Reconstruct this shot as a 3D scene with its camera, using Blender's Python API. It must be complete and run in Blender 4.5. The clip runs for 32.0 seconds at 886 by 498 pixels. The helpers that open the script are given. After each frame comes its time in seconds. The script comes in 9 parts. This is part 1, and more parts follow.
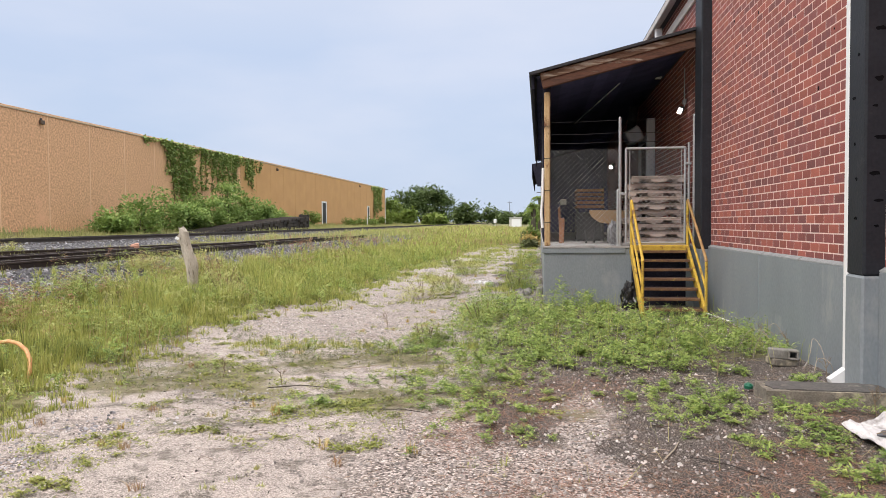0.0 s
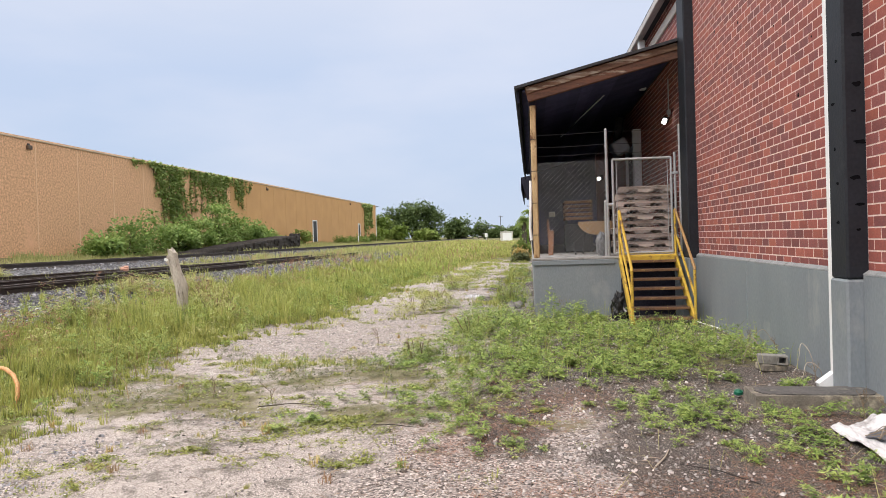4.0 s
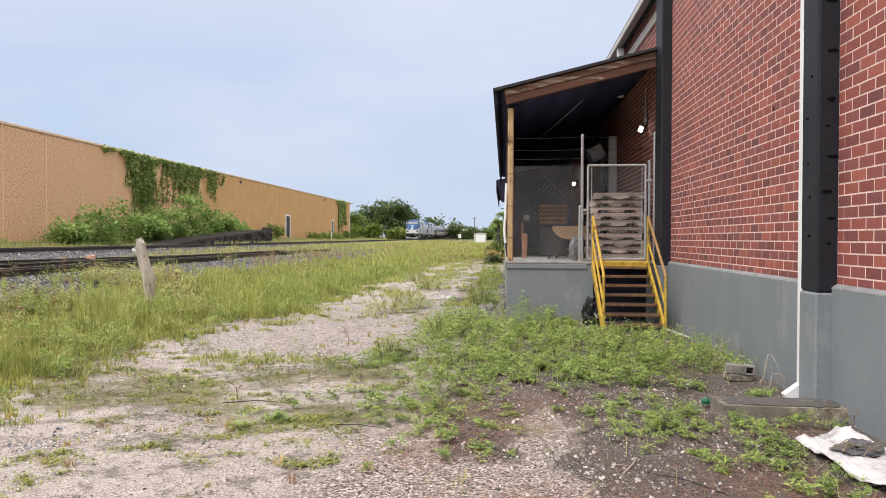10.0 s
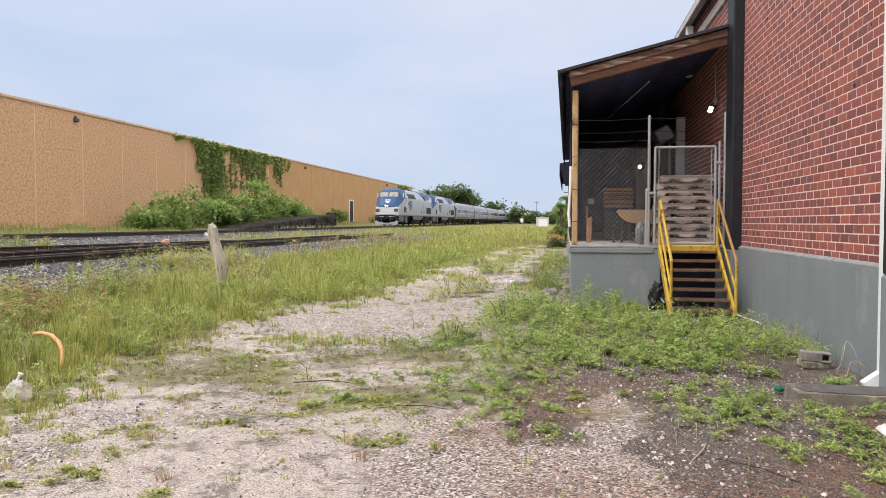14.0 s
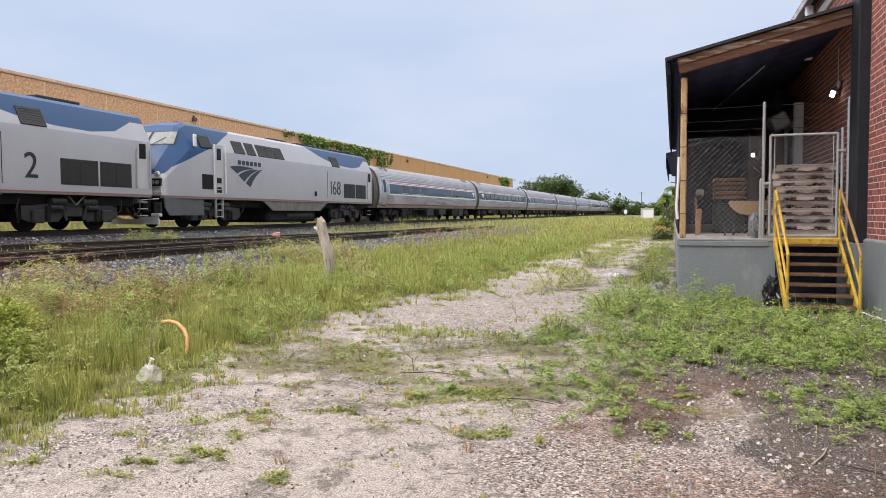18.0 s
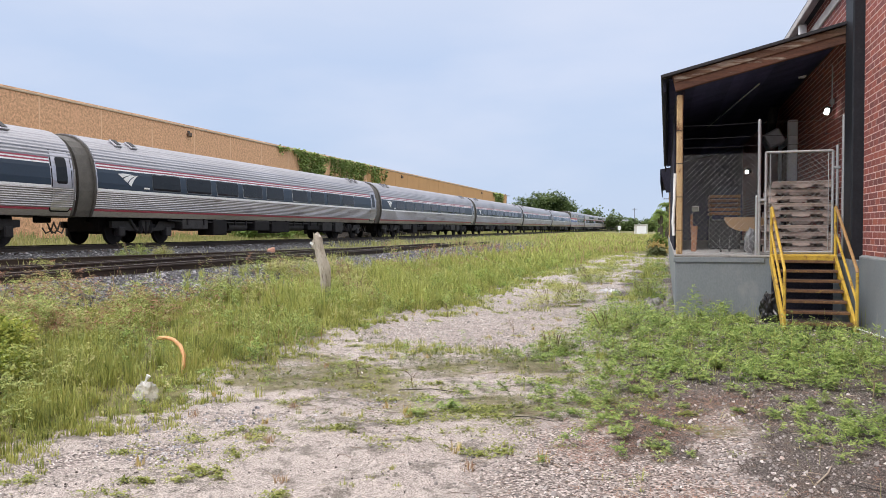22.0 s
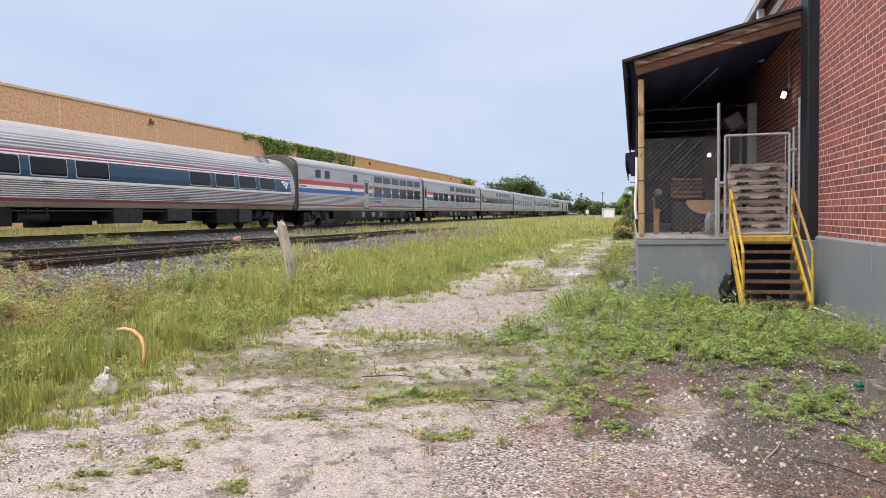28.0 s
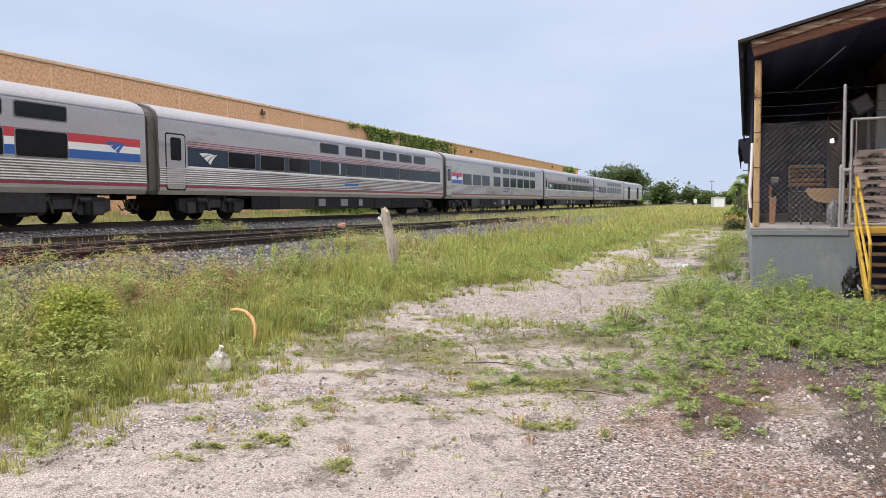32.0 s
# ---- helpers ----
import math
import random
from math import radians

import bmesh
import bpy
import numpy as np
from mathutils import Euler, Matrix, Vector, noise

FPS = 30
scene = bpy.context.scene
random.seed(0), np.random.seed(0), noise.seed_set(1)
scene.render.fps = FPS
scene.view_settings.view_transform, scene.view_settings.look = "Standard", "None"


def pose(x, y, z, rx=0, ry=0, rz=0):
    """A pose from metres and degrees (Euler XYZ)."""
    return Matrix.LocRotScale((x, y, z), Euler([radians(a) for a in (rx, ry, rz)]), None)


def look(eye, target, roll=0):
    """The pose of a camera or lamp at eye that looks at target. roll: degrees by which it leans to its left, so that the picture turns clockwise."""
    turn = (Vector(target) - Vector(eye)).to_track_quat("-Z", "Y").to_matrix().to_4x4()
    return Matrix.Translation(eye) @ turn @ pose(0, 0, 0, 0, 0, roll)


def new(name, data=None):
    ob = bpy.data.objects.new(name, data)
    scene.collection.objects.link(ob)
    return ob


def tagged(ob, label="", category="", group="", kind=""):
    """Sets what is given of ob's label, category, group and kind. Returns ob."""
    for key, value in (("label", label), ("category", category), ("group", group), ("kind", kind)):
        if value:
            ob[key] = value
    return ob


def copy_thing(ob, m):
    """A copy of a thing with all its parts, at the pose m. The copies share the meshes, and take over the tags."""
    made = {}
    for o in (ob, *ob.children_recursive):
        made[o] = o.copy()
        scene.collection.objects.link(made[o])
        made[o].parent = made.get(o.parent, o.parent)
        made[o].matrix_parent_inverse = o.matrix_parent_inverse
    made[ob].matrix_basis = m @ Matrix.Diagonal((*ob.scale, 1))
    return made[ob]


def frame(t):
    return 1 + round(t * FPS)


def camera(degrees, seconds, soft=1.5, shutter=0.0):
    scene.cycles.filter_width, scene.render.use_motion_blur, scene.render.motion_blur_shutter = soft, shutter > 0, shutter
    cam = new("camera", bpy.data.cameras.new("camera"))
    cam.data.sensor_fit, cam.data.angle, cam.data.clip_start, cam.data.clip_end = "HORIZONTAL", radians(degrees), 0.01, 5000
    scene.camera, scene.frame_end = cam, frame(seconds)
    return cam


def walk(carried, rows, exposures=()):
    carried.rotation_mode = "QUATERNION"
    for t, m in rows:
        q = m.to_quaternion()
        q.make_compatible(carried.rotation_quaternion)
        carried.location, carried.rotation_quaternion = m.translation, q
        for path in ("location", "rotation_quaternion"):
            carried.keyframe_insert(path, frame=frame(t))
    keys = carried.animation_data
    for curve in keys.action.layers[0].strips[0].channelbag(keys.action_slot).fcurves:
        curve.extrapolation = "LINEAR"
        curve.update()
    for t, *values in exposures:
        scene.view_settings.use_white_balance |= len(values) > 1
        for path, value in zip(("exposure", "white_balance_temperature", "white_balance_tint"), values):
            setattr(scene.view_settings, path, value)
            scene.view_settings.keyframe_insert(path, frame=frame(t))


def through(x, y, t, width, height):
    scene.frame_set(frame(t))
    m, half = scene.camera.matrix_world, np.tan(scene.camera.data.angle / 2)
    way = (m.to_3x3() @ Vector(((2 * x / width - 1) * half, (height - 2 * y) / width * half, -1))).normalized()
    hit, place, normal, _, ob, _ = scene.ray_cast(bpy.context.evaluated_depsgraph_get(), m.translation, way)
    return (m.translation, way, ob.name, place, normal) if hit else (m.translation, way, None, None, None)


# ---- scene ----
cam = camera(62.17, 32.0, soft=0.6)
PATH = [
    (0.0, pose(0.000, -0.000, 1.600, 88.000, 0.400, 7.486)),
    (0.5, pose(0.009, 0.026, 1.581, 88.123, 0.395, 7.401)),
    (1.0, pose(0.016, 0.023, 1.592, 88.302, 0.475, 7.241)),
    (1.5, pose(0.021, 0.025, 1.590, 88.374, 0.421, 7.094)),
    (2.0, pose(0.026, 0.021, 1.586, 88.328, 0.380, 7.105)),
    (2.5, pose(0.033, 0.028, 1.587, 88.237, 0.397, 7.198)),
    (3.0, pose(0.045, 0.008, 1.598, 88.378, 0.760, 7.128)),
    (3.5, pose(0.045, -0.013, 1.590, 88.825, 1.280, 6.802)),
    (5.5, pose(0.045, -0.014, 1.575, 89.595, 2.849, 7.516)),
    (6.0, pose(0.042, 0.026, 1.559, 88.651, 2.204, 7.426)),
    (6.5, pose(0.041, 0.043, 1.555, 87.709, 1.573, 6.810)),
    (7.0, pose(0.037, 0.055, 1.561, 86.988, 0.993, 6.033)),
    (7.5, pose(0.040, 0.051, 1.565, 86.659, 0.606, 5.373)),
    (8.0, pose(0.044, 0.051, 1.569, 86.745, 0.193, 4.939)),
    (8.5, pose(0.040, 0.048, 1.576, 87.144, -0.208, 4.674)),
    (9.0, pose(0.028, 0.042, 1.590, 87.831, -0.419, 4.499)),
    (9.5, pose(0.028, 0.052, 1.588, 88.591, -0.383, 4.525)),
    (10.0, pose(0.031, 0.045, 1.586, 89.166, -0.189, 4.756)),
    (10.5, pose(0.030, 0.033, 1.598, 89.354, 0.071, 5.241)),
    (11.0, pose(0.030, 0.037, 1.583, 89.246, -0.005, 5.949)),
    (11.5, pose(0.014, 0.032, 1.580, 88.866, -0.219, 6.651)),
    (12.0, pose(-0.000, 0.012, 1.574, 88.492, -0.594, 7.272)),
    (12.5, pose(-0.006, 0.005, 1.575, 88.242, -0.606, 7.758)),
    (13.0, pose(-0.004, 0.021, 1.571, 88.116, -0.444, 8.288)),
    (13.5, pose(-0.006, 0.013, 1.570, 88.056, -0.255, 8.815)),
    (14.0, pose(-0.001, 0.012, 1.579, 87.943, -0.054, 9.555)),
    (14.5, pose(0.002, 0.014, 1.580, 87.795, 0.071, 10.420)),
    (16.5, pose(-0.025, -0.002, 1.592, 87.562, 0.201, 14.047)),
    (17.0, pose(-0.029, -0.008, 1.595, 87.545, 0.128, 14.959)),
    (17.5, pose(-0.019, -0.028, 1.600, 87.421, 0.178, 16.162)),
    (18.0, pose(-0.026, -0.045, 1.601, 87.331, 0.245, 17.365)),
    (18.5, pose(-0.048, -0.032, 1.605, 87.430, 0.367, 18.332)),
    (19.0, pose(-0.063, -0.032, 1.613, 87.712, 0.303, 18.758)),
    (19.5, pose(-0.064, -0.022, 1.624, 88.195, 0.260, 18.759)),
    (20.0, pose(-0.075, -0.015, 1.628, 88.644, 0.236, 18.395)),
    (20.5, pose(-0.072, -0.016, 1.634, 88.961, 0.250, 17.956)),
    (21.0, pose(-0.093, -0.002, 1.631, 89.023, 0.216, 17.513)),
    (21.5, pose(-0.086, -0.016, 1.619, 88.886, 0.198, 17.150)),
    (22.0, pose(-0.085, -0.037, 1.605, 88.550, 0.131, 16.889)),
    (22.5, pose(-0.092, -0.014, 1.603, 88.034, -0.025, 16.882)),
    (23.0, pose(-0.098, -0.016, 1.599, 87.572, -0.098, 17.067)),
    (23.5, pose(-0.100, -0.007, 1.605, 87.119, -0.238, 17.248)),
    (24.0, pose(-0.091, -0.008, 1.596, 86.916, -0.323, 17.241)),
    (24.5, pose(-0.098, 0.005, 1.591, 86.896, -0.375, 16.811)),
    (25.0, pose(-0.071, -0.006, 1.593, 86.937, -0.328, 16.205)),
    (25.5, pose(-0.044, -0.004, 1.596, 87.081, -0.137, 15.429)),
    (27.5, pose(0.009, -0.006, 1.600, 87.462, 0.739, 14.002)),
    (28.0, pose(0.005, -0.029, 1.606, 87.439, 0.876, 14.525)),
    (28.5, pose(0.006, -0.021, 1.602, 87.260, 0.882, 15.175)),
    (29.0, pose(0.009, -0.020, 1.591, 87.002, 0.782, 15.870)),
    (29.5, pose(-0.007, -0.011, 1.595, 86.598, 0.586, 16.481)),
    (30.0, pose(0.002, -0.005, 1.597, 86.331, 0.472, 17.252)),
    (30.5, pose(-0.008, -0.010, 1.591, 86.259, 0.422, 18.221)),
    (31.0, pose(-0.014, 0.007, 1.599, 86.257, 0.443, 19.445)),
    (31.5, pose(-0.015, -0.007, 1.589, 86.438, 0.486, 20.833)),
    (32.0, pose(-0.032, 0.003, 1.591, 86.625, 0.554, 22.333)),
]
walk(cam, PATH, exposures=[(0.0, 0.45, 6500, 10), (14.5, 0.45, 6500, 10), (17.0, 0.42, 6460, 10), (22.0, 0.42, 6280, 10), (28.0, 0.44, 6380, 11), (32.0, 0.45, 6400, 11)])

# ---- light ----
world = bpy.data.worlds.new("sky")
scene.world = world
world.use_nodes = True
wn, wl = world.node_tree.nodes, world.node_tree.links
wn.clear()
w_out = wn.new("ShaderNodeOutputWorld")
w_bg = wn.new("ShaderNodeBackground")
w_sky = wn.new("ShaderNodeTexSky")
w_sky.sky_type = "NISHITA"
w_sky.sun_disc = False
w_sky.sun_elevation, w_sky.sun_rotation = radians(52), radians(-150)
w_sky.dust_density, w_sky.ozone_density = 3.0, 2.0
w_dim = wn.new("ShaderNodeVectorMath")
w_dim.operation = "SCALE"
w_dim.inputs["Scale"].default_value = 0.05
w_co = wn.new("ShaderNodeTexCoord")
w_sep = wn.new("ShaderNodeSeparateXYZ")
w_ramp = wn.new("ShaderNodeValToRGB")
els = w_ramp.color_ramp.elements
els[0].position, els[0].color = 0.0, (0.50, 0.575, 0.71, 1)
els[1].position, els[1].color = 1.0, (2.12, 1.99, 1.96, 1)
for p, c in ((0.10, (0.45, 0.54, 0.70, 1)), (0.22, (0.46, 0.545, 0.71, 1)), (0.34, (0.57, 0.615, 0.73, 1)), (0.5, (1.05, 1.04, 1.03, 1)), (0.75, (1.75, 1.69, 1.62, 1))):
    e = els.new(p)
    e.color = c
w_noise = wn.new("ShaderNodeTexNoise")
w_noise.inputs["Scale"].default_value = 2.2
w_noise.inputs["Detail"].default_value = 5
w_map = wn.new("ShaderNodeMapping")
w_map.inputs["Scale"].default_value = (1, 1, 3.2)
w_cl = wn.new("ShaderNodeValToRGB")
w_cl.color_ramp.elements[0].position, w_cl.color_ramp.elements[0].color = 0.42, (0, 0, 0, 1)
w_cl.color_ramp.elements[1].position, w_cl.color_ramp.elements[1].color = 0.75, (0.45, 0.45, 0.45, 1)
w_mix = wn.new("ShaderNodeMix")
w_mix.data_type = "RGBA"
w_mix.inputs["B"].default_value = (0.74, 0.73, 0.79, 1)
w_add = wn.new("ShaderNodeMix")
w_add.data_type = "RGBA"
w_add.inputs["Factor"].default_value = 0.12
wl.new(w_co.outputs["Generated"], w_sep.inputs[0])
wl.new(w_sep.outputs["Z"], w_ramp.inputs[0])
wl.new(w_co.outputs["Generated"], w_map.inputs[0])
wl.new(w_map.outputs[0], w_noise.inputs[0])
wl.new(w_noise.outputs[0], w_cl.inputs[0])
wl.new(w_cl.outputs[0], w_mix.inputs["Factor"])
wl.new(w_ramp.outputs[0], w_mix.inputs["A"])
wl.new(w_mix.outputs["Result"], w_add.inputs["A"])
wl.new(w_sky.outputs[0], w_dim.inputs[0])
wl.new(w_dim.outputs[0], w_add.inputs["B"])
wl.new(w_add.outputs["Result"], w_bg.inputs[0])
wl.new(w_bg.outputs[0], w_out.inputs[0])
w_bg.inputs[1].default_value = 1.0

sun = new("sun", bpy.data.lights.new("sun", "SUN"))
sun.data.energy, sun.data.angle, sun.data.color = 1.5, radians(30), (1, 0.92, 0.86)
sun.matrix_world = look((-12, -13, 22), (0, 0, 0))
scene.view_settings.exposure = 0.45


# ---- materials ----
def nodes_of(name):
    m = bpy.data.materials.new(name)
    m.use_nodes = True
    t = m.node_tree
    t.nodes.clear()
    out = t.nodes.new("ShaderNodeOutputMaterial")
    return m, t.nodes, t.links, out


def surf(name, c1, c2=None, scale=4.0, rough=0.7, bump=0.2, fine=60.0, stain=None, stain_scale=1.2, stain_at=0.55, metal=0.0,
         rand=0.0, stretch=(1, 1, 1), spec=0.5, depth=0.01, coat=0.0, tints=()):
    """A surface with colour at two scales, stains, relief and a random tint from piece to piece."""
    m, n, l, out = nodes_of(name)
    b = n.new("ShaderNodeBsdfPrincipled")
    co = n.new("ShaderNodeTexCoord")
    mp = n.new("ShaderNodeMapping")
    mp.inputs["Scale"].default_value = stretch
    l.new(co.outputs["Object"], mp.inputs[0])
    big = n.new("ShaderNodeTexNoise")
    big.inputs["Scale"].default_value, big.inputs["Detail"].default_value = scale, 6
    l.new(mp.outputs[0], big.inputs[0])
    small = n.new("ShaderNodeTexNoise")
    small.inputs["Scale"].default_value, small.inputs["Detail"].default_value = fine, 4
    l.new(mp.outputs[0], small.inputs[0])
    c2 = c2 or tuple(0.8 * v for v in c1)
    fac = n.new("ShaderNodeMath")
    fac.operation = "MULTIPLY_ADD"
    fac.inputs[1].default_value, fac.inputs[2].default_value = 0.5, 0.0
    half = n.new("ShaderNodeMath")
    half.operation = "MULTIPLY_ADD"
    half.inputs[1].default_value = 0.5
    l.new(small.outputs[0], fac.inputs[0])
    l.new(big.outputs[0], half.inputs[0])
    l.new(fac.outputs[0], half.inputs[2])
    sharp = n.new("ShaderNodeMapRange")
    sharp.inputs["From Min"].default_value, sharp.inputs["From Max"].default_value = 0.36, 0.64
    l.new(half.outputs[0], sharp.inputs[0])
    mix = n.new("ShaderNodeMix")
    mix.data_type = "RGBA"
    mix.inputs["A"].default_value, mix.inputs["B"].default_value = (*c1, 1), (*c2, 1)
    l.new(sharp.outputs[0], mix.inputs["Factor"])
    col = mix.outputs["Result"]
    if stain:
        sn = n.new("ShaderNodeTexNoise")
        sn.inputs["Scale"].default_value, sn.inputs["Detail"].default_value, sn.inputs["Roughness"].default_value = stain_scale, 8, 0.65
        l.new(mp.outputs[0], sn.inputs[0])
        sr = n.new("ShaderNodeMapRange")
        sr.inputs["From Min"].default_value, sr.inputs["From Max"].default_value = stain_at, stain_at + 0.12
        l.new(sn.outputs[0], sr.inputs[0])
        m2 = n.new("ShaderNodeMix")
        m2.data_type = "RGBA"
        m2.inputs["B"].default_value = (*stain, 1)
        l.new(sr.outputs[0], m2.inputs["Factor"])
        l.new(col, m2.inputs["A"])
        col = m2.outputs["Result"]
    if rand:
        info = n.new("ShaderNodeObjectInfo")
        geo = n.new("ShaderNodeNewGeometry")
        ad = n.new("ShaderNodeMath")
        ad.operation = "ADD"
        l.new(info.outputs["Random"], ad.inputs[0])
        l.new(geo.outputs["Random Per Island"], ad.inputs[1])
        fr = n.new("ShaderNodeMath")
        fr.operation = "FRACT"
        l.new(ad.outputs[0], fr.inputs[0])
        val = n.new("ShaderNodeMapRange")
        val.inputs["To Min"].default_value, val.inputs["To Max"].default_value = 1 - rand, 1 + rand
        l.new(fr.outputs[0], val.inputs[0])
        if tints:
            tr = n.new("ShaderNodeValToRGB")
            for i, c in enumerate(tints):
                p = i / (len(tints) - 1)
                e = tr.color_ramp.elements[0] if i == 0 else (tr.color_ramp.elements[-1] if i == len(tints) - 1 else tr.color_ramp.elements.new(p))
                e.position, e.color = p, (*c, 1)
            m3 = n.new("ShaderNodeMix")
            m3.data_type = "RGBA"
            m3.inputs["Factor"].default_value = 0.6
            more = n.new("ShaderNodeMath")
            more.operation = "MULTIPLY"
            more.inputs[1].default_value = 7.31
            part_of = n.new("ShaderNodeMath")
            part_of.operation = "FRACT"
            l.new(fr.outputs[0], more.inputs[0])
            l.new(more.outputs[0], part_of.inputs[0])
            l.new(part_of.outputs[0], tr.inputs[0])
            l.new(col, m3.inputs["A"])
            l.new(tr.outputs[0], m3.inputs["B"])
            col = m3.outputs["Result"]
        hsv = n.new("ShaderNodeHueSaturation")
        l.new(val.outputs[0], hsv.inputs["Value"])
        l.new(col, hsv.inputs["Color"])
        col = hsv.outputs[0]
    l.new(col, b.inputs["Base Color"])
    b.inputs["Roughness"].default_value, b.inputs["Metallic"].default_value = rough, metal
    b.inputs["Specular IOR Level"].default_value = spec
    b.inputs["Coat Weight"].default_value = coat
    if bump:
        bp = n.new("ShaderNodeBump")
        bp.inputs["Strength"].default_value, bp.inputs["Distance"].default_value = bump, depth
        l.new(half.outputs[0], bp.inputs["Height"])
        l.new(bp.outputs[0], b.inputs["Normal"])
    l.new(b.outputs[0], out.inputs[0])
    return m


def leaf(name, colours, patch=0.6, through=0.22, detail=3, rough=0.5):
    """Foliage: one tint an island, in patches, with light shining through."""
    m, n, l, out = nodes_of(name)
    geo = n.new("ShaderNodeNewGeometry")
    noi = n.new("ShaderNodeTexNoise")
    noi.inputs["Scale"].default_value, noi.inputs["Detail"].default_value, noi.inputs["Roughness"].default_value = patch, detail, rough
    l.new(geo.outputs["Position"], noi.inputs[0])
    ad = n.new("ShaderNodeMath")
    ad.operation = "MULTIPLY_ADD"
    ad.inputs[1].default_value = 0.55
    l.new(geo.outputs["Random Per Island"], ad.inputs[0])
    sp = n.new("ShaderNodeMapRange")
    sp.inputs["From Min"].default_value, sp.inputs["From Max"].default_value = 0.3, 0.7
    sp.inputs["To Min"].default_value, sp.inputs["To Max"].default_value = 0.0, 0.5
    l.new(noi.outputs[0], sp.inputs[0])
    l.new(sp.outputs[0], ad.inputs[2])
    ramp = n.new("ShaderNodeValToRGB")
    l.new(ad.outputs[0], ramp.inputs[0])
    for i, c in enumerate(colours):
        p = i / max(1, len(colours) - 1)
        e = ramp.color_ramp.elements[0] if i == 0 else (ramp.color_ramp.elements[-1] if i == len(colours) - 1 else ramp.color_ramp.elements.new(p))
        e.position, e.color = p, (*c, 1)
    d = n.new("ShaderNodeBsdfPrincipled")
    d.inputs["Roughness"].default_value = 0.6
    d.inputs["Specular IOR Level"].default_value = 0.25
    tr = n.new("ShaderNodeBsdfTranslucent")
    mx = n.new("ShaderNodeMixShader")
    mx.inputs[0].default_value = through
    l.new(ramp.outputs[0], d.inputs["Base Color"])
    l.new(ramp.outputs[0], tr.inputs[0])
    l.new(d.outputs[0], mx.inputs[1])
    l.new(tr.outputs[0], mx.inputs[2])
    l.new(mx.outputs[0], out.inputs[0])
    return m


def glow(name, colour, strength):
    m, n, l, out = nodes_of(name)
    e = n.new("ShaderNodeEmission")
    e.inputs[0].default_value, e.inputs[1].default_value = (*colour, 1), strength
    l.new(e.outputs[0], out.inputs[0])
    return m


def clear(name, tint=(1, 1, 1), rough=0.1, alpha=0.35):
    """Thin see-through film."""
    m, n, l, out = nodes_of(name)
    g = n.new("ShaderNodeBsdfPrincipled")
    g.inputs["Base Color"].default_value, g.inputs["Roughness"].default_value = (*tint, 1), rough
    t = n.new("ShaderNodeBsdfTransparent")
    mx = n.new("ShaderNodeMixShader")
    mx.inputs[0].default_value = alpha
    l.new(t.outputs[0], mx.inputs[1])
    l.new(g.outputs[0], mx.inputs[2])
    l.new(mx.outputs[0], out.inputs[0])
    return m


BRICK = surf("red brick", (0.35, 0.097, 0.076), (0.16, 0.048, 0.043), 16, 0.85, 0.7, 60, (0.55, 0.29, 0.24), 20, 0.585, rand=0.18, tints=((0.17, 0.068, 0.074), (0.25, 0.082, 0.08), (0.32, 0.093, 0.08), (0.35, 0.099, 0.077), (0.42, 0.128, 0.086)))
MORTAR = surf("pink mortar", (0.95, 0.77, 0.72), (0.66, 0.49, 0.45), 14, 0.9, 0.5, 120)
GREY_PAINT = surf("grey painted concrete", (0.25, 0.28, 0.302), (0.19, 0.218, 0.24), 1.6, 0.55, 0.35, 40, (0.30, 0.315, 0.325), 1.9, 0.585, stretch=(1, 1, 0.55))
BLACK_PAINT = surf("black painted pier", (0.021, 0.024, 0.031), (0.012, 0.014, 0.019), 3, 0.55, 0.5, 30, (0.035, 0.037, 0.043), 4, 0.6, spec=0.3)
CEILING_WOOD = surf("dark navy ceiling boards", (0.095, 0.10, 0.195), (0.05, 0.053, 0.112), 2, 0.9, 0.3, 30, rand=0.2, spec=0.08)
BLACK_WOOD = surf("dark boards", (0.042, 0.042, 0.060), (0.020, 0.020, 0.032), 2, 0.9, 0.3, 30, rand=0.2, spec=0.08)
CONCRETE = surf("weathered concrete", (0.30, 0.29, 0.27), (0.20, 0.19, 0.17), 2.5, 0.9, 0.5, 60, (0.12, 0.11, 0.09), 2.2, 0.55)
OLD_CONC = surf("dark mossy concrete", (0.27, 0.24, 0.195), (0.12, 0.108, 0.09), 4, 0.9, 0.6, 70, (0.44, 0.39, 0.29), 6, 0.52)
WHITE_PAINT = surf("white painted metal", (0.88, 0.89, 0.90), (0.84, 0.85, 0.86), 3, 0.4, 0.1, 40)
YELLOW_PAINT = surf("worn yellow paint", (0.66, 0.45, 0.06), (0.50, 0.31, 0.035), 8, 0.55, 0.3, 60, (0.17, 0.075, 0.035), 6, 0.535)
RUST = surf("rusted steel tread", (0.085, 0.043, 0.028), (0.038, 0.024, 0.02), 9, 0.8, 0.5, 70, (0.36, 0.20, 0.055), 8, 0.62)
RUST_EDGE = surf("worn rusty step edge", (0.24, 0.13, 0.055), (0.10, 0.05, 0.032), 8, 0.75, 0.4, 60, (0.52, 0.36, 0.08), 6, 0.58)
GALV = surf("galvanised steel", (0.52, 0.53, 0.545), (0.38, 0.39, 0.40), 8, 0.45, 0.1, 80, metal=0.45)
WIRE = surf("chain link wire", (0.52, 0.53, 0.53), (0.40, 0.41, 0.41), 8, 0.5, 0.0, 80, metal=0.2)
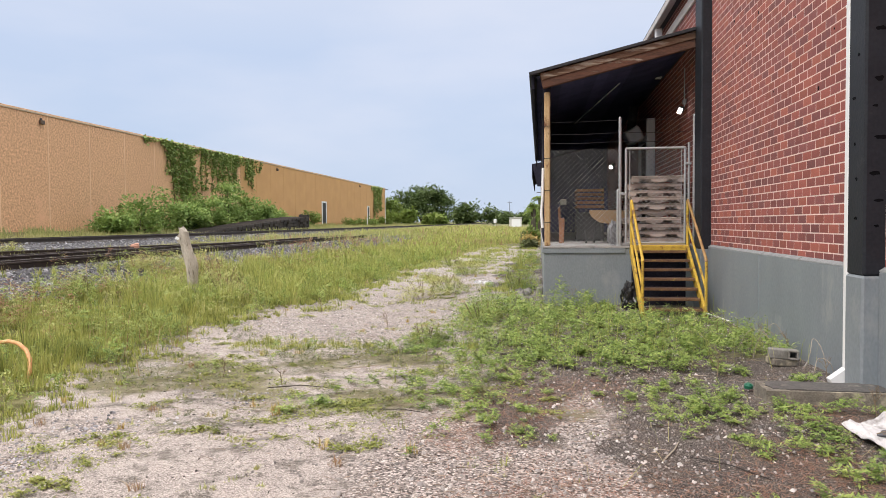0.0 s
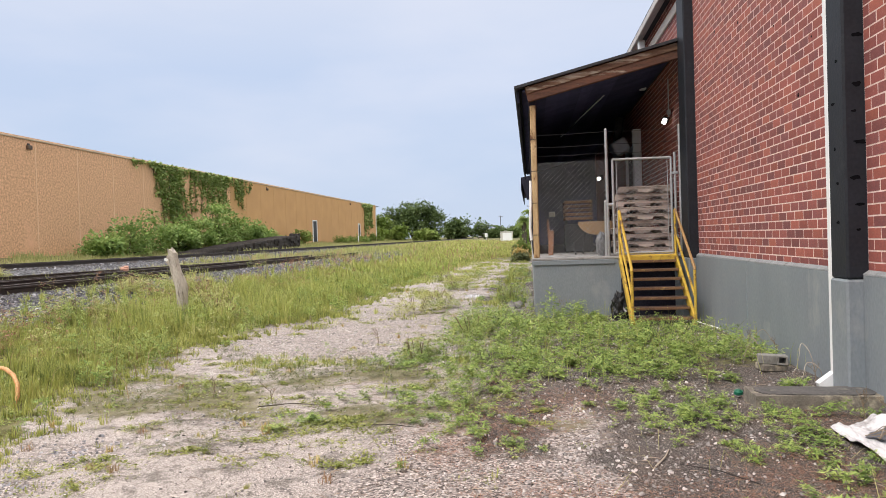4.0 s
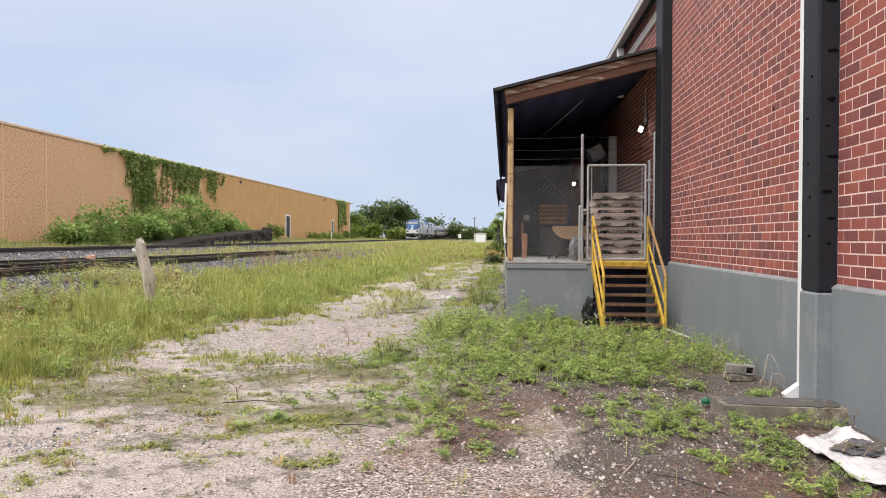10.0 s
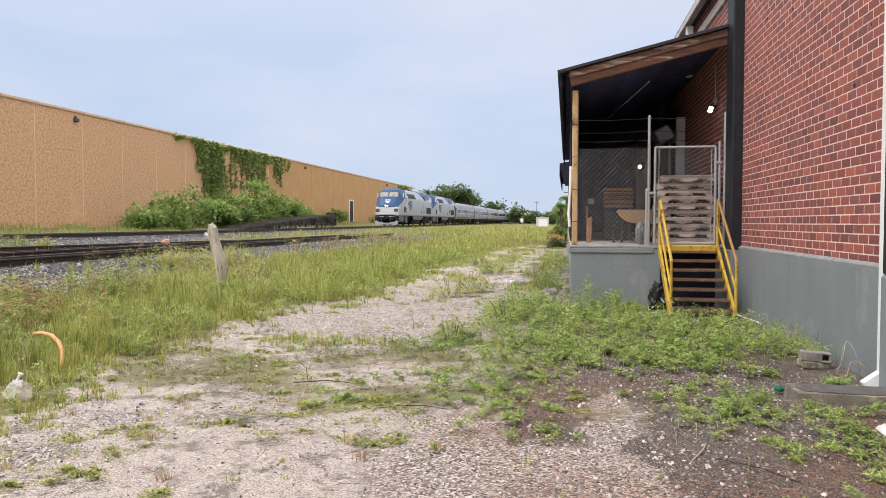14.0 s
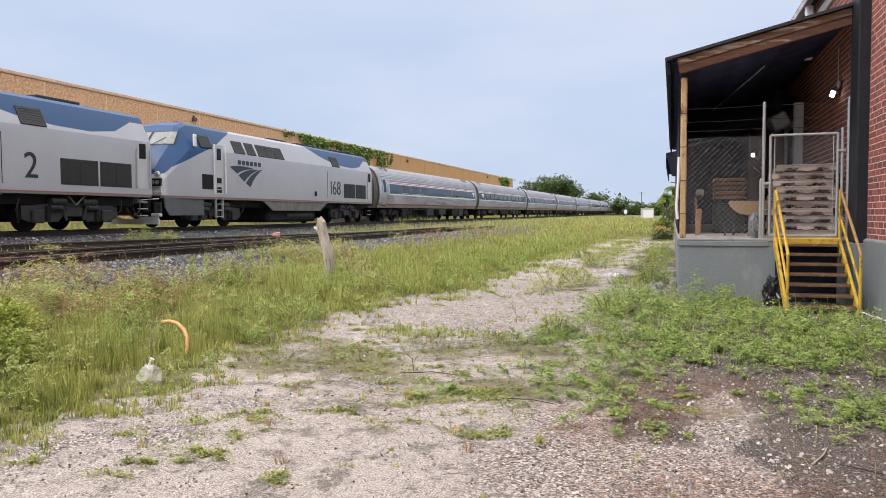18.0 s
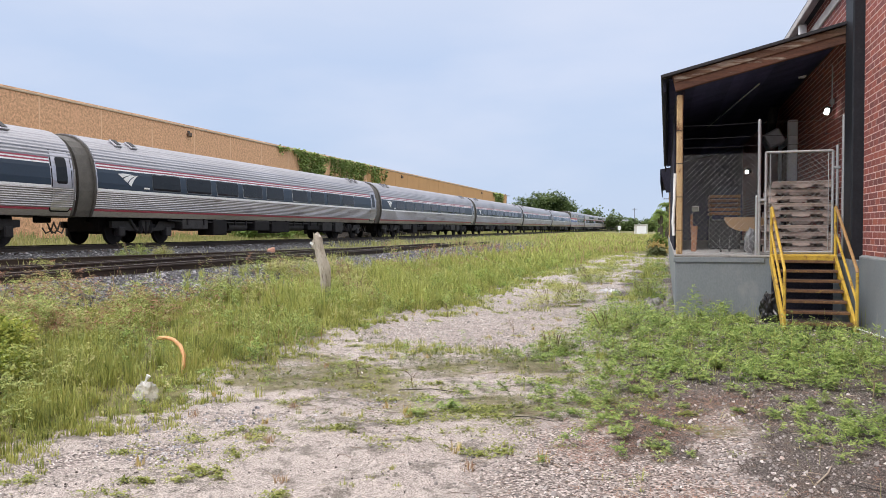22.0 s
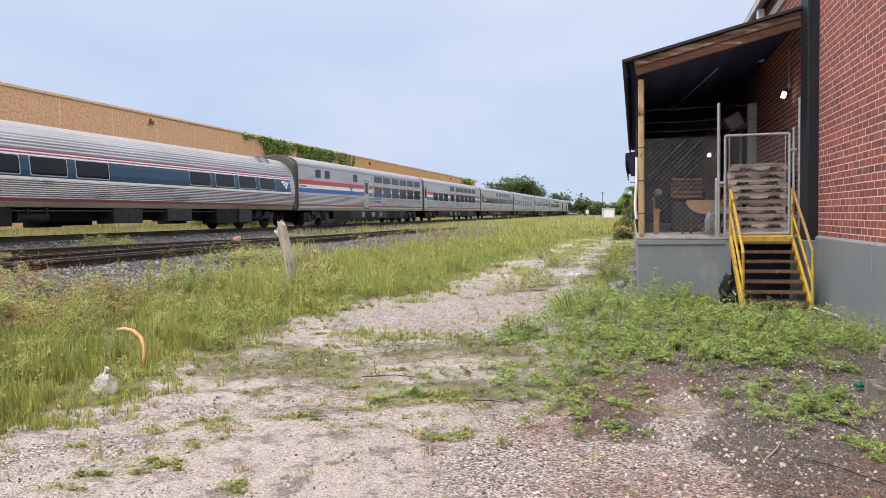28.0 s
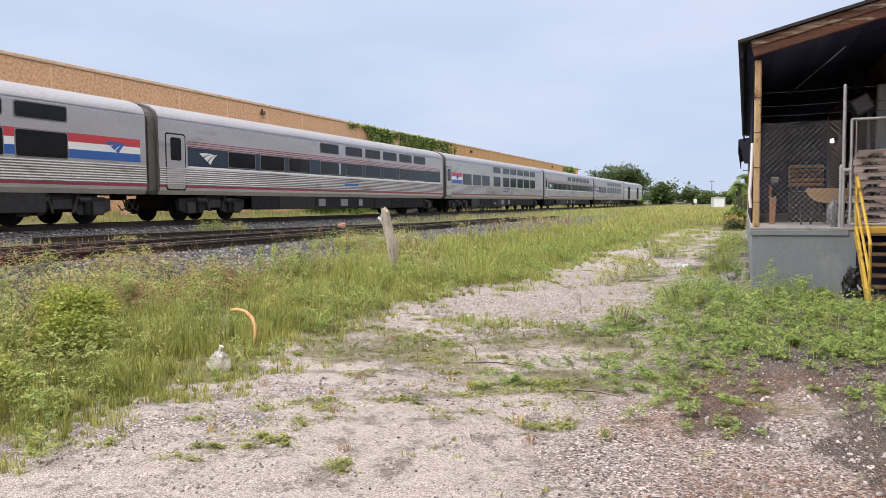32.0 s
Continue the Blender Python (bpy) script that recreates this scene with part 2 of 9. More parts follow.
PEELED = surf("peeling painted beam", (0.17, 0.075, 0.045), (0.065, 0.033, 0.024), 9, 0.85, 0.7, 50, (0.52, 0.44, 0.34), 4.5, 0.60, stretch=(0.35, 1, 2.6))
PEELED_TOP = surf("weathered trim paint", (0.27, 0.165, 0.105), (0.11, 0.055, 0.036), 9, 0.85, 0.7, 50, (0.60, 0.54, 0.45), 3.4, 0.52, stretch=(0.3, 1, 2.8))
POST_WOOD = surf("cream peeling post", (0.60, 0.44, 0.25), (0.44, 0.29, 0.14), 8, 0.8, 0.5, 50, (0.17, 0.075, 0.035), 9, 0.54, stretch=(1, 1, 0.5))
ROOF_EDGE = surf("dark roof edge", (0.035, 0.036, 0.04), (0.025, 0.025, 0.03), 4, 0.7, 0.2, 50)
PALLET_WOOD = surf("grey pallet wood", (0.52, 0.43, 0.385), (0.29, 0.225, 0.19), 3, 0.9, 0.5, 40, (0.09, 0.065, 0.05), 5, 0.545, rand=0.45, stretch=(0.3, 2, 2))
TAN_BOARD = surf("tan particle board", (0.50, 0.33, 0.18), (0.44, 0.28, 0.15), 6, 0.7, 0.1, 90)
GREY_WOOD = surf("grey weathered wood", (0.64, 0.585, 0.51), (0.30, 0.262, 0.215), 4, 0.9, 0.8, 40, (0.11, 0.09, 0.07), 7, 0.56, stretch=(3, 3, 0.5))
TIMBER = surf("black creosote timber", (0.030, 0.026, 0.024), (0.055, 0.045, 0.038), 3, 0.9, 0.6, 30, rand=0.35)
RAIL_STEEL = surf("rail steel", (0.028, 0.021, 0.019), (0.040, 0.028, 0.022), 5, 0.6, 0.3, 50)
RAIL_RUST = surf("rusty rail steel", (0.045, 0.028, 0.022), (0.028, 0.020, 0.018), 5, 0.75, 0.3, 50)
# Siding rail heads are coloured paler for the highlight along their tops.
RAIL_HIGHLIGHT = surf("rail head with painted highlight", (0.20, 0.175, 0.165), (0.12, 0.10, 0.095), 6, 0.5, 0.1, 50, metal=0.4)
RAIL_SHINE = surf("worn rail head", (0.16, 0.15, 0.145), (0.10, 0.09, 0.088), 6, 0.35, 0.1, 50, metal=0.8)
SLEEPER = surf("old sleeper", (0.075, 0.062, 0.052), (0.12, 0.10, 0.085), 3, 0.9, 0.5, 40, rand=0.3)
BALLAST = surf("grey ballast stone", (0.22, 0.216, 0.226), (0.10, 0.098, 0.105), 20, 0.9, 0.3, 80, rand=0.4, tints=((0.018, 0.018, 0.022), (0.04, 0.04, 0.047), (0.085, 0.084, 0.096), (0.17, 0.168, 0.19), (0.58, 0.57, 0.60)))
PEBBLE = surf("pale pebble", (0.44, 0.41, 0.395), (0.27, 0.25, 0.24), 20, 0.85, 0.3, 80, rand=0.4, tints=((0.10, 0.09, 0.085), (0.24, 0.217, 0.205), (0.40, 0.365, 0.345), (0.52, 0.477, 0.452), (0.78, 0.735, 0.705)))
TAN_WALL = surf("tan exposed aggregate wall", (0.95, 0.59, 0.345), (0.42, 0.225, 0.122), 7.0, 0.9, 0.6, 22.0, (0.80, 0.47, 0.28), 0.22, 0.58, depth=0.03)
JOINT = surf("pale caulk", (0.88, 0.61, 0.385), (0.78, 0.52, 0.31), 2, 0.8, 0.1, 30)
TAN_SMOOTH = surf("tan painted wall", (0.63, 0.37, 0.165), (0.55, 0.315, 0.135), 0.5, 0.9, 0.3, 9.0, (0.57, 0.33, 0.145), 0.15, 0.52)
COPING = surf("pale metal coping", (0.55, 0.42, 0.28), (0.48, 0.36, 0.24), 2, 0.5, 0.1, 30)
DARK_METAL = surf("dark metal", (0.035, 0.035, 0.037), (0.022, 0.022, 0.024), 6, 0.6, 0.2, 50)
BLACK_BAG = surf("black plastic sack", (0.012, 0.012, 0.013), (0.02, 0.02, 0.022), 6, 0.28, 0.3, 30)
DARK_GLASS = surf("dark glass", (0.012, 0.014, 0.017), (0.018, 0.020, 0.023), 2, 0.12, 0.0, 10, spec=0.22)
STEEL = surf("stainless steel", (0.57, 0.562, 0.61), (0.44, 0.432, 0.465), 1.0, 0.36, 0.05, 20, (0.33, 0.30, 0.275), 0.9, 0.58, metal=0.85, stretch=(1, 0.35, 1.6))
# Lower steel is coloured darker for grime and for the ground it mirrors.
STEEL_LOW = surf("lower stainless with grime and ground reflection", (0.49, 0.468, 0.48), (0.33, 0.308, 0.31), 1.0, 0.4, 0.05, 20, (0.20, 0.175, 0.16), 0.9, 0.56, metal=0.7, stretch=(1, 0.35, 1.6))
HATCH = surf("grey service hatch", (0.24, 0.24, 0.245), (0.17, 0.17, 0.175), 3, 0.6, 0.1, 20)
STEEL_ROOF = surf("stainless roof", (0.43, 0.425, 0.46), (0.32, 0.315, 0.34), 1.0, 0.42, 0.05, 20, metal=0.7, stretch=(1, 0.3, 1))
VIEW_SIDE = surf("grey silver carbody", (0.575, 0.557, 0.565), (0.46, 0.438, 0.432), 0.8, 0.38, 0.05, 20, (0.29, 0.27, 0.255), 0.7, 0.58, metal=0.6, stretch=(1, 0.4, 1.4))
CAFE_BAND = surf("clean blue band", (0.020, 0.062, 0.125), (0.016, 0.050, 0.105), 1, 0.35, 0.0, 20)
BLUE_BAND = surf("slate blue band", (0.018, 0.036, 0.066), (0.014, 0.028, 0.052), 1, 0.42, 0.0, 20)
STRIPE_RED = surf("bright red stripe", (0.58, 0.055, 0.07), (0.50, 0.05, 0.06), 2, 0.4, 0.0, 20)
RED_LINE = surf("red stripe", (0.34, 0.045, 0.085), (0.27, 0.04, 0.07), 2, 0.4, 0.0, 20)
BRIGHT_BLUE = surf("blue stripe", (0.035, 0.13, 0.44), (0.03, 0.11, 0.38), 2, 0.4, 0.0, 20)
WHITE_LINE = surf("white stripe", (0.84, 0.85, 0.87), (0.78, 0.79, 0.81), 2, 0.4, 0.0, 20)
UNDER = surf("grimy underframe", (0.009, 0.009, 0.012), (0.019, 0.018, 0.021), 4, 0.8, 0.4, 40, rand=0.2, spec=0.25)
UNDER_GREY = surf("grimy grey equipment box", (0.045, 0.044, 0.048), (0.018, 0.017, 0.019), 4, 0.7, 0.3, 40, rand=0.3, spec=0.3)
RUBBER = surf("dark rubber diaphragm", (0.13, 0.122, 0.112), (0.075, 0.07, 0.065), 5, 0.8, 0.3, 40)
ORANGE = surf("orange plastic", (0.78, 0.48, 0.24), (0.58, 0.26, 0.09), 14, 0.5, 0.3, 60, (0.40, 0.17, 0.06), 11, 0.56)
TERRA = surf("faded orange block", (0.56, 0.31, 0.22), (0.42, 0.21, 0.145), 6, 0.8, 0.2, 40)
GREEN_PLASTIC = surf("green plastic", (0.01, 0.16, 0.09), (0.01, 0.12, 0.07), 6, 0.4, 0.1, 40)
PAPER = surf("white sheet", (0.72, 0.70, 0.70), (0.54, 0.53, 0.55), 4, 0.6, 0.3, 30, (0.28, 0.26, 0.25), 5, 0.53)
CLOTH = surf("grey rag", (0.20, 0.20, 0.215), (0.09, 0.09, 0.10), 9, 0.9, 0.5, 40)
TWIG = surf("dry twig", (0.30, 0.23, 0.15), (0.18, 0.13, 0.09), 12, 0.9, 0.2, 50, rand=0.3)
TWIG_PALE = surf("pale dry vine", (0.52, 0.45, 0.36), (0.40, 0.33, 0.26), 12, 0.9, 0.2, 50)
BARK = surf("grey bark", (0.10, 0.085, 0.07), (0.06, 0.05, 0.04), 3, 0.95, 0.6, 20)
FILM = clear("clear plastic film", (0.80, 0.80, 0.78), 0.12, 0.40)
LAMP = glow("lamp glow", (1.0, 0.97, 0.92), 7.0)
HEADLIGHT = glow("headlight glow", (1.0, 0.97, 0.9), 3.0)
CREAM = surf("pale grey cabinet paint", (0.62, 0.61, 0.58), (0.55, 0.54, 0.51), 2, 0.6, 0.1, 20)
MEADOW = leaf("meadow grass", [(0.045, 0.062, 0.02), (0.16, 0.205, 0.06), (0.33, 0.375, 0.115), (0.46, 0.49, 0.14), (0.58, 0.58, 0.20), (0.73, 0.67, 0.33)], 1.6, 0.22, 6, 0.8)
LINESIDE = leaf("lineside grass", [(0.20, 0.24, 0.09), (0.34, 0.37, 0.14), (0.47, 0.46, 0.20), (0.60, 0.55, 0.32)], 0.3, 0.35)
DRYGRASS = leaf("dry grass", [(0.46, 0.34, 0.19), (0.36, 0.20, 0.13), (0.52, 0.43, 0.24), (0.40, 0.26, 0.16), (0.36, 0.33, 0.14)], 1.0)
WEED = leaf("feathery weed", [(0.045, 0.078, 0.026), (0.145, 0.225, 0.065), (0.27, 0.385, 0.10), (0.41, 0.51, 0.145), (0.60, 0.64, 0.23)], 3.0, 0.2, 5, 0.7)
FEATHER = leaf("dog fennel", [(0.10, 0.145, 0.04), (0.24, 0.31, 0.085), (0.38, 0.44, 0.13), (0.54, 0.52, 0.21)], 2.4, 0.22, 5, 0.75)
MOSS = leaf("low mat weed", [(0.12, 0.15, 0.04), (0.24, 0.285, 0.075), (0.37, 0.40, 0.115), (0.50, 0.48, 0.20)], 4.0)
BUSH_LEAF = leaf("bush leaf", [(0.09, 0.15, 0.045), (0.20, 0.31, 0.085), (0.32, 0.43, 0.13), (0.45, 0.53, 0.20)], 0.5, 0.35)
TREE_LEAF = leaf("tree leaf", [(0.06, 0.095, 0.035), (0.11, 0.16, 0.055), (0.17, 0.22, 0.08)], 0.25, 0.3)
LIGHT_LEAF = leaf("light green leaf", [(0.13, 0.19, 0.045), (0.20, 0.28, 0.065), (0.29, 0.34, 0.10)], 0.3, 0.3)
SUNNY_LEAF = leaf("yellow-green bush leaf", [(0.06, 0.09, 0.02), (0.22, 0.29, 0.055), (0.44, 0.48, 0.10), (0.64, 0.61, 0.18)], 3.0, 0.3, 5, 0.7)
IVY_LEAF = leaf("ivy leaf", [(0.13, 0.195, 0.06), (0.28, 0.37, 0.115), (0.45, 0.52, 0.19)], 0.8)


def ground_material():
    """Pale sand, dark soil, ballast and green, laid out by the zones stored on the ground sheet."""
    m, n, l, out = nodes_of("yard ground")
    b = n.new("ShaderNodeBsdfPrincipled")
    b.inputs["Roughness"].default_value = 0.92
    b.inputs["Specular IOR Level"].default_value = 0.2
    geo = n.new("ShaderNodeNewGeometry")

    def tex(scale, detail, rough=0.6):
        t = n.new("ShaderNodeTexNoise")
        t.inputs["Scale"].default_value, t.inputs["Detail"].default_value, t.inputs["Roughness"].default_value = scale, detail, rough
        l.new(geo.outputs["Position"], t.inputs[0])
        return t.outputs[0]

    def ramp(src, stops):
        r = n.new("ShaderNodeValToRGB")
        l.new(src, r.inputs[0])
        for i, (p, c) in enumerate(stops):
            e = r.color_ramp.elements[0] if i == 0 else (r.color_ramp.elements[-1] if i == len(stops) - 1 else r.color_ramp.elements.new(p))
            e.position, e.color = p, (*c, 1)
        return r.outputs[0]

    def blend(f, a, b2):
        x = n.new("ShaderNodeMix")
        x.data_type = "RGBA"
        l.new(f, x.inputs["Factor"])
        l.new(a, x.inputs["A"])
        l.new(b2, x.inputs["B"])
        return x.outputs["Result"]

    def zone(name, soft_scale, lo, hi):
        a = n.new("ShaderNodeAttribute")
        a.attribute_name = name
        s = n.new("ShaderNodeMath")
        s.operation = "MULTIPLY_ADD"
        s.inputs[1].default_value = 0.9
        l.new(tex(soft_scale, 8, 0.65), s.inputs[0])
        l.new(a.outputs["Fac"], s.inputs[2])
        r = n.new("ShaderNodeMapRange")
        r.inputs["From Min"].default_value, r.inputs["From Max"].default_value = lo, hi
        l.new(s.outputs[0], r.inputs[0])
        return r.outputs[0]

    def cells(scale):
        t = n.new("ShaderNodeTexVoronoi")
        t.inputs["Scale"].default_value = scale
        l.new(geo.outputs["Position"], t.inputs["Vector"])
        k = n.new("ShaderNodeSeparateColor")
        l.new(t.outputs["Color"], k.inputs[0])
        return k.outputs[0], t.outputs["Distance"]

    def mul(a, f):
        x = n.new("ShaderNodeMix")
        x.data_type, x.blend_type = "RGBA", "MULTIPLY"
        x.inputs["Factor"].default_value = 1.0
        l.new(a, x.inputs["A"])
        l.new(f, x.inputs["B"])
        return x.outputs["Result"]

    grit = tex(95, 7, 0.82)
    mid = tex(7, 8, 0.7)
    tone, gap = cells(70)
    joint = ramp(gap, [(0.5, (1, 1, 1)), (0.9, (0.68, 0.65, 0.62))])
    big_tone, big_gap = cells(19)
    big_joint = ramp(big_gap, [(0.4, (1, 1, 1)), (0.75, (0.25, 0.25, 0.26))])
    sand = blend(ramp(mid, [(0.35, (0.2, 0.2, 0.2)), (0.7, (0.9, 0.9, 0.9))]), ramp(grit, [(0.42, (0.06, 0.052, 0.047)), (0.50, (0.29, 0.255, 0.236)), (0.57, (0.63, 0.572, 0.532))]),
                 ramp(grit, [(0.40, (0.15, 0.128, 0.118)), (0.485, (0.42, 0.371, 0.341)), (0.57, (0.76, 0.692, 0.645))]))
    soil = blend(ramp(tex(3, 7, 0.7), [(0.42, (0, 0, 0)), (0.66, (1, 1, 1))]), ramp(grit, [(0.40, (0.020, 0.017, 0.015)), (0.51, (0.064, 0.056, 0.051)), (0.60, (0.42, 0.38, 0.355))]),
                 ramp(grit, [(0.40, (0.040, 0.026, 0.02)), (0.51, (0.098, 0.077, 0.064)), (0.61, (0.45, 0.40, 0.365))]))
    grey = mul(ramp(big_tone, [(0.0, (0.03, 0.03, 0.034)), (0.6, (0.10, 0.10, 0.11)), (1.0, (0.44, 0.44, 0.45))]), big_joint)
    green = blend(grit, ramp(mid, [(0.3, (0.06, 0.055, 0.03)), (0.5, (0.13, 0.12, 0.06)), (0.7, (0.22, 0.19, 0.11))]), ramp(mid, [(0.3, (0.14, 0.15, 0.05)), (0.5, (0.20, 0.20, 0.08)), (0.7, (0.30, 0.26, 0.16))]))
    patch = ramp(tex(1.3, 8, 0.7), [(0.55, (0, 0, 0)), (0.61, (0.85, 0.85, 0.85))])
    dirt = ramp(tex(2.6, 9, 0.8), [(0.515, (0, 0, 0)), (0.575, (0.85, 0.85, 0.85))])
    dark = ramp(grit, [(0.40, (0.045, 0.041, 0.034)), (0.52, (0.18, 0.163, 0.14)), (0.62, (0.46, 0.43, 0.40))])
    gravel = mul(ramp(tone, [(0.0, (0.05, 0.044, 0.041)), (0.40, (0.25, 0.218, 0.203)), (0.75, (0.45, 0.392, 0.36)), (1.0, (0.74, 0.685, 0.65))]), joint)
    olive = blend(grit, ramp(mid, [(0.3, (0.06, 0.055, 0.03)), (0.7, (0.17, 0.155, 0.08))]), ramp(mid, [(0.3, (0.20, 0.187, 0.105)), (0.7, (0.40, 0.36, 0.25))]))
    red = ramp(grit, [(0.40, (0.045, 0.026, 0.02)), (0.5, (0.14, 0.080, 0.060)), (0.60, (0.46, 0.35, 0.29))])
    c = blend(dirt, blend(patch, sand, gravel), dark)
    c = blend(zone("gravel", 5.0, 0.75, 1.3), c, gravel)
    c = blend(zone("olive", 13.0, 0.9, 1.3), c, olive)
    c = blend(zone("soil", 6.0, 0.78, 1.12), c, soil)
    c = blend(zone("needle", 14.0, 0.85, 1.25), c, red)
    c = blend(zone("green", 6.0, 1.0, 1.12), c, green)
    c = blend(zone("stone", 4.0, 0.8, 1.05), c, grey)
    l.new(c, b.inputs["Base Color"])
    bp = n.new("ShaderNodeBump")
    bp.inputs["Strength"].default_value, bp.inputs["Distance"].default_value = 0.5, 0.009
    hs = n.new("ShaderNodeMath")
    hs.operation = "ADD"
    l.new(grit, hs.inputs[0])
    l.new(mid, hs.inputs[1])
    l.new(hs.outputs[0], bp.inputs["Height"])
    l.new(bp.outputs[0], b.inputs["Normal"])
    l.new(b.outputs[0], out.inputs[0])
    return m


GROUND = ground_material()


# ---- shapes ----
class Geo:
    """Corners and faces of one part, gathered before they become a mesh."""

    def __init__(self):
        self.v, self.f, self.k = [], [], []

    def add(self, verts, faces, slot=0):
        o = len(self.v)
        self.v += [tuple(p) for p in verts]
        self.f += [tuple(i + o for i in f) for f in faces]
        self.k += [slot] * len(faces)
        return self

    def box(self, c, s, m=None, ch=0.0, slot=0):
        """A box of centre c and size s, its edges chamfered by ch, turned by m."""
        hx, hy, hz = (d / 2 for d in s)
        ch = min(ch, hx * 0.45, hy * 0.45, hz * 0.45)
        if ch <= 0:
            vs = [Vector((x, y, z)) for x in (-hx, hx) for y in (-hy, hy) for z in (-hz, hz)]
            fs = [(0, 1, 3, 2), (4, 6, 7, 5), (0, 4, 5, 1), (2, 3, 7, 6), (0, 2, 6, 4), (1, 5, 7, 3)]
        else:
            bm = bmesh.new()
            for x in (-1, 1):
                for y in (-1, 1):
                    for z in (-1, 1):
                        bm.verts.new((x * (hx - ch), y * (hy - ch), z * hz))
                        bm.verts.new((x * (hx - ch), y * hy, z * (hz - ch)))
                        bm.verts.new((x * hx, y * (hy - ch), z * (hz - ch)))
            bmesh.ops.convex_hull(bm, input=bm.verts)
            bmesh.ops.dissolve_limit(bm, angle_limit=0.02, verts=bm.verts, edges=bm.edges)
            bm.verts.index_update()
            vs = [v.co.copy() for v in bm.verts]
            fs = [tuple(v.index for v in f.verts) for f in bm.faces]
            bm.free()
        c = Vector(c)
        vs = [(m @ v if m else v) + c for v in vs]
        return self.add(vs, fs, slot)

    def rod(self, a, b, r, n=8, r2=None, slot=0, cap=True):
        a, b = Vector(a), Vector(b)
        d = (b - a).normalized()
        x = d.orthogonal().normalized()
        y = d.cross(x)
        r2 = r if r2 is None else r2
        ring = [(math.cos(2 * math.pi * i / n), math.sin(2 * math.pi * i / n)) for i in range(n)]
        vs = [a + (x * p + y * q) * r for p, q in ring] + [b + (x * p + y * q) * r2 for p, q in ring]
        fs = [(i, (i + 1) % n, n + (i + 1) % n, n + i) for i in range(n)]
        if cap:
            fs += [tuple(range(n))[::-1], tuple(range(n, 2 * n))]
        return self.add(vs, fs, slot)

    def tube(self, pts, r, n=8, slot=0):
        """A bent pipe through pts."""
        pts = [Vector(p) for p in pts]
        vs, fs = [], []
        x = None
        for i, p in enumerate(pts):
            d = (pts[min(i + 1, len(pts) - 1)] - pts[max(i - 1, 0)]).normalized()
            x = d.orthogonal().normalized() if x is None else (x - d * x.dot(d)).normalized()
            y = d.cross(x)
            rr = r[i] if isinstance(r, (list, tuple)) else r
            vs += [p + (x * math.cos(2 * math.pi * k / n) + y * math.sin(2 * math.pi * k / n)) * rr for k in range(n)]
        for i in range(len(pts) - 1):
            fs += [(i * n + k, i * n + (k + 1) % n, (i + 1) * n + (k + 1) % n, (i + 1) * n + k) for k in range(n)]
        fs += [tuple(range(n))[::-1], tuple(range((len(pts) - 1) * n, len(pts) * n))]
        return self.add(vs, fs, slot)

    def sweep(self, prof, ys, closed=True, slot=0, ends=True):
        """A profile of (x, z) drawn along y through the stations ys."""
        n = len(prof)
        vs = [(x, y, z) for y in ys for x, z in prof]
        fs = []
        for j in range(len(ys) - 1):
            for i in range(n if closed else n - 1):
                a, b = i, (i + 1) % n
                fs.append((j * n + a, j * n + b, (j + 1) * n + b, (j + 1) * n + a))
        if ends and closed:
            fs += [tuple(range(n))[::-1], tuple(range((len(ys) - 1) * n, len(ys) * n))]
        return self.add(vs, fs, slot)

    def prism(self, pts, thick, axis="y", at=0.0, slot=0):
        """A flat outline with thickness; pts are the two other coordinates in order."""
        n = len(pts)

        def put(p, d):
            q = list(p)
            q.insert("xyz".index(axis), d)
            return tuple(q)
        vs = [put(p, at) for p in pts] + [put(p, at + thick) for p in pts]
        fs = [tuple(range(n))[::-1], tuple(range(n, 2 * n))] + [(i, (i + 1) % n, n + (i + 1) % n, n + i) for i in range(n)]
        return self.add(vs, fs, slot)


def tidy(me, smooth=False):
    bm = bmesh.new()
    bm.from_mesh(me)
    bmesh.ops.recalc_face_normals(bm, faces=bm.faces)
    bm.to_mesh(me)
    bm.free()
    if smooth:
        me.shade_smooth()
        me.set_sharp_from_angle(angle=radians(38))


def mesh_of(name, geo, mats, smooth=False):
    me = bpy.data.meshes.new(name)
    me.from_pydata(geo.v, [], geo.f)
    for m in mats if isinstance(mats, (list, tuple)) else [mats]:
        me.materials.append(m)
    if any(geo.k):
        me.polygons.foreach_set("material_index", geo.k)
    tidy(me, smooth)
    return me


def part(name, geo, material, parent=None, label="", at=None, smooth=False):
    """One mesh object, under a thing or a part."""
    ob = new(name, geo if isinstance(geo, bpy.types.Mesh) else mesh_of(name, geo, material, smooth))
    ob.parent = parent
    if at is not None:
        ob.matrix_basis = at
    return tagged(ob, label)


def thing(name, label, category, m=None, group="", kind=""):
    ob = new(name)
    ob.empty_display_size = 0.1
    if m is not None:
        ob.matrix_basis = m
    return tagged(ob, label, category, group, kind)


def solo(name, geo, material, label, category, m=None, group="", kind="", smooth=False):
    """A thing of one mesh."""
    ob = part(name, geo, material, None, label, m, smooth)
    return tagged(ob, label, category, group, kind)


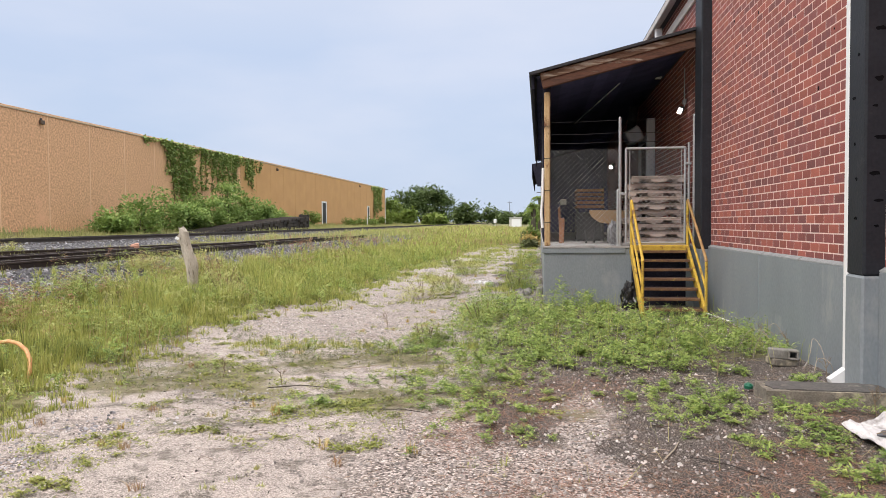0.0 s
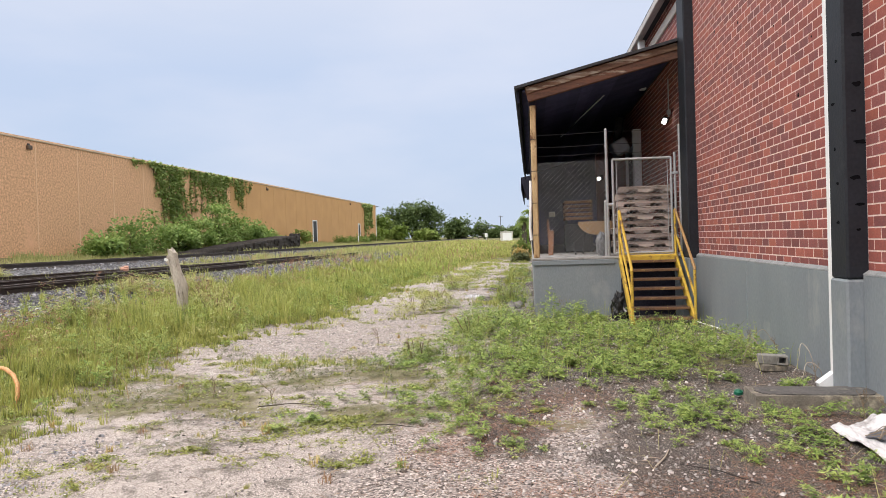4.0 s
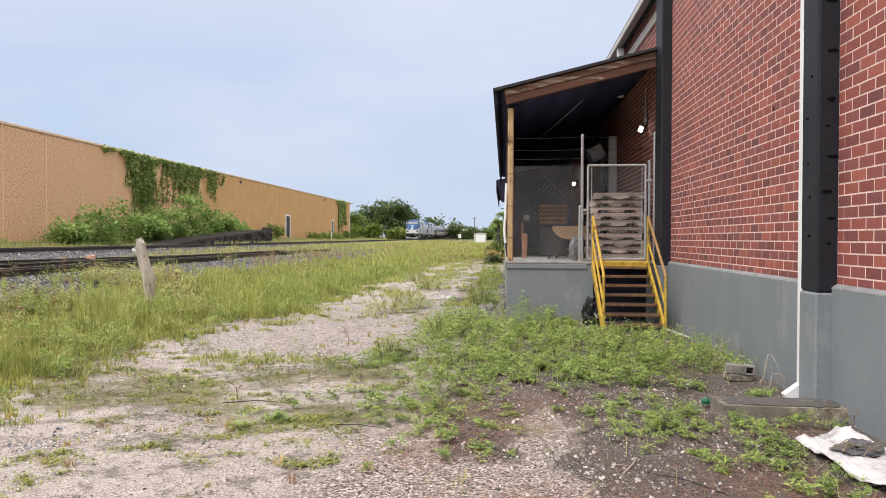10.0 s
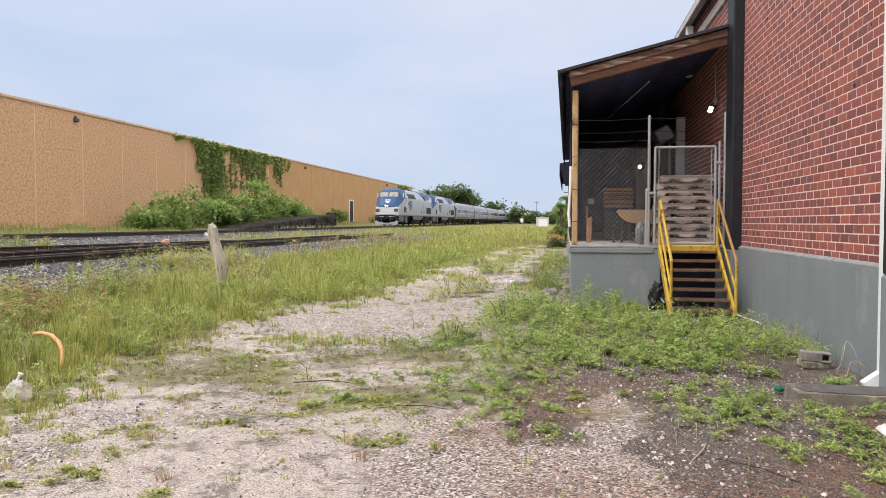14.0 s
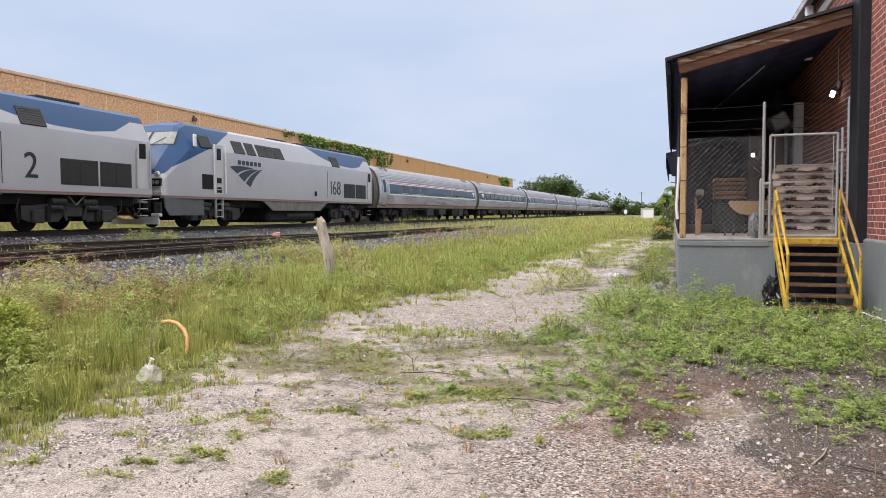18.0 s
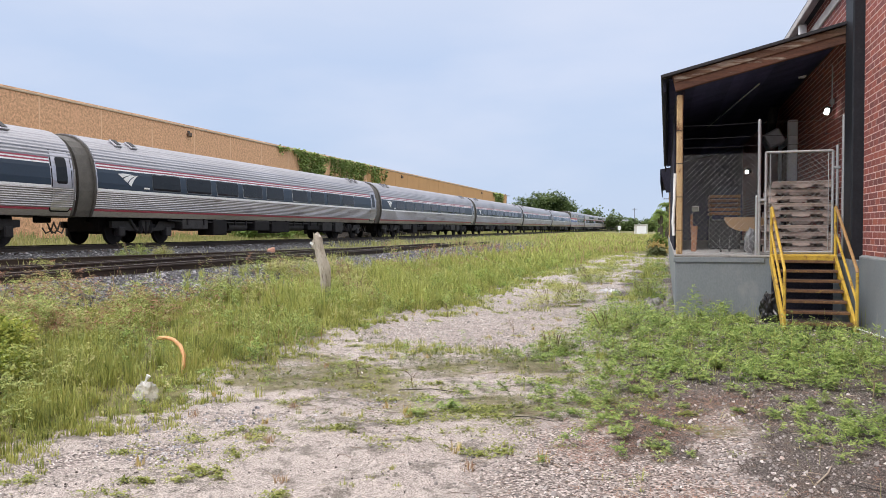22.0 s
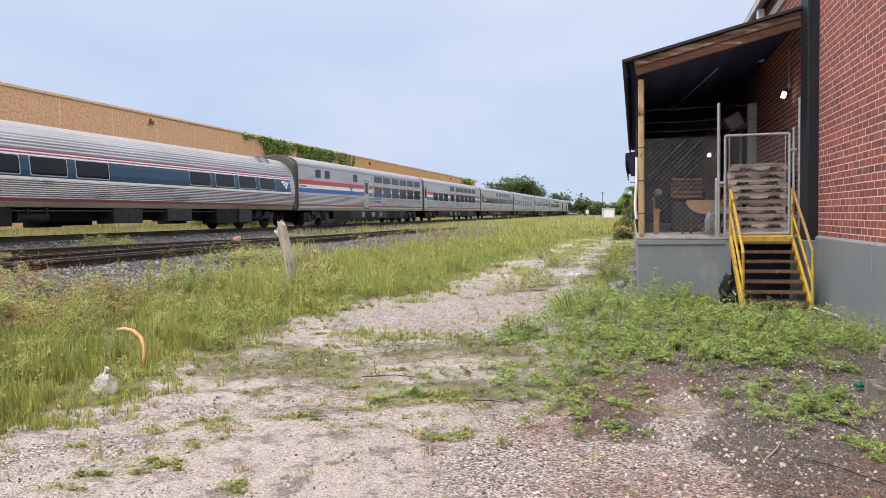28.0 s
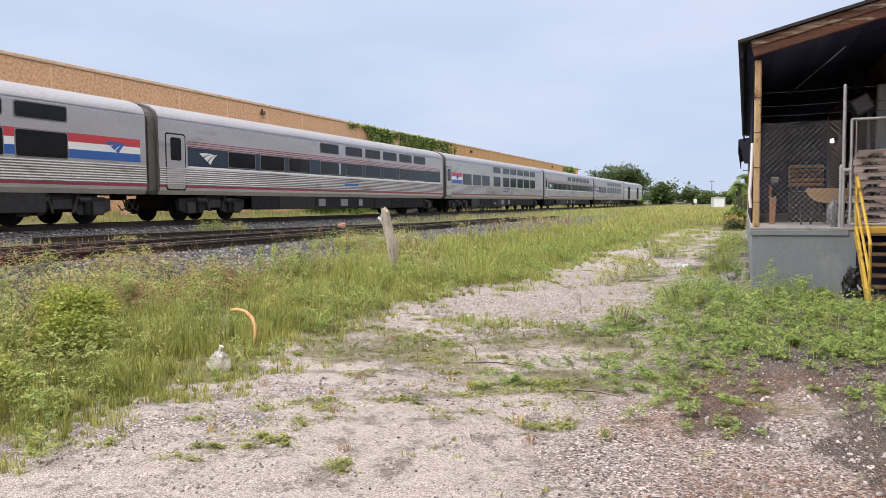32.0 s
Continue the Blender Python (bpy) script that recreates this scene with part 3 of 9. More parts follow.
def tri_mesh(name, v, f, material):
    """A large mesh from arrays of corners and triangles."""
    me = bpy.data.meshes.new(name)
    v, f = np.ascontiguousarray(v, np.float32), np.ascontiguousarray(f, np.int32)
    me.vertices.add(len(v))
    me.vertices.foreach_set("co", v.ravel())
    me.loops.add(f.size)
    me.loops.foreach_set("vertex_index", f.ravel())
    me.polygons.add(len(f))
    me.polygons.foreach_set("loop_start", np.arange(0, f.size, 3, dtype=np.int32))
    me.update(calc_edges=True)
    me.validate()
    me.materials.append(material)
    return me


# ---- plan of the ground ----
MAIN, SIDING = 20.15, 11.2    # distance of the track centres from the base line
RAIL_Z, SIDE_Z = 1.12, 0.92
WALL_X = 3.05


def climb(y):
    """The land and the line rise gently far off."""
    return 0.0022 * np.maximum(0.0, np.asarray(y, float) - 45.0)
PROFILE_U = [-200, 4.4, 5.6, 6.8, 8.2, 9.2, 9.9, 12.6, 13.6, 17.2, 18.2, 18.6, 21.8, 22.4, 24.0, 28.0, 32.0, 60, 400]
PROFILE_Z = [0, 0, 0.10, 0.26, 0.46, 0.60, 0.74, 0.74, 0.70, 0.72, 0.80, 0.94, 0.94, 0.80, 0.75, 0.95, 1.25, 1.4, 1.5]


def smooth_step(a, b, x):
    t = np.clip((x - a) / (b - a), 0, 1)
    return t * t * (3 - 2 * t)


def waves(x, y, s, k):
    """Cheap uneven noise from sums of sines, about -1 to 1."""
    return (np.sin(x * s + k) * np.cos(y * s * 1.13 + 2 * k) + 0.6 * np.sin(x * s * 2.3 + y * s * 1.7 + 3 * k) + 0.4 * np.cos(y * s * 4.1 - x * s * 3.3 + k)) / 1.6


def height(x, y):
    x, y = np.asarray(x, float), np.asarray(y, float)
    u = -x
    z = np.interp(u, PROFILE_U, PROFILE_Z)
    open_ground = 1 - smooth_step(6, 9.5, u)
    z = z + 0.42 * smooth_step(38, 100, y) * open_ground + climb(np.minimum(y, 900))
    z = z + 0.018 * waves(x, y, 2.1, 0.3) * (1 - smooth_step(8, 10, u)) + 0.008 * waves(x, y, 7.0, 1.1)
    return z


def meadow_edge(y):
    return np.interp(y, [-5, 2, 4.5, 5.5, 7.5, 10, 12.5, 15, 20, 26, 34, 42, 52, 60], [-5.0, -4.8, -4.2, -4.2, -4.6, -4.75, -4.8, -4.1, -4.2, -4.2, -4.0, -3.7, -2.6, 2.0])


def meadow(x, y):
    return smooth_step(0.35, -0.35, x - meadow_edge(y) + 0.35 * waves(x, y, 1.7, 2.0))


def weeds(x, y):
    """The leafy patch before the dock."""
    stairs = 1 - smooth_step(1.3, 1.6, x) * smooth_step(12.1, 12.5, y) * smooth_step(3.0, 2.8, x)
    low = 7.9 + 0.5 * smooth_step(0.6, -0.6, x) + 0.15 * smooth_step(1.2, 2.2, x)
    e = stairs * smooth_step(-1.75, -0.85, x + 0.09 * (y - 12) + 0.4 * waves(x, y, 2.3, 0.7)) * smooth_step(-0.45, 1.1, y - low + 0.45 * waves(x, y, 1.9, 1.9)) * smooth_step(14.6, 14.1, y)
    far = np.clip(0.15 + 0.9 * waves(x, y, 1.3, 0.8), 0, 0.7) * smooth_step(-1.2, -0.7, x + 0.25 * waves(x, y, 1.5, 3.0)) * smooth_step(14.0, 14.4, y) * smooth_step(0.1, -0.05, x) * smooth_step(46, 34, y)
    return np.maximum(e, far)


def streak(x, y):
    """Pale gravel washed out across the dark soil."""
    return np.exp(-((x - 0.36 - 0.08 * (y - 6) + 0.16 * waves(x, y, 4.0, 2.0)) / 0.2) ** 2) * smooth_step(7.4, 6.6, y)


def soil(x, y):
    low = 5.2 - 1.3 * smooth_step(0.0, 1.1, x)
    verge = np.clip(0.7 + 0.5 * waves(x, y, 1.2, 3.3), 0, 1) * smooth_step(-1.9, -0.9, x + 0.3 * waves(x, y, 0.9, 1.2)) * smooth_step(13.6, 15.0, y) * smooth_step(44, 30, y)
    return verge + smooth_step(-0.9, -0.2, x + 0.02 * (y - 6) + 0.3 * waves(x, y, 1.4, 4.0)) * smooth_step(-0.3, 0.4, y - low + 0.3 * waves(x, y, 2.6, 1.0)) * smooth_step(16, 13, y) * (1 - 0.9 * streak(x, y)) * np.clip(0.95 + 0.4 * waves(x, y, 3.1, 0.6) + 0.5 * smooth_step(0.7, 1.4, x), 0, 1)


def gravel(x, y):
    near = smooth_step(-1.6, -0.9, x + 0.35 * waves(x, y, 1.8, 2.0)) * smooth_step(6.4, 5.6, y) * (1 - 0.85 * smooth_step(0.4, 1.3, x)) * np.clip(0.35 + 0.75 * smooth_step(0, 4, y) + 0.6 * waves(x, y, 0.7, 3.0), 0, 1)
    verge = np.clip(0.35 + 0.8 * waves(x, y, 1.5, 4.2), 0, 1) * np.exp(-((x - meadow_edge(y) - 0.3) / 0.4) ** 2) * smooth_step(14, 10, y)
    near = np.maximum(near, verge)
    for px, py, r in ((-3.65, 4.45, 0.45), (-3.5, 5.4, 0.35), (-2.7, 6.5, 0.4), (-2.3, 9.8, 0.6)):
        near = np.maximum(near, 1.1 * np.exp(-((x - px) ** 2 + ((y - py) * 1.3) ** 2) / r ** 2))
    return np.maximum(np.maximum(near, streak(x, y)), 0.62 * smooth_step(9.2, 10.4, y + 0.4 * waves(x, y, 1.1, 1.0)) * smooth_step(24, 15, y))


def olive(x, y):
    """Thin green film and moss across the path."""
    band = np.exp(-((y - 8.5 - 0.25 * (x + 2)) / 1.0) ** 2) + 1.0 * np.exp(-((y - 6.5 + 0.1 * x) / 0.7) ** 2) + 0.5 * np.exp(-((y - 14) / 1.5) ** 2)
    return np.clip(band * (0.72 + 0.65 * waves(x, y, 2.1, 5.5)), 0, 1) * smooth_step(1.2, 0.2, x)


def needle(x, y):
    d = 0.0
    for px, py, r in ((-0.57, 5.4, 0.34), (-0.1, 4.15, 0.4), (-0.4, 8.2, 0.4), (1.9, 5.2, 0.4), (0.9, 4.0, 0.4), (-0.5, 6.6, 0.35), (2.4, 6.3, 0.4), (2.0, 4.6, 0.4), (1.5, 4.5, 0.4), (0.0, 6.5, 0.45), (-0.3, 5.8, 0.4), (0.55, 7.2, 0.35), (0.45, 4.3, 0.4)):
        d = d + np.exp(-((x - px) ** 2 + ((y - py) * 0.8) ** 2) / r ** 2)
    return np.clip(d, 0, 1)


def stone(x, y):
    u = -x
    near = smooth_step(7.7, 8.5, u + 0.7 * waves(x, y, 0.9, 5.0)) * smooth_step(14.6, 13.2, u)
    return np.maximum(near, smooth_step(16.6, 17.6, u) * smooth_step(23.6, 22.8, u)) * smooth_step(75, 45, y - 40 * (u > 16))


# ---- ground ----
def stations(lo, hi, step, out_lo, out_hi, grow=1.18):
    s = list(np.arange(lo, hi + 1e-6, step))
    d, p = step, hi
    while p < out_hi:
        d *= grow
        p += d
        s.append(p)
    d, p = step, lo
    while p > out_lo:
        d *= grow
        p -= d
        s.insert(0, p)
    return np.array(s)


def build_ground():
    xs, ys = stations(-14, 4, 0.13, -2500, 2500), stations(2.5, 24, 0.14, -400, 4000)
    gx, gy = np.meshgrid(xs, ys)
    x, y = gx.ravel(), gy.ravel()
    v = np.stack([x, y, height(x, y)], 1)
    nx, ny = len(xs), len(ys)
    i = (np.arange(ny - 1)[:, None] * nx + np.arange(nx - 1)[None]).ravel()
    f = np.concatenate([np.stack([i, i + 1, i + nx + 1], 1), np.stack([i, i + nx + 1, i + nx], 1)])
    me = tri_mesh("ground", v, f, GROUND)
    u = -x
    zones = {"green": np.clip(np.maximum(np.maximum(meadow(x + 0.2, y) * 0.8, weeds(x, y) * 0.6), smooth_step(24, 25, u)) + smooth_step(45, 60, y) * (u < 9) + 0.42 * smooth_step(18, 34, y) * (u < 6), 0, 1),
             "soil": soil(x, y), "stone": stone(x, y), "gravel": gravel(x, y), "olive": olive(x, y), "needle": needle(x, y) * 0.43}
    for name, val in zones.items():
        a = me.attributes.new(name, "FLOAT", "POINT")
        a.data.foreach_set("value", val.astype(np.float32))
    me.shade_smooth()
    return tagged(new("ground", me), "pale sandy yard with dark soil, gravel and grass", "ground", kind="structure")


build_ground()


# ---- railway ----
def rail_profile(h=0.17):
    return [(-0.07, 0), (0.07, 0), (0.07, 0.012), (0.012, 0.03), (0.012, h - 0.045), (0.036, h - 0.032), (0.036, h - 0.004), (0.03, h),
            (-0.03, h), (-0.036, h - 0.004), (-0.036, h - 0.032), (-0.012, h - 0.045), (-0.012, 0.03), (-0.07, 0.012)]


def build_track(name, label, u, top, y0, y1, side, shine, tie_range, tie_step=0.55):
    t = thing(name, label, "railway track", pose(-u, 0, 0))
    for sx in (-0.7525, 0.7525):
        g = Geo()
        ys = [y0, 40] + [60 + 20 * k for k in range(43)] if y1 > 100 else [y0, y1]
        g.sweep([(x + sx, z + top - 0.17) for x, z in rail_profile()], ys)
        g.v = [(x, y, z + float(climb(y))) for x, y, z in g.v]
        r = part("rail", g, side, t)
        yh = min(y1, 40)
        part("rail_head", Geo().box((sx, (y0 + yh) / 2, top + 0.002), (0.056, yh - y0 - 0.1, 0.004)), shine, r, "worn running surface")
    rng = random.Random(len(name))
    tie = mesh_of("sleeper", Geo().box((0, 0, 0), (2.6, 0.23, 0.17), ch=0.015), SLEEPER)
    y = tie_range[0]
    while y < tie_range[1]:
        part("sleeper", tie, None, t, at=pose(rng.uniform(-0.04, 0.04), y, top - 0.17 - 0.082 + float(climb(y)), 0, rng.uniform(-0.6, 0.6), rng.uniform(-1.2, 1.2)))
        y += tie_step * rng.uniform(0.95, 1.05)
    return t


build_track("main_track", "main line with dark rails on grey ballast", MAIN, RAIL_Z, -60, 900, RAIL_STEEL, RAIL_SHINE, (4, 110))
build_track("siding_track", "rusty siding track half buried in weeds", SIDING, SIDE_Z, -30, 44, RAIL_RUST, RAIL_HIGHLIGHT, (2, 43), 0.6)

# loose rails lie along the siding
for u, y0, y1, z, lean in ((10.12, 1.5, 27, 0.735, 0), (16.4, 13, 32.5, 0.73, -14.5), (12.7, 3, 22, 0.735, 0.6)):
    solo("loose_rail", Geo().sweep(rail_profile(), [0, y1 - y0]), RAIL_RUST, "rusty loose rail lying beside the siding", "rail",
         pose(-u, y0, z, 0, 0, lean), group="loose rails")

g = Geo().box((0, 0, 0.11), (0.26, 0.24, 0.22), ch=0.035)
g.box((0.05, 0, 0.23), (0.13, 0.2, 0.05), ch=0.02)
oy = 22.7
solo("marker_block", g, TERRA, "faded orange block lying on the siding", "block", pose(-13.25, oy, float(height(-13.25, oy)) + 0.05, 8, 4, 25))


def scatter_stones(name, pts, size, material, label, seed):
    """Loose stones, each a skewed angular lump."""
    rng = np.random.default_rng(seed)
    x, y, z = pts
    n = len(x)
    base = np.array([(1, -0.8, -1), (0.9, 0.8, -1), (-0.9, 0.7, -1), (-1, -0.7, -1), (0.7, -0.5, 1), (0.5, 0.6, 1), (-0.6, 0.5, 1), (-0.5, -0.6, 1)], float)
    tri = np.array([(4, 5, 6), (4, 6, 7), (0, 1, 5), (0, 5, 4), (1, 2, 6), (1, 6, 5), (2, 3, 7), (2, 7, 6), (3, 0, 4), (3, 4, 7)])
    s = size[0] + (size[1] - size[0]) * rng.random(n) ** 2.2
    v = base[None] * (0.55 + 0.7 * rng.random((n, 8, 1))) * s[:, None, None] * np.array([0.95, 0.8, 0.5])
    a = rng.random(n) * 6.283
    c, d = np.cos(a)[:, None], np.sin(a)[:, None]
    vx, vy = v[:, :, 0] * c - v[:, :, 1] * d, v[:, :, 0] * d + v[:, :, 1] * c
    t = rng.normal(0, 0.35, (n, 1))
    vz = v[:, :, 2] + vx * t
    p = np.stack([vx + x[:, None], vy + y[:, None], vz + (z + s * 0.15)[:, None]], 2).reshape(-1, 3)
    f = (tri[None] + 8 * np.arange(n)[:, None, None]).reshape(-1, 3)
    return tagged(new(name, tri_mesh(name, p, f, material)), label, "stones", kind="stuff")


def spots(n, x0, x1, y0, y1, seed, near=0.0):
    """Random places in a stretch of the plan; near pulls them towards small y."""
    rng = np.random.default_rng(seed)
    t = rng.random(n)
    y = y0 + (y1 - y0) * t ** (1 + near)
    return x0 + (x1 - x0) * rng.random(n), y


def keep(x, y, density, seed):
    k = np.random.default_rng(seed).random(len(x)) < density
    return x[k], y[k]


PALE_BALLAST = surf("bluish grey chip", (0.42, 0.42, 0.45), (0.20, 0.20, 0.22), 30, 0.9, 0.3, 80, rand=0.4, tints=((0.08, 0.08, 0.09), (0.18, 0.18, 0.20), (0.32, 0.32, 0.35), (0.50, 0.50, 0.53), (0.68, 0.67, 0.69)))
PALE_CHIP = surf("pale broken chip", (0.46, 0.435, 0.42), (0.27, 0.25, 0.24), 30, 0.85, 0.3, 80, rand=0.4, tints=((0.14, 0.128, 0.12), (0.27, 0.25, 0.24), (0.42, 0.395, 0.38), (0.74, 0.72, 0.70), (0.36, 0.25, 0.20)))
PALE_RUBBLE = surf("white rubble", (0.74, 0.74, 0.76), (0.50, 0.50, 0.52), 8, 0.8, 0.3, 60, rand=0.25)


def lay_stones():
    x, y = spots(25000, -1, 1, 3, 46, 11, 0.6)
    u = 8.2 + 2.2 * np.random.default_rng(3).random(len(x)) ** 0.8
    x = -u
    x, y = keep(x, y, stone(x, y) * 0.9, 4)
    scatter_stones("ballast_stones", (x, y, height(x, y)), (0.017, 0.046), BALLAST, "grey and white ballast stones along the siding", 5)
    x, y = spots(9000, 0, 1, 8, 60, 12, 0.5)
    rng = np.random.default_rng(13)
    u = np.where(rng.random(len(x)) < 0.5, 17.2 + 2.2 * rng.random(len(x)), 10.6 + 2.6 * rng.random(len(x)))
    x = -u
    scatter_stones("track_ballast", (x, y, height(x, y)), (0.022, 0.06), BALLAST, "grey ballast stones between the rails", 6)
    x, y = spots(46000, -5, 3.0, 3.2, 22, 14, 0.8)
    x, y = keep(x, y, np.clip(0.07 + 0.45 * smooth_step(0.0, 0.5, waves(x, y, 1.3, 7.0)) + 0.75 * gravel(x, y) + 0.35 * soil(x, y), 0, 1) * (1 - 0.8 * meadow(x, y)) * (1 - 0.7 * needle(x, y)), 15)
    scatter_stones("pebbles", (x, y, height(x, y)), (0.004, 0.017), PEBBLE, "small pale pebbles strewn over the yard", 7)
    x, y = spots(5200, -1.2, 2.7, 3.6, 8.2, 19)
    x, y = keep(x, y, np.clip(0.05 + 0.7 * streak(x, y) + 0.1 * gravel(x, y) + 0.22 * smooth_step(0.2, 0.7, waves(x, y, 1.9, 2.2)), 0, 1), 20)
    scatter_stones("gravel_stones", (x, y, height(x, y)), (0.005, 0.026), PALE_CHIP, "pale broken stones lying on the dark soil", 9)
    x, y = spots(5200, -4.8, -0.8, 9.2, 17, 23, 0.3)
    x, y = keep(x, y, (1 - meadow(x, y)) * (1 - weeds(x, y)) * np.clip(0.65 + 0.6 * waves(x, y, 1.3, 2.9), 0, 1), 24)
    scatter_stones("path_gravel", (x, y, height(x, y)), (0.007, 0.024), PALE_CHIP, "coarse pale gravel on the far path", 13)
    x, y = spots(2600, -4.5, -2.2, 3.9, 7.0, 25)
    d = sum(np.exp(-((x - px) ** 2 + ((y - py) * 1.3) ** 2) / r ** 2) for px, py, r in ((-3.65, 4.45, 0.4), (-3.5, 5.4, 0.35), (-2.7, 6.5, 0.35), (-4.1, 5.0, 0.3)))
    x, y = keep(x, y, np.clip(d, 0, 1), 26)
    scatter_stones("grey_gravel", (x, y, height(x, y)), (0.006, 0.022), PALE_BALLAST, "bluish grey gravel patches on the sand", 14)
    x, y = spots(3600, -4.6, 2.4, 3.6, 18, 21, 0.6)
    x, y = keep(x, y, (1 - meadow(x, y)) * 0.8, 22)
    scatter_stones("dark_chips", (x, y, height(x, y)), (0.003, 0.011), TIMBER, "dark wood and coal chips on the sand", 10)
    x, y = spots(34, -1.7, -1.2, 19.0, 20.0, 17)
    scatter_stones("white_rubble", (x, y, height(x, y) + 0.02), (0.015, 0.06), PALE_RUBBLE, "white broken plaster on the path", 12)
    x, y = spots(130, -0.5, 0.02, 14.5, 20, 16)
    scatter_stones("rubble", (x, y, height(x, y) + 0.05), (0.03, 0.13), CONCRETE, "broken rubble along the dock's foot", 8)


lay_stones()


# ---- tan warehouse beyond the tracks ----
FAR_U, FAR_TOP = 32.5, 8.9


LAMP_BROWN = surf("brown lamp housing", (0.14, 0.095, 0.06), (0.08, 0.055, 0.04), 6, 0.6, 0.2, 40)


def build_far_building():
    b = thing("tan_warehouse", "long low tan warehouse with precast aggregate wall panels", "warehouse", pose(-FAR_U, 0, 0))
    y0, y1 = -40.0, 153.5
    rng = random.Random(4)
    width = 4.55
    edges = [45.4 + width * k for k in range(-18, 24)]
    edges = [e for e in edges if y0 < e < y1 - 3]
    edges = [y0] + edges + [y1]
    for a, c in zip(edges, edges[1:]):
        rough = a < 75
        part("wall_panel", Geo().box((-0.15 + rng.uniform(-0.004, 0.004), (a + c) / 2, (FAR_TOP + 0.3) / 2 + 0.2), (0.3, c - a - 0.045, FAR_TOP - 0.3), ch=0.012), TAN_WALL if rough else TAN_SMOOTH, b)
    for e in edges[1:-1]:
        part("panel_joint", Geo().box((-0.02, e, FAR_TOP / 2 + 0.35), (0.06, 0.08, FAR_TOP - 0.3)), JOINT if e < 75 else TAN_SMOOTH, b, "pale caulked panel joint")
    part("wall_core", Geo().box((-20.4, (y0 + y1) / 2, (FAR_TOP - 0.3) / 2), (40, y1 - y0 - 0.3, FAR_TOP - 0.3)), TAN_SMOOTH, b)
    part("coping", Geo().box((-0.16, (y0 + y1) / 2, FAR_TOP + 0.06), (0.44, y1 - y0 + 0.1, 0.12), ch=0.02), COPING, b, "pale metal roof coping")
    part("roof", Geo().box((-20.4, (y0 + y1) / 2, FAR_TOP - 0.05), (39.9, y1 - y0, 0.2)), ROOF_EDGE, b)
    for y in (44.7, 88.5, 131.0):
        v = part("wall_light", Geo().box((0.10, y, 8.42), (0.2, 0.4, 0.26), ch=0.03), LAMP_BROWN, b, "small brown wall light")
        part("bracket", Geo().box((0.03, y, 8.62), (0.06, 0.2, 0.12)), DARK_METAL, v)
    for y, z0, z1, w in ((108.5, 2.5, 4.85, 3.9), (137.5, 2.6, 4.8, 2.6)):
        d = part("door", Geo().box((0.02, y, (z0 + z1) / 2 - 0.4), (0.08, w * 0.45, z1 - z0 + 0.8), ch=0.02), DARK_METAL, b, "grey steel door")
        part("door_frame", Geo().box((0.05, y - w * 0.27, (z0 + z1) / 2 - 0.4), (0.1, 0.22, z1 - z0 + 0.9)), WHITE_PAINT, d)
        part("door_frame", Geo().box((0.05, y + w * 0.27, (z0 + z1) / 2 - 0.4), (0.1, 0.22, z1 - z0 + 0.9)), WHITE_PAINT, d)
        part("lintel", Geo().box((0.05, y, z1 + 0.1), (0.1, w * 0.6, 0.2)), WHITE_PAINT, d)
    part("downspout", Geo().rod((0.1, 152.8, 0.6), (0.1, 152.8, 8.3), 0.08), WHITE_PAINT, b)


build_far_building()


# ---- brick warehouse ----
PIER_Y0, PIER_Y1 = 13.72, 14.28
NEAR_Y0, NEAR_Y1 = 7.0, 7.36
BASE_Z = 1.14
COURSE, LENGTH = 0.104, 0.268
DOCK_Y, DOCK_X, DOCK_END = 14.38, 0.05, 62.0

SOFFIT = surf("weathered soffit board", (0.62, 0.60, 0.59), (0.46, 0.44, 0.43), 3, 0.8, 0.3, 40)
FRIEZE = surf("dull frieze paint", (0.80, 0.76, 0.73), (0.66, 0.62, 0.58), 3, 0.75, 0.3, 40)
house = thing("brick_warehouse", "red brick warehouse with grey painted base and black piers", "warehouse", kind="structure")
part("brick_backing", Geo().box((WALL_X + 0.2035, -0.9, 6), (0.4, 30.2, 12)), MORTAR, house, "pale mortar behind the bricks")
part("brick_backing", Geo().box((WALL_X + 0.2035, 38.2, 3.27), (0.4, 47.9, 6.54)), MORTAR, house, "pale mortar behind the bricks")
part("back_wall", Geo().box((18, -16.2, 6), (29, 0.4, 12)), MORTAR, house)
part("end_wall", Geo().box((18, 62.2, 3.15), (29, 0.4, 6.3)), MORTAR, house)
part("step_wall", Geo().box((18, 14.0, 9), (29, 0.4, 6)), MORTAR, house)
part("side_wall", Geo().box((32.3, 23, 3.15), (0.4, 78, 6.3)), MORTAR, house)
part("flat_roof", Geo().box((18, -0.9, 12.1), (29.4, 30.2, 0.3)), ROOF_EDGE, house)
for a, c in ((-16, 0.2), (0.2, NEAR_Y0 - 0.0), (NEAR_Y1, 10.6), (10.62, PIER_Y0), (PIER_Y1, DOCK_END)):
    part("plinth", Geo().box((WALL_X - 0.02 + 0.1, (a + c) / 2, BASE_Z / 2 - 0.1), (0.26, c - a - 0.006, BASE_Z + 0.2), ch=0.012), GREY_PAINT, house, "grey painted concrete base")
for a, c, d in ((NEAR_Y0, NEAR_Y1, 0.18), (PIER_Y0, PIER_Y1, 0.175)):
    part("pier", Geo().box((WALL_X - d / 2 + 0.05, (a + c) / 2, 6.55), (d + 0.1, c - a, 10.9), ch=0.02), BLACK_PAINT, house, "black painted pier")
    part("pier_base", Geo().box((WALL_X - d / 2 + 0.045, (a + c) / 2, 0.5), (d + 0.11, c - a + 0.01, 1.2), ch=0.02), GREY_PAINT, house, "grey painted pier base")
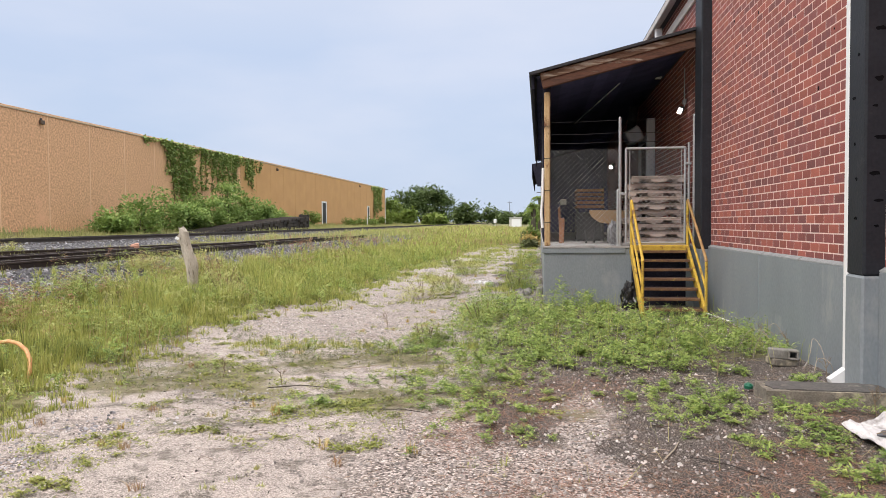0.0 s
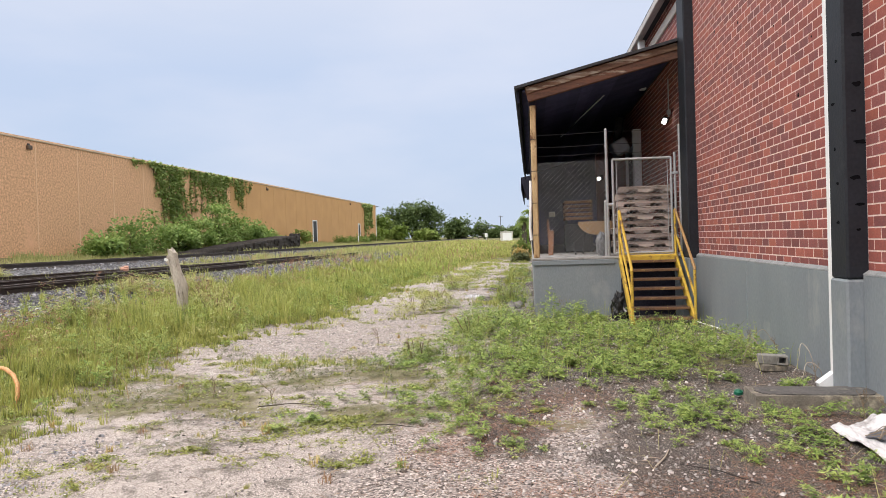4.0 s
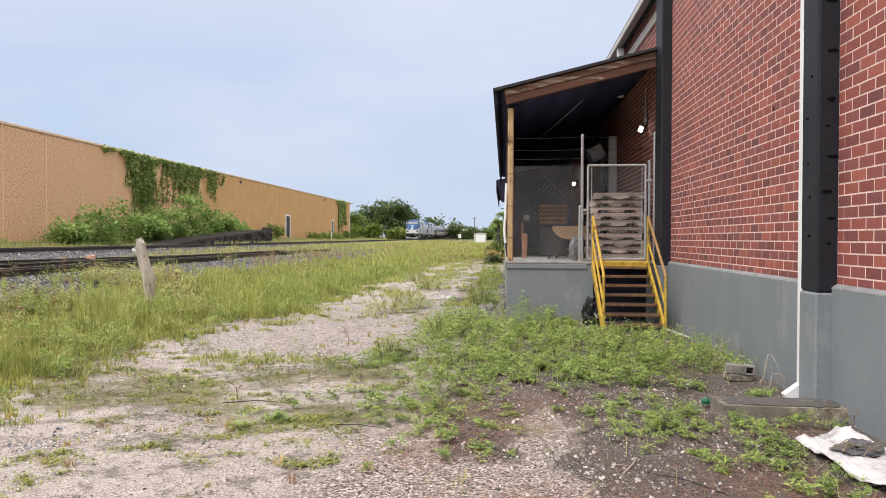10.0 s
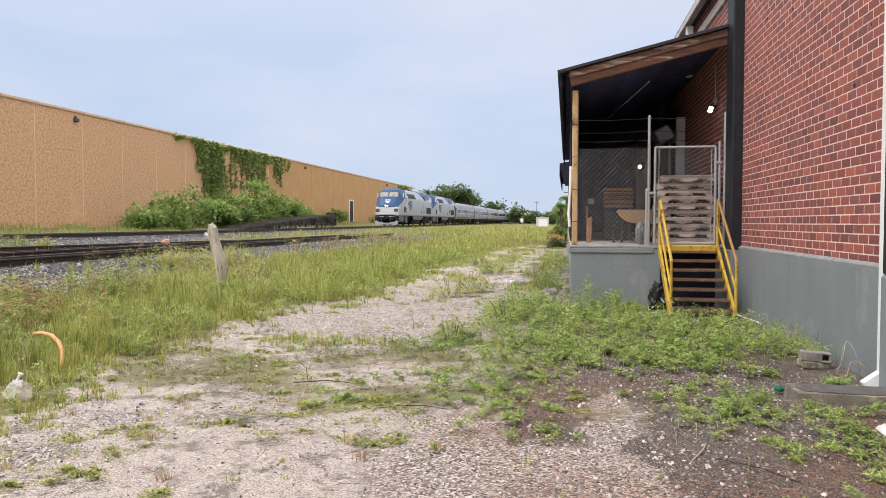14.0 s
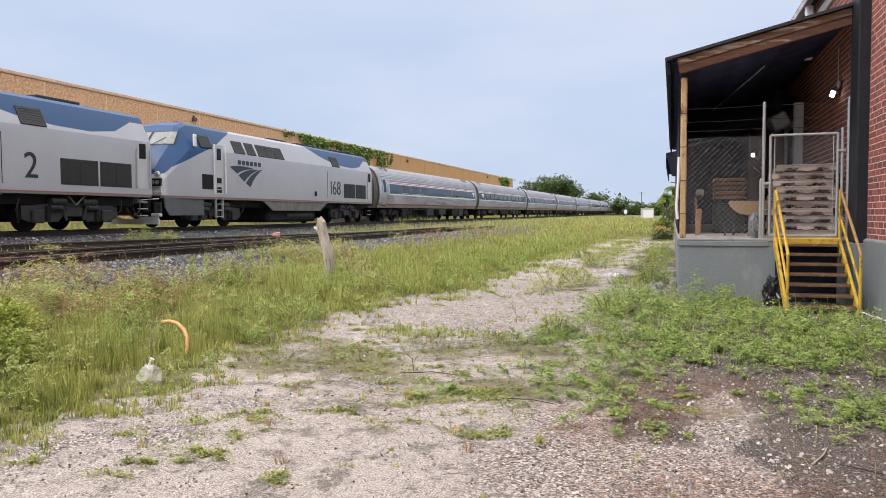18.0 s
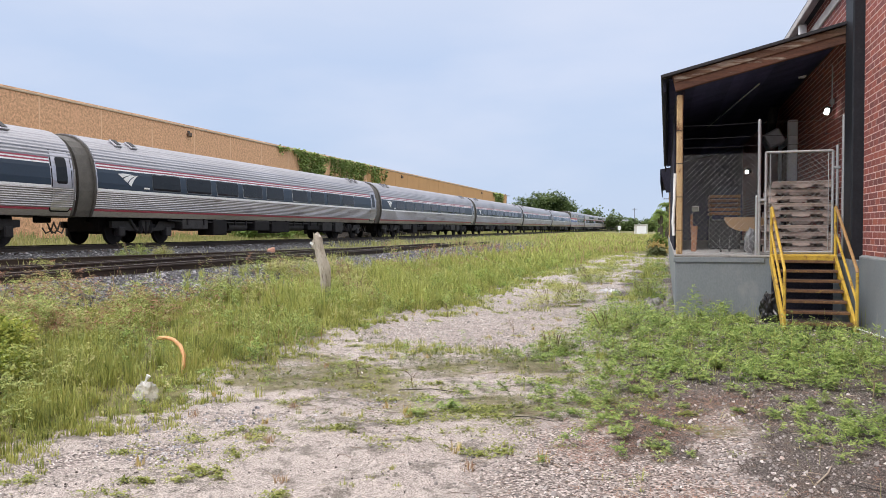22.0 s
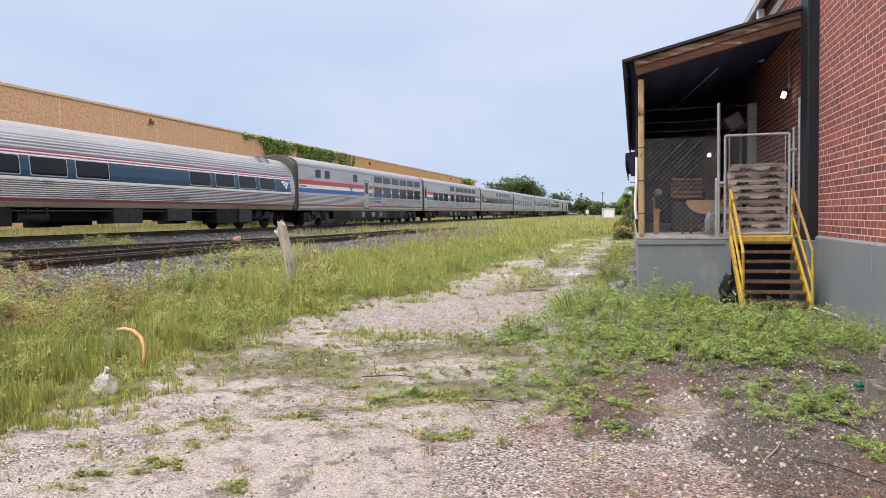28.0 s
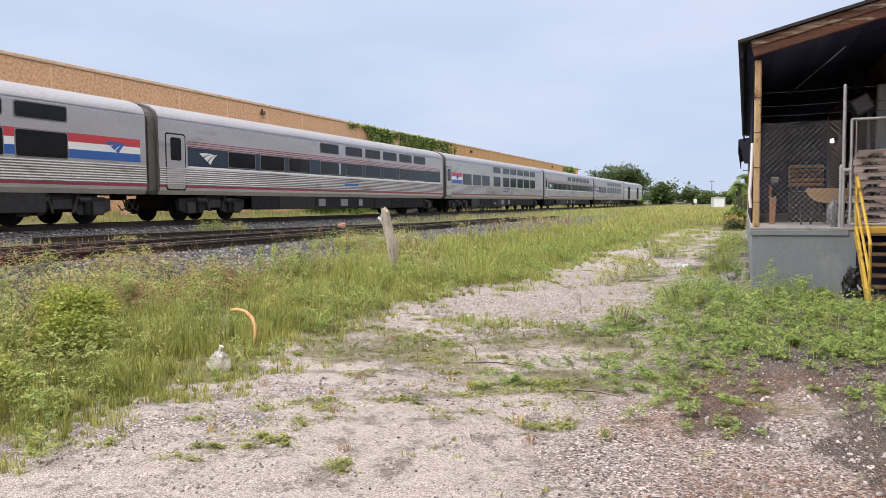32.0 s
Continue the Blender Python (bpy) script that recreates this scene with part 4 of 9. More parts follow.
# Near-black for flat flakes that stand for the shade inside small holes.
HOLE_SHADE = surf("shade in chipped hole", (0.004, 0.004, 0.005), (0.008, 0.008, 0.010), 9, 0.9, 0.3, 60, spec=0.05)
# Weathered ledge, its grey set paler for the light on the slope.
LEDGE = surf("pale weathered ledge", (0.30, 0.315, 0.32), (0.18, 0.19, 0.195), 5, 0.8, 0.4, 60, (0.12, 0.12, 0.11), 7, 0.58)
rng = random.Random(9)


def chip(name, place, w, h, material, label, on):
    """An uneven shallow flake, lying on the face named by on."""
    pts = []
    for k in range(11):
        a = 2 * math.pi * k / 11
        r = 0.5 * rng.uniform(0.6, 1.1)
        pts.append((w * r * math.cos(a), h * r * math.sin(a)))
    part(name, Geo().prism(pts, 0.005, on, -0.0025), material, house, label, at=Matrix.Translation(place))


for z, w, h in ((1.55, 0.05, 0.03), (1.78, 0.09, 0.035), (2.02, 0.12, 0.045), (2.34, 0.13, 0.05), (2.62, 0.06, 0.03), (2.86, 0.10, 0.05), (3.3, 0.1, 0.05), (3.75, 0.12, 0.05), (4.2, 0.1, 0.05)):
    chip("pier_hole", (WALL_X - 0.07 + rng.uniform(-.035, .035), NEAR_Y0, z), w, h, HOLE_SHADE, "shade in chipped hole in the pier", "y")
for z, w in ((1.62, 0.07), (1.98, 0.05), (2.3, 0.04), (2.72, 0.09), (3.1, 0.05)):
    chip("pier_hole", (WALL_X - 0.18, NEAR_Y0 + rng.uniform(.14, .26), z), w, 0.035, HOLE_SHADE, "shade in chipped hole in the pier", "x")
for y, z, w in ((8.62, 3.06, 0.05), (12.2, 4.75, 0.05), (10.9, 4.52, 0.05), (9.4, 4.05, 0.03), (11.5, 4.2, 0.035), (12.9, 4.1, 0.04), (8.2, 3.6, 0.03), (10.2, 3.3, 0.025)):
    chip("brick_hole", (WALL_X + 0.001, y, z), w, w * 1.1, HOLE_SHADE, "small old fixing hole", "x")
for a, c in ((-16, NEAR_Y0), (NEAR_Y1, PIER_Y0)):
    part("plinth_ledge", Geo().prism([(WALL_X - 0.05, BASE_Z - 0.004), (WALL_X + 0.004, BASE_Z - 0.004), (WALL_X + 0.004, BASE_Z + 0.045), (WALL_X - 0.046, BASE_Z + 0.012)], c - a - 0.006, "y", a + 0.003), LEDGE, house, "weathered sloping ledge, coloured paler for the light it catches")
# eaves above the canopy
part("eave", Geo().prism([(WALL_X - 0.30, 6.26), (WALL_X + 0.3, 6.62), (WALL_X + 0.3, 6.66), (WALL_X - 0.30, 6.30)], 47.8, "y", 14.3), SOFFIT, house, "grey sloping soffit boards")
part("fascia", Geo().box((WALL_X - 0.32, 38.2, 6.30), (0.035, 47.8, 0.14), ch=0.008), SOFFIT, house, "grey overhanging eave board")
part("frieze", Geo().box((WALL_X + 0.0, 38.2, 6.02), (0.08, 47.8, 0.20), ch=0.01), FRIEZE, house, "pale frieze board")
part("roof_slope", Geo().prism([(WALL_X - 0.34, 6.375), (WALL_X + 0.3, 6.70), (18, 9.9), (32.6, 6.36)], 48, "y", 14.3), ROOF_EDGE, house)
part("soil_pipe", Geo().box((WALL_X - 0.2, 18.4, 5.65), (0.16, 0.16, 1.2), ch=0.02), WHITE_PAINT, house, "white downpipe")


# ---- loading dock, canopy, stairs, fence ----
DECK = surf("dusty concrete deck", (0.42, 0.41, 0.40), (0.27, 0.26, 0.25), 2.5, 0.9, 0.5, 60, (0.16, 0.15, 0.14), 3.0, 0.56)


def build_dock():
    d = thing("loading_dock", "grey painted concrete loading dock along the brick wall", "loading dock", kind="structure")
    part("platform", Geo().box(((DOCK_X + WALL_X) / 2, (DOCK_Y + DOCK_END) / 2, 0.5), (WALL_X - DOCK_X - 0.06, DOCK_END - DOCK_Y, 1.2), ch=0.02), GREY_PAINT, d)
    part("deck", Geo().box(((DOCK_X + WALL_X) / 2, (DOCK_Y + DOCK_END) / 2, 1.122), (WALL_X - DOCK_X - 0.02, DOCK_END - DOCK_Y + 0.03, 0.05), ch=0.015), DECK, d, "worn concrete deck")
    # Black panel added on the dock face for the shade under the stairs.
    part("stained_face", Geo().box((2.24, DOCK_Y - 0.003, 0.52), (1.0, 0.012, 1.04)), BLACK_WOOD, d, "black panel for the shade under the stairs")
    part("edge_strip", Geo().box(((DOCK_X + 1.62) / 2, DOCK_Y - 0.012, 1.05), (1.62 - DOCK_X, 0.03, 0.09), ch=0.008), GREY_PAINT, d)


build_dock()
CAN_L, CAN_LZ, CAN_RZ, CAN_R = -0.17, 4.46, 5.22, 3.0
CAN_END = 34.0


def roof_z(x, drop=0.0):
    return CAN_LZ + (CAN_RZ - CAN_LZ) * (x - CAN_L) / (CAN_R - CAN_L) - drop


def build_canopy():
    c = thing("dock_canopy", "lean-to canopy roof with a peeling rust brown end beam", "canopy", kind="structure")
    ang = math.atan2(CAN_RZ - CAN_LZ, CAN_R - CAN_L)
    mid = (CAN_L + CAN_R) / 2
    rot = Matrix.Rotation(-ang, 3, "Y")
    w = (CAN_R - CAN_L) / math.cos(ang)
    part("roofing", Geo().box((mid, (DOCK_Y + CAN_END) / 2 - 0.1, roof_z(mid, 0.02)), (w + 0.04, CAN_END - DOCK_Y + 0.2, 0.05), rot), ROOF_EDGE, c, "thin dark roofing felt")
    part("end_beam", Geo().box((mid + 0.1, DOCK_Y - 0.06, roof_z(mid + 0.1, 0.2)), (w - 0.22, 0.09, 0.30), rot, ch=0.012), PEELED, c, "peeling brown and white end beam")
    part("trim_board", Geo().box((mid + 0.1, DOCK_Y - 0.115, roof_z(mid + 0.1, 0.125)), (w - 0.22, 0.02, 0.125), rot, ch=0.005), PEELED_TOP, c, "weathered pale trim board")
    part("flashing", Geo().box((3.025, (DOCK_Y + CAN_END) / 2, 5.20), (0.08, CAN_END - DOCK_Y + 0.1, 0.08)), ROOF_EDGE, c)
    part("ceiling_conduit", Geo().rod((1.62, 15.4, 4.42), (0.95, 20.5, 4.3), 0.016, 6), GALV, c, "thin grey conduit under the ceiling")
    part("eave_board", Geo().box((CAN_L + 0.05, (DOCK_Y + CAN_END) / 2, CAN_LZ - 0.16), (0.06, CAN_END - DOCK_Y, 0.26), ch=0.01), BLACK_WOOD, c, "black eave board")
    n = 12
    for k in range(n):
        x = CAN_L + 0.12 + (CAN_R - CAN_L - 0.14) * (k + 0.5) / n
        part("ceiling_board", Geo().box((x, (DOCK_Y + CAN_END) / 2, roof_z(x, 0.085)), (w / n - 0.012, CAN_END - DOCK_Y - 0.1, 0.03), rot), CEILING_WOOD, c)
    part("plate_beam", Geo().box((0.15, (DOCK_Y + CAN_END) / 2, 4.12), (0.16, CAN_END - DOCK_Y - 0.1, 0.2), ch=0.01), BLACK_WOOD, c)
    for y in (14.45, 19.2, 24.0, 28.8, 32.7):
        p = part("post", Geo().box((0, 0, (1.145 + 4.12) / 2), (0.115, 0.115, 4.12 - 1.145), ch=0.02), POST_WOOD, c, "cream painted wooden post", pose(0.15, y, 0))
    # white strap hanging on the first post
    part("strap", Geo().tube([(0.07, 14.42, 2.66), (0.06, 14.40, 2.2), (0.035, 14.40, 1.75), (0.055, 14.39, 1.5)], 0.028, 6), WHITE_PAINT, c, "white plastic strip")
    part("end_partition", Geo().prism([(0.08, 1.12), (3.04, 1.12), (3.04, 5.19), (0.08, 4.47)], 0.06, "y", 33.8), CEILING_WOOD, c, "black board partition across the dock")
    # Unseen boards added along the open side to keep light out.
    for k in range(40):
        y = 17.6 + 0.4 * k
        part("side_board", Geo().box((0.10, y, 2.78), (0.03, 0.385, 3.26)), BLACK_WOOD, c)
    for k in range(4):
        part("fence_bracket", Geo().box((0.15, 14.388, 1.6 + 0.62 * k), (0.125, 0.008, 0.012)), UNDER_GREY, c)


build_canopy()


def build_far_canopy():
    c = thing("far_canopy", "second lower canopy further along the dock", "canopy", kind="structure")
    part("awning", Geo().prism([(-0.38, 4.45), (3.0, 5.1), (3.0, 5.2), (-0.38, 4.6)], 18, "y", 38.0), BLACK_WOOD, c)
    part("fascia", Geo().box((-0.36, 47.0, 4.25), (0.05, 18, 0.55)), BLACK_WOOD, c)
    part("end_panel", Geo().prism([(-0.34, 4.4), (-0.1, 3.45), (3.0, 3.45), (3.0, 5.15), (-0.34, 4.55)], 0.05, "y", 37.95), BLACK_WOOD, c)
    for y in (38.5, 44, 50, 55):
        part("post", Geo().box((0.15, y, 2.75), (0.12, 0.12, 3.25)), POST_WOOD, c)


build_far_canopy()


def build_stairs():
    s = thing("steel_stairs", "yellow steel stairs with rusty open treads up to the dock", "stairs")
    n, y0, y1, x0, x1 = 7, 12.66, 14.34, 1.72, 2.75
    rise = BASE_Z / (n + 0.35)
    run = (y1 - y0 - 0.1) / n
    for k in range(n):
        z, y = rise * (k + 0.75), y0 + 0.12 + run * k
        t = part("tread", Geo().box(((x0 + x1) / 2, y + 0.1, z), (x1 - x0 - 0.06, 0.23, 0.035), ch=0.006), RUST, s, "rusty steel tread")
        part("nosing", Geo().box(((x0 + x1) / 2, y - 0.018, z - 0.008), (x1 - x0 - 0.06, 0.02, 0.045), ch=0.005), RUST_EDGE, t, "worn orange step edge")
    part("landing", Geo().box(((x0 + x1) / 2, y1 - 0.03, BASE_Z + 0.005), (x1 - x0, 0.22, 0.04), ch=0.008), YELLOW_PAINT, s, "yellow landing plate")
    part("landing_lip", Geo().box(((x0 + x1) / 2, y1 - 0.15, BASE_Z - 0.04), (x1 - x0, 0.03, 0.11), ch=0.008), YELLOW_PAINT, s)
    ang = math.atan2(BASE_Z, y1 - y0)
    rot = Matrix.Rotation(ang, 3, "X")
    for x in (x0, x1):
        part("stringer", Geo().box((x, (y0 + y1) / 2, BASE_Z / 2 - 0.02), (0.045, math.hypot(BASE_Z, y1 - y0) - 0.05, 0.19), rot, ch=0.008), YELLOW_PAINT, s, "yellow stringer with rust")
        part("rail_post", Geo().rod((x, y0 + 0.03, 0.02), (x, y0 + 0.03, 0.93), 0.024, 8), YELLOW_PAINT, s, smooth=True)
        part("rail_post", Geo().rod((x, y1 - 0.08, BASE_Z), (x, y1 - 0.08, BASE_Z + 0.86), 0.024, 8), YELLOW_PAINT, s, smooth=True)
        part("handrail", Geo().tube([(x, y0 + 0.03, 0.93), (x, y0 + 0.06, 0.985), (x, y1 - 0.10, BASE_Z + 0.86), (x, y1 - 0.02, BASE_Z + 0.84)], 0.025, 8), YELLOW_PAINT if x == x0 else surf_once("rubbed"), s, smooth=True)
        part("mid_rail", Geo().rod((x, y0 + 0.03, 0.47), (x, y1 - 0.08, BASE_Z + 0.42), 0.021, 8), YELLOW_PAINT, s, smooth=True)


MADE = {}


def surf_once(key):
    if key not in MADE:
        MADE[key] = surf("rubbed rusty rail paint", (0.44, 0.27, 0.09), (0.28, 0.15, 0.07), 8, 0.55, 0.2, 50, (0.52, 0.34, 0.05), 5, 0.56)
    return MADE[key]


build_stairs()


def mesh_panel(g, x0, x1, z0, z1, y, pitch=0.098, r=0.0021):
    """Chain-link wires, two crossing families, clipped to the panel."""
    w, h = x1 - x0, z1 - z0
    k = -h
    while k < w:
        for sgn in (1, -1):
            a, b = max(0.0, k), min(w, k + h)
            if b - a > 0.02:
                pa, pb = (a, a - k), (b, b - k)
                if sgn < 0:
                    pa, pb = (pa[0], h - pa[1]), (pb[0], h - pb[1])
                g.rod((x0 + pa[0], y + 0.003 * sgn, z0 + pa[1]), (x0 + pb[0], y + 0.003 * sgn, z0 + pb[1]), r, 3, cap=False)
        k += pitch
    return g


def build_fence():
    f = thing("chain_link_fence", "galvanised chain link fence with barbed wire on the dock edge", "fence")
    y = DOCK_Y + 0.06
    z0, z1 = BASE_Z, 3.0
    for x, top in ((1.53, 3.58), (1.49, 2.2), (2.9, 3.6)):
        p = part("fence_post", Geo().rod((x, y, z0), (x, y, top), 0.029, 10), GALV, f, smooth=True)
        part("post_cap", Geo().rod((x, y, top), (x, y, top + 0.03), 0.033, 10, 0.012), GALV, p)
    part("bottom_wire", Geo().rod((0.2, y, z0 + 0.03), (1.52, y, z0 + 0.03), 0.004, 6), GALV, f)
    tagged(part("fabric", mesh_panel(Geo(), 0.2, 1.52, z0 + 0.02, z1, y), WIRE, f), "woven diamond wire mesh", kind="stuff")
    for k, z in enumerate((3.13, 3.3, 3.54)):
        g = Geo().tube([(0.14, y, z), (0.78, y, z - 0.012), (1.53, y, z + 0.01), (2.18, y, z - 0.005), (2.9, y, z + 0.012)], 0.0032, 5)
        for i in range(18):
            x = 0.23 + i * 0.15
            g.rod((x - 0.015, y - 0.015, z - 0.012), (x + 0.015, y + 0.015, z + 0.016), 0.002, 3)
        part("barbed_wire", g, UNDER_GREY, f, "thin dull barbed wire")
    for k in range(6):
        part("tension_band", Geo().rod((1.53, y, 1.3 + 0.33 * k), (1.53, y, 1.325 + 0.33 * k), 0.036, 10), GALV, f)
    gate = thing("fence_gate", "closed chain link gate at the top of the stairs", "gate")
    gx0, gx1, gz0, gz1 = 1.64, 2.73, 1.2, 3.0
    gy = y - 0.02
    for x in (gx0, gx1):
        part("gate_post", Geo().rod((x, gy, gz0), (x, gy, gz1), 0.025, 10), GALV, gate, smooth=True)
        part("inner_tie", Geo().rod((x + (0.07 if x == gx0 else -0.07), gy, gz0), (x + (0.07 if x == gx0 else -0.07), gy, gz1), 0.007, 6), GALV, gate)
    for z in (gz0, gz1):
        part("gate_rail", Geo().rod((gx0, gy, z), (gx1, gy, z), 0.025, 10), GALV, gate, smooth=True)
    tagged(part("fabric", mesh_panel(Geo(), gx0, gx1, gz0, gz1, gy), WIRE, gate), "woven diamond wire mesh", kind="stuff")
    for z in (1.5, 2.7):
        part("hinge", Geo().box((gx1 + 0.06, gy, z), (0.12, 0.06, 0.05), ch=0.01), GALV, gate)
    part("latch", Geo().box((gx0 - 0.05, gy, 2.14), (0.12, 0.05, 0.05), ch=0.01), GALV, gate)
    part("gate_frame_post", Geo().rod((2.8, gy, BASE_Z), (2.8, gy, 3.1), 0.025, 10), GALV, gate)


build_fence()


def build_pallets():
    def one(name, kind):
        p = thing(name, "grey weathered wooden pallet in a stack", "pallet", group="stacked pallets")
        w, d = 1.06, 1.2
        for y in (0.02, d / 2, d - 0.02):
            g = Geo().box((0, y, 0.095), (w, 0.038, 0.042))
            for x, l in ((-w / 2 + 0.075, 0.15), (0, 0.3), (w / 2 - 0.075, 0.15)):
                g.box((x, y, 0.05), (l, 0.038, 0.05))
            part("stringer", g, PALLET_WOOD, p)
        for k in range(6):
            part("deck_board", Geo().box((-w / 2 + 0.06 + k * (w - 0.12) / 5, d / 2, 0.126), (0.12, d, 0.017), ch=0.003), PALLET_WOOD, p)
        for x in (-w / 2 + 0.06, 0, w / 2 - 0.06):
            part("bottom_board", Geo().box((x, d / 2, 0.016), (0.13, d, 0.017), ch=0.003), PALLET_WOOD, p)
        for y in (0.0, d):
            part("lead_board", Geo().box((0, y, 0.128), (w, 0.02, 0.02), ch=0.003), PALLET_WOOD, p)
        return p
    rng = random.Random(5)
    first = one("pallet", 0)
    first.matrix_basis = pose(2.36, 15.3, BASE_Z)
    for k in range(1, 10):
        copy_thing(first, pose(2.36 + rng.uniform(-0.07, 0.07), 15.3 + rng.uniform(-0.08, 0.08), BASE_Z + 0.1385 * k, 0, 0, rng.uniform(-4, 4)))


build_pallets()


def dock_clutter():
    # lamp on the brick wall
    l = thing("wall_lamp", "lit floodlight on a bracket on the brick wall", "lamp")
    part("housing", Geo().box((2.925, 15.92, 3.935), (0.13, 0.09, 0.13), Matrix.Rotation(0.3, 3, "Y"), ch=0.02), DARK_METAL, l)
    part("lens", Geo().box((2.89, 15.865, 3.90), (0.085, 0.03, 0.12), Matrix.Rotation(0.35, 3, "Y"), ch=0.012), LAMP, l, "glowing lamp lens")
    part("conduit", Geo().rod((3.0, 15.95, 4.0), (3.0, 15.95, 4.8), 0.014, 6), GALV, l)
    part("junction_box", Geo().box((3.0, 15.95, 4.1), (0.07, 0.12, 0.1), ch=0.01), GALV, l)
    lf = thing("far_wall_lamp", "small lit lamp deeper under the canopy", "lamp")
    part("lens", Geo().box((2.86, 30.4, 3.82), (0.11, 0.06, 0.13), ch=0.02), LAMP, lf, "glowing lamp lens")
    part("housing", Geo().box((2.96, 30.46, 3.88), (0.16, 0.1, 0.2), ch=0.02), DARK_METAL, lf)
    # door in the wall behind
    d = thing("wall_door", "pale painted door frame in the brick wall", "door", kind="structure")
    for y in (20.7, 22.6):
        part("jamb", Geo().box((WALL_X - 0.06, y, 2.5), (0.1, 0.16, 2.75), ch=0.01), WHITE_PAINT, d)
    part("surround", Geo().box((WALL_X - 0.12, 20.2, 2.75), (0.22, 0.2, 3.2), ch=0.02), WHITE_PAINT, d, "pale boxed column beside the door")
    part("head", Geo().box((WALL_X - 0.06, 21.65, 3.95), (0.1, 2.1, 0.16), ch=0.01), WHITE_PAINT, d)
    part("leaf", Geo().box((WALL_X - 0.02, 21.65, 2.5), (0.05, 1.75, 2.7), ch=0.01), UNDER_GREY, d, "grey door leaf")
    # exhaust fan box high on the wall
    f = thing("wall_fan", "dull metal ventilation box under the canopy", "fan")
    part("box", Geo().box((2.5, 20.4, 3.9), (0.42, 0.7, 0.4), Matrix.Rotation(-0.5, 3, "Y"), ch=0.04), GALV, f)
    part("duct", Geo().rod((2.5, 21, 4.0), (2.6, 21, 4.8), 0.12, 10), UNDER_GREY, f)
    # half-round table top
    t = thing("half_round_table", "tan half-round table top standing behind the fence", "table")
    arc = [(0.42 * math.cos(a), -0.30 * math.sin(a)) for a in np.linspace(0, math.pi, 18)]
    part("tabletop", Geo().prism(arc, 0.03, "y", 0), TAN_BOARD, t, at=pose(1.52, 16.7, 1.87))
    for x in (-0.25, 0.25):
        part("leg", Geo().rod((1.52 + x, 16.75, 1.62), (1.52 + x * 1.3, 16.8, BASE_Z), 0.018, 6), DARK_METAL, t)
    # boards leaning, bits of furniture
    for k, (x, y, w, h, a) in enumerate(((0.47, 16.4, 0.11, 0.55, 3), (0.46, 16.6, 0.05, 0.8, -2))):
        solo("leaning_board", Geo().box((0, 0, h / 2), (w, 0.04, h), ch=0.006), surf_crate(), "wooden board standing on the dock", "board", pose(x, y, BASE_Z, 0, a, 0), group="boards on the dock")
    rng = random.Random(12)
    crate = thing("wooden_crate", "brown slatted crate on a dark trolley", "crate")
    for k in range(5):
        part("slat", Geo().box((1.23, 18.3, 1.98 + 0.10 * k), (0.66, 0.03, 0.07), ch=0.004), surf_crate(), crate)
        part("side_slat", Geo().box((0.90, 18.7, 1.98 + 0.10 * k), (0.03, 0.8, 0.07), ch=0.004), surf_crate(), crate)
    for x in (0.92, 1.53):
        part("corner_post", Geo().box((x, 18.33, 1.8), (0.06, 0.05, 1.3)), DARK_METAL, crate)
    part("bin", Geo().box((1.2, 18.7, 1.5), (0.62, 0.7, 0.7), ch=0.03), DARK_METAL, crate)
    wh = thing("trolley", "dark metal trolley with small wheels on the dock", "trolley")
    for k in range(5):
        part("bar", Geo().box((1.3, 16.2 + 0.14 * k, 1.28 + 0.03 * (k % 2)), (0.75, 0.03, 0.03)), DARK_METAL, wh)
    for x in (0.98, 1.15, 1.45, 1.6):
        part("wheel", Geo().rod((x, 16.15, 1.21), (x + 0.03, 16.15, 1.21), 0.062, 12), DARK_METAL, wh)
        part("strut", Geo().rod((x, 16.15, 1.22), (x + rng.uniform(-.1, .1), 16.3, 1.42), 0.012, 5), DARK_METAL, wh)
    solo("electric_box", Geo().box((0, 0, 0), (0.16, 0.1, 0.14), ch=0.015), CREAM, "small pale electric box on a post", "box", pose(0.6, 19.1, 2.12))
    # crumpled clear plastic beside the fence post
    bm = bmesh.new()
    bmesh.ops.create_icosphere(bm, subdivisions=3, radius=0.2)
    for v in bm.verts:
        n = noise.noise(v.co * 9) * 0.09 + noise.noise(v.co * 21) * 0.05
        v.co = Vector((v.co.x * 0.5, v.co.y, v.co.z * 1.25)) * (1 + n * 3.4)
    me = bpy.data.meshes.new("plastic_wrap")
    bm.to_mesh(me)
    bm.free()
    me.materials.append(surf("cloudy plastic wrap", (0.26, 0.26, 0.27), (0.10, 0.10, 0.11), 9, 0.3, 0.4, 30))
    tagged(part("plastic_wrap", me, None, None, "", pose(1.42, 14.75, BASE_Z + 0.24)), "crumpled cloudy plastic wrap beside the fence post", "plastic wrap")


def surf_crate():
    if "crate" not in MADE:
        MADE["crate"] = surf("brown crate slat", (0.30, 0.15, 0.08), (0.16, 0.075, 0.045), 5, 0.8, 0.3, 40, rand=0.25)
    return MADE["crate"]


dock_clutter()


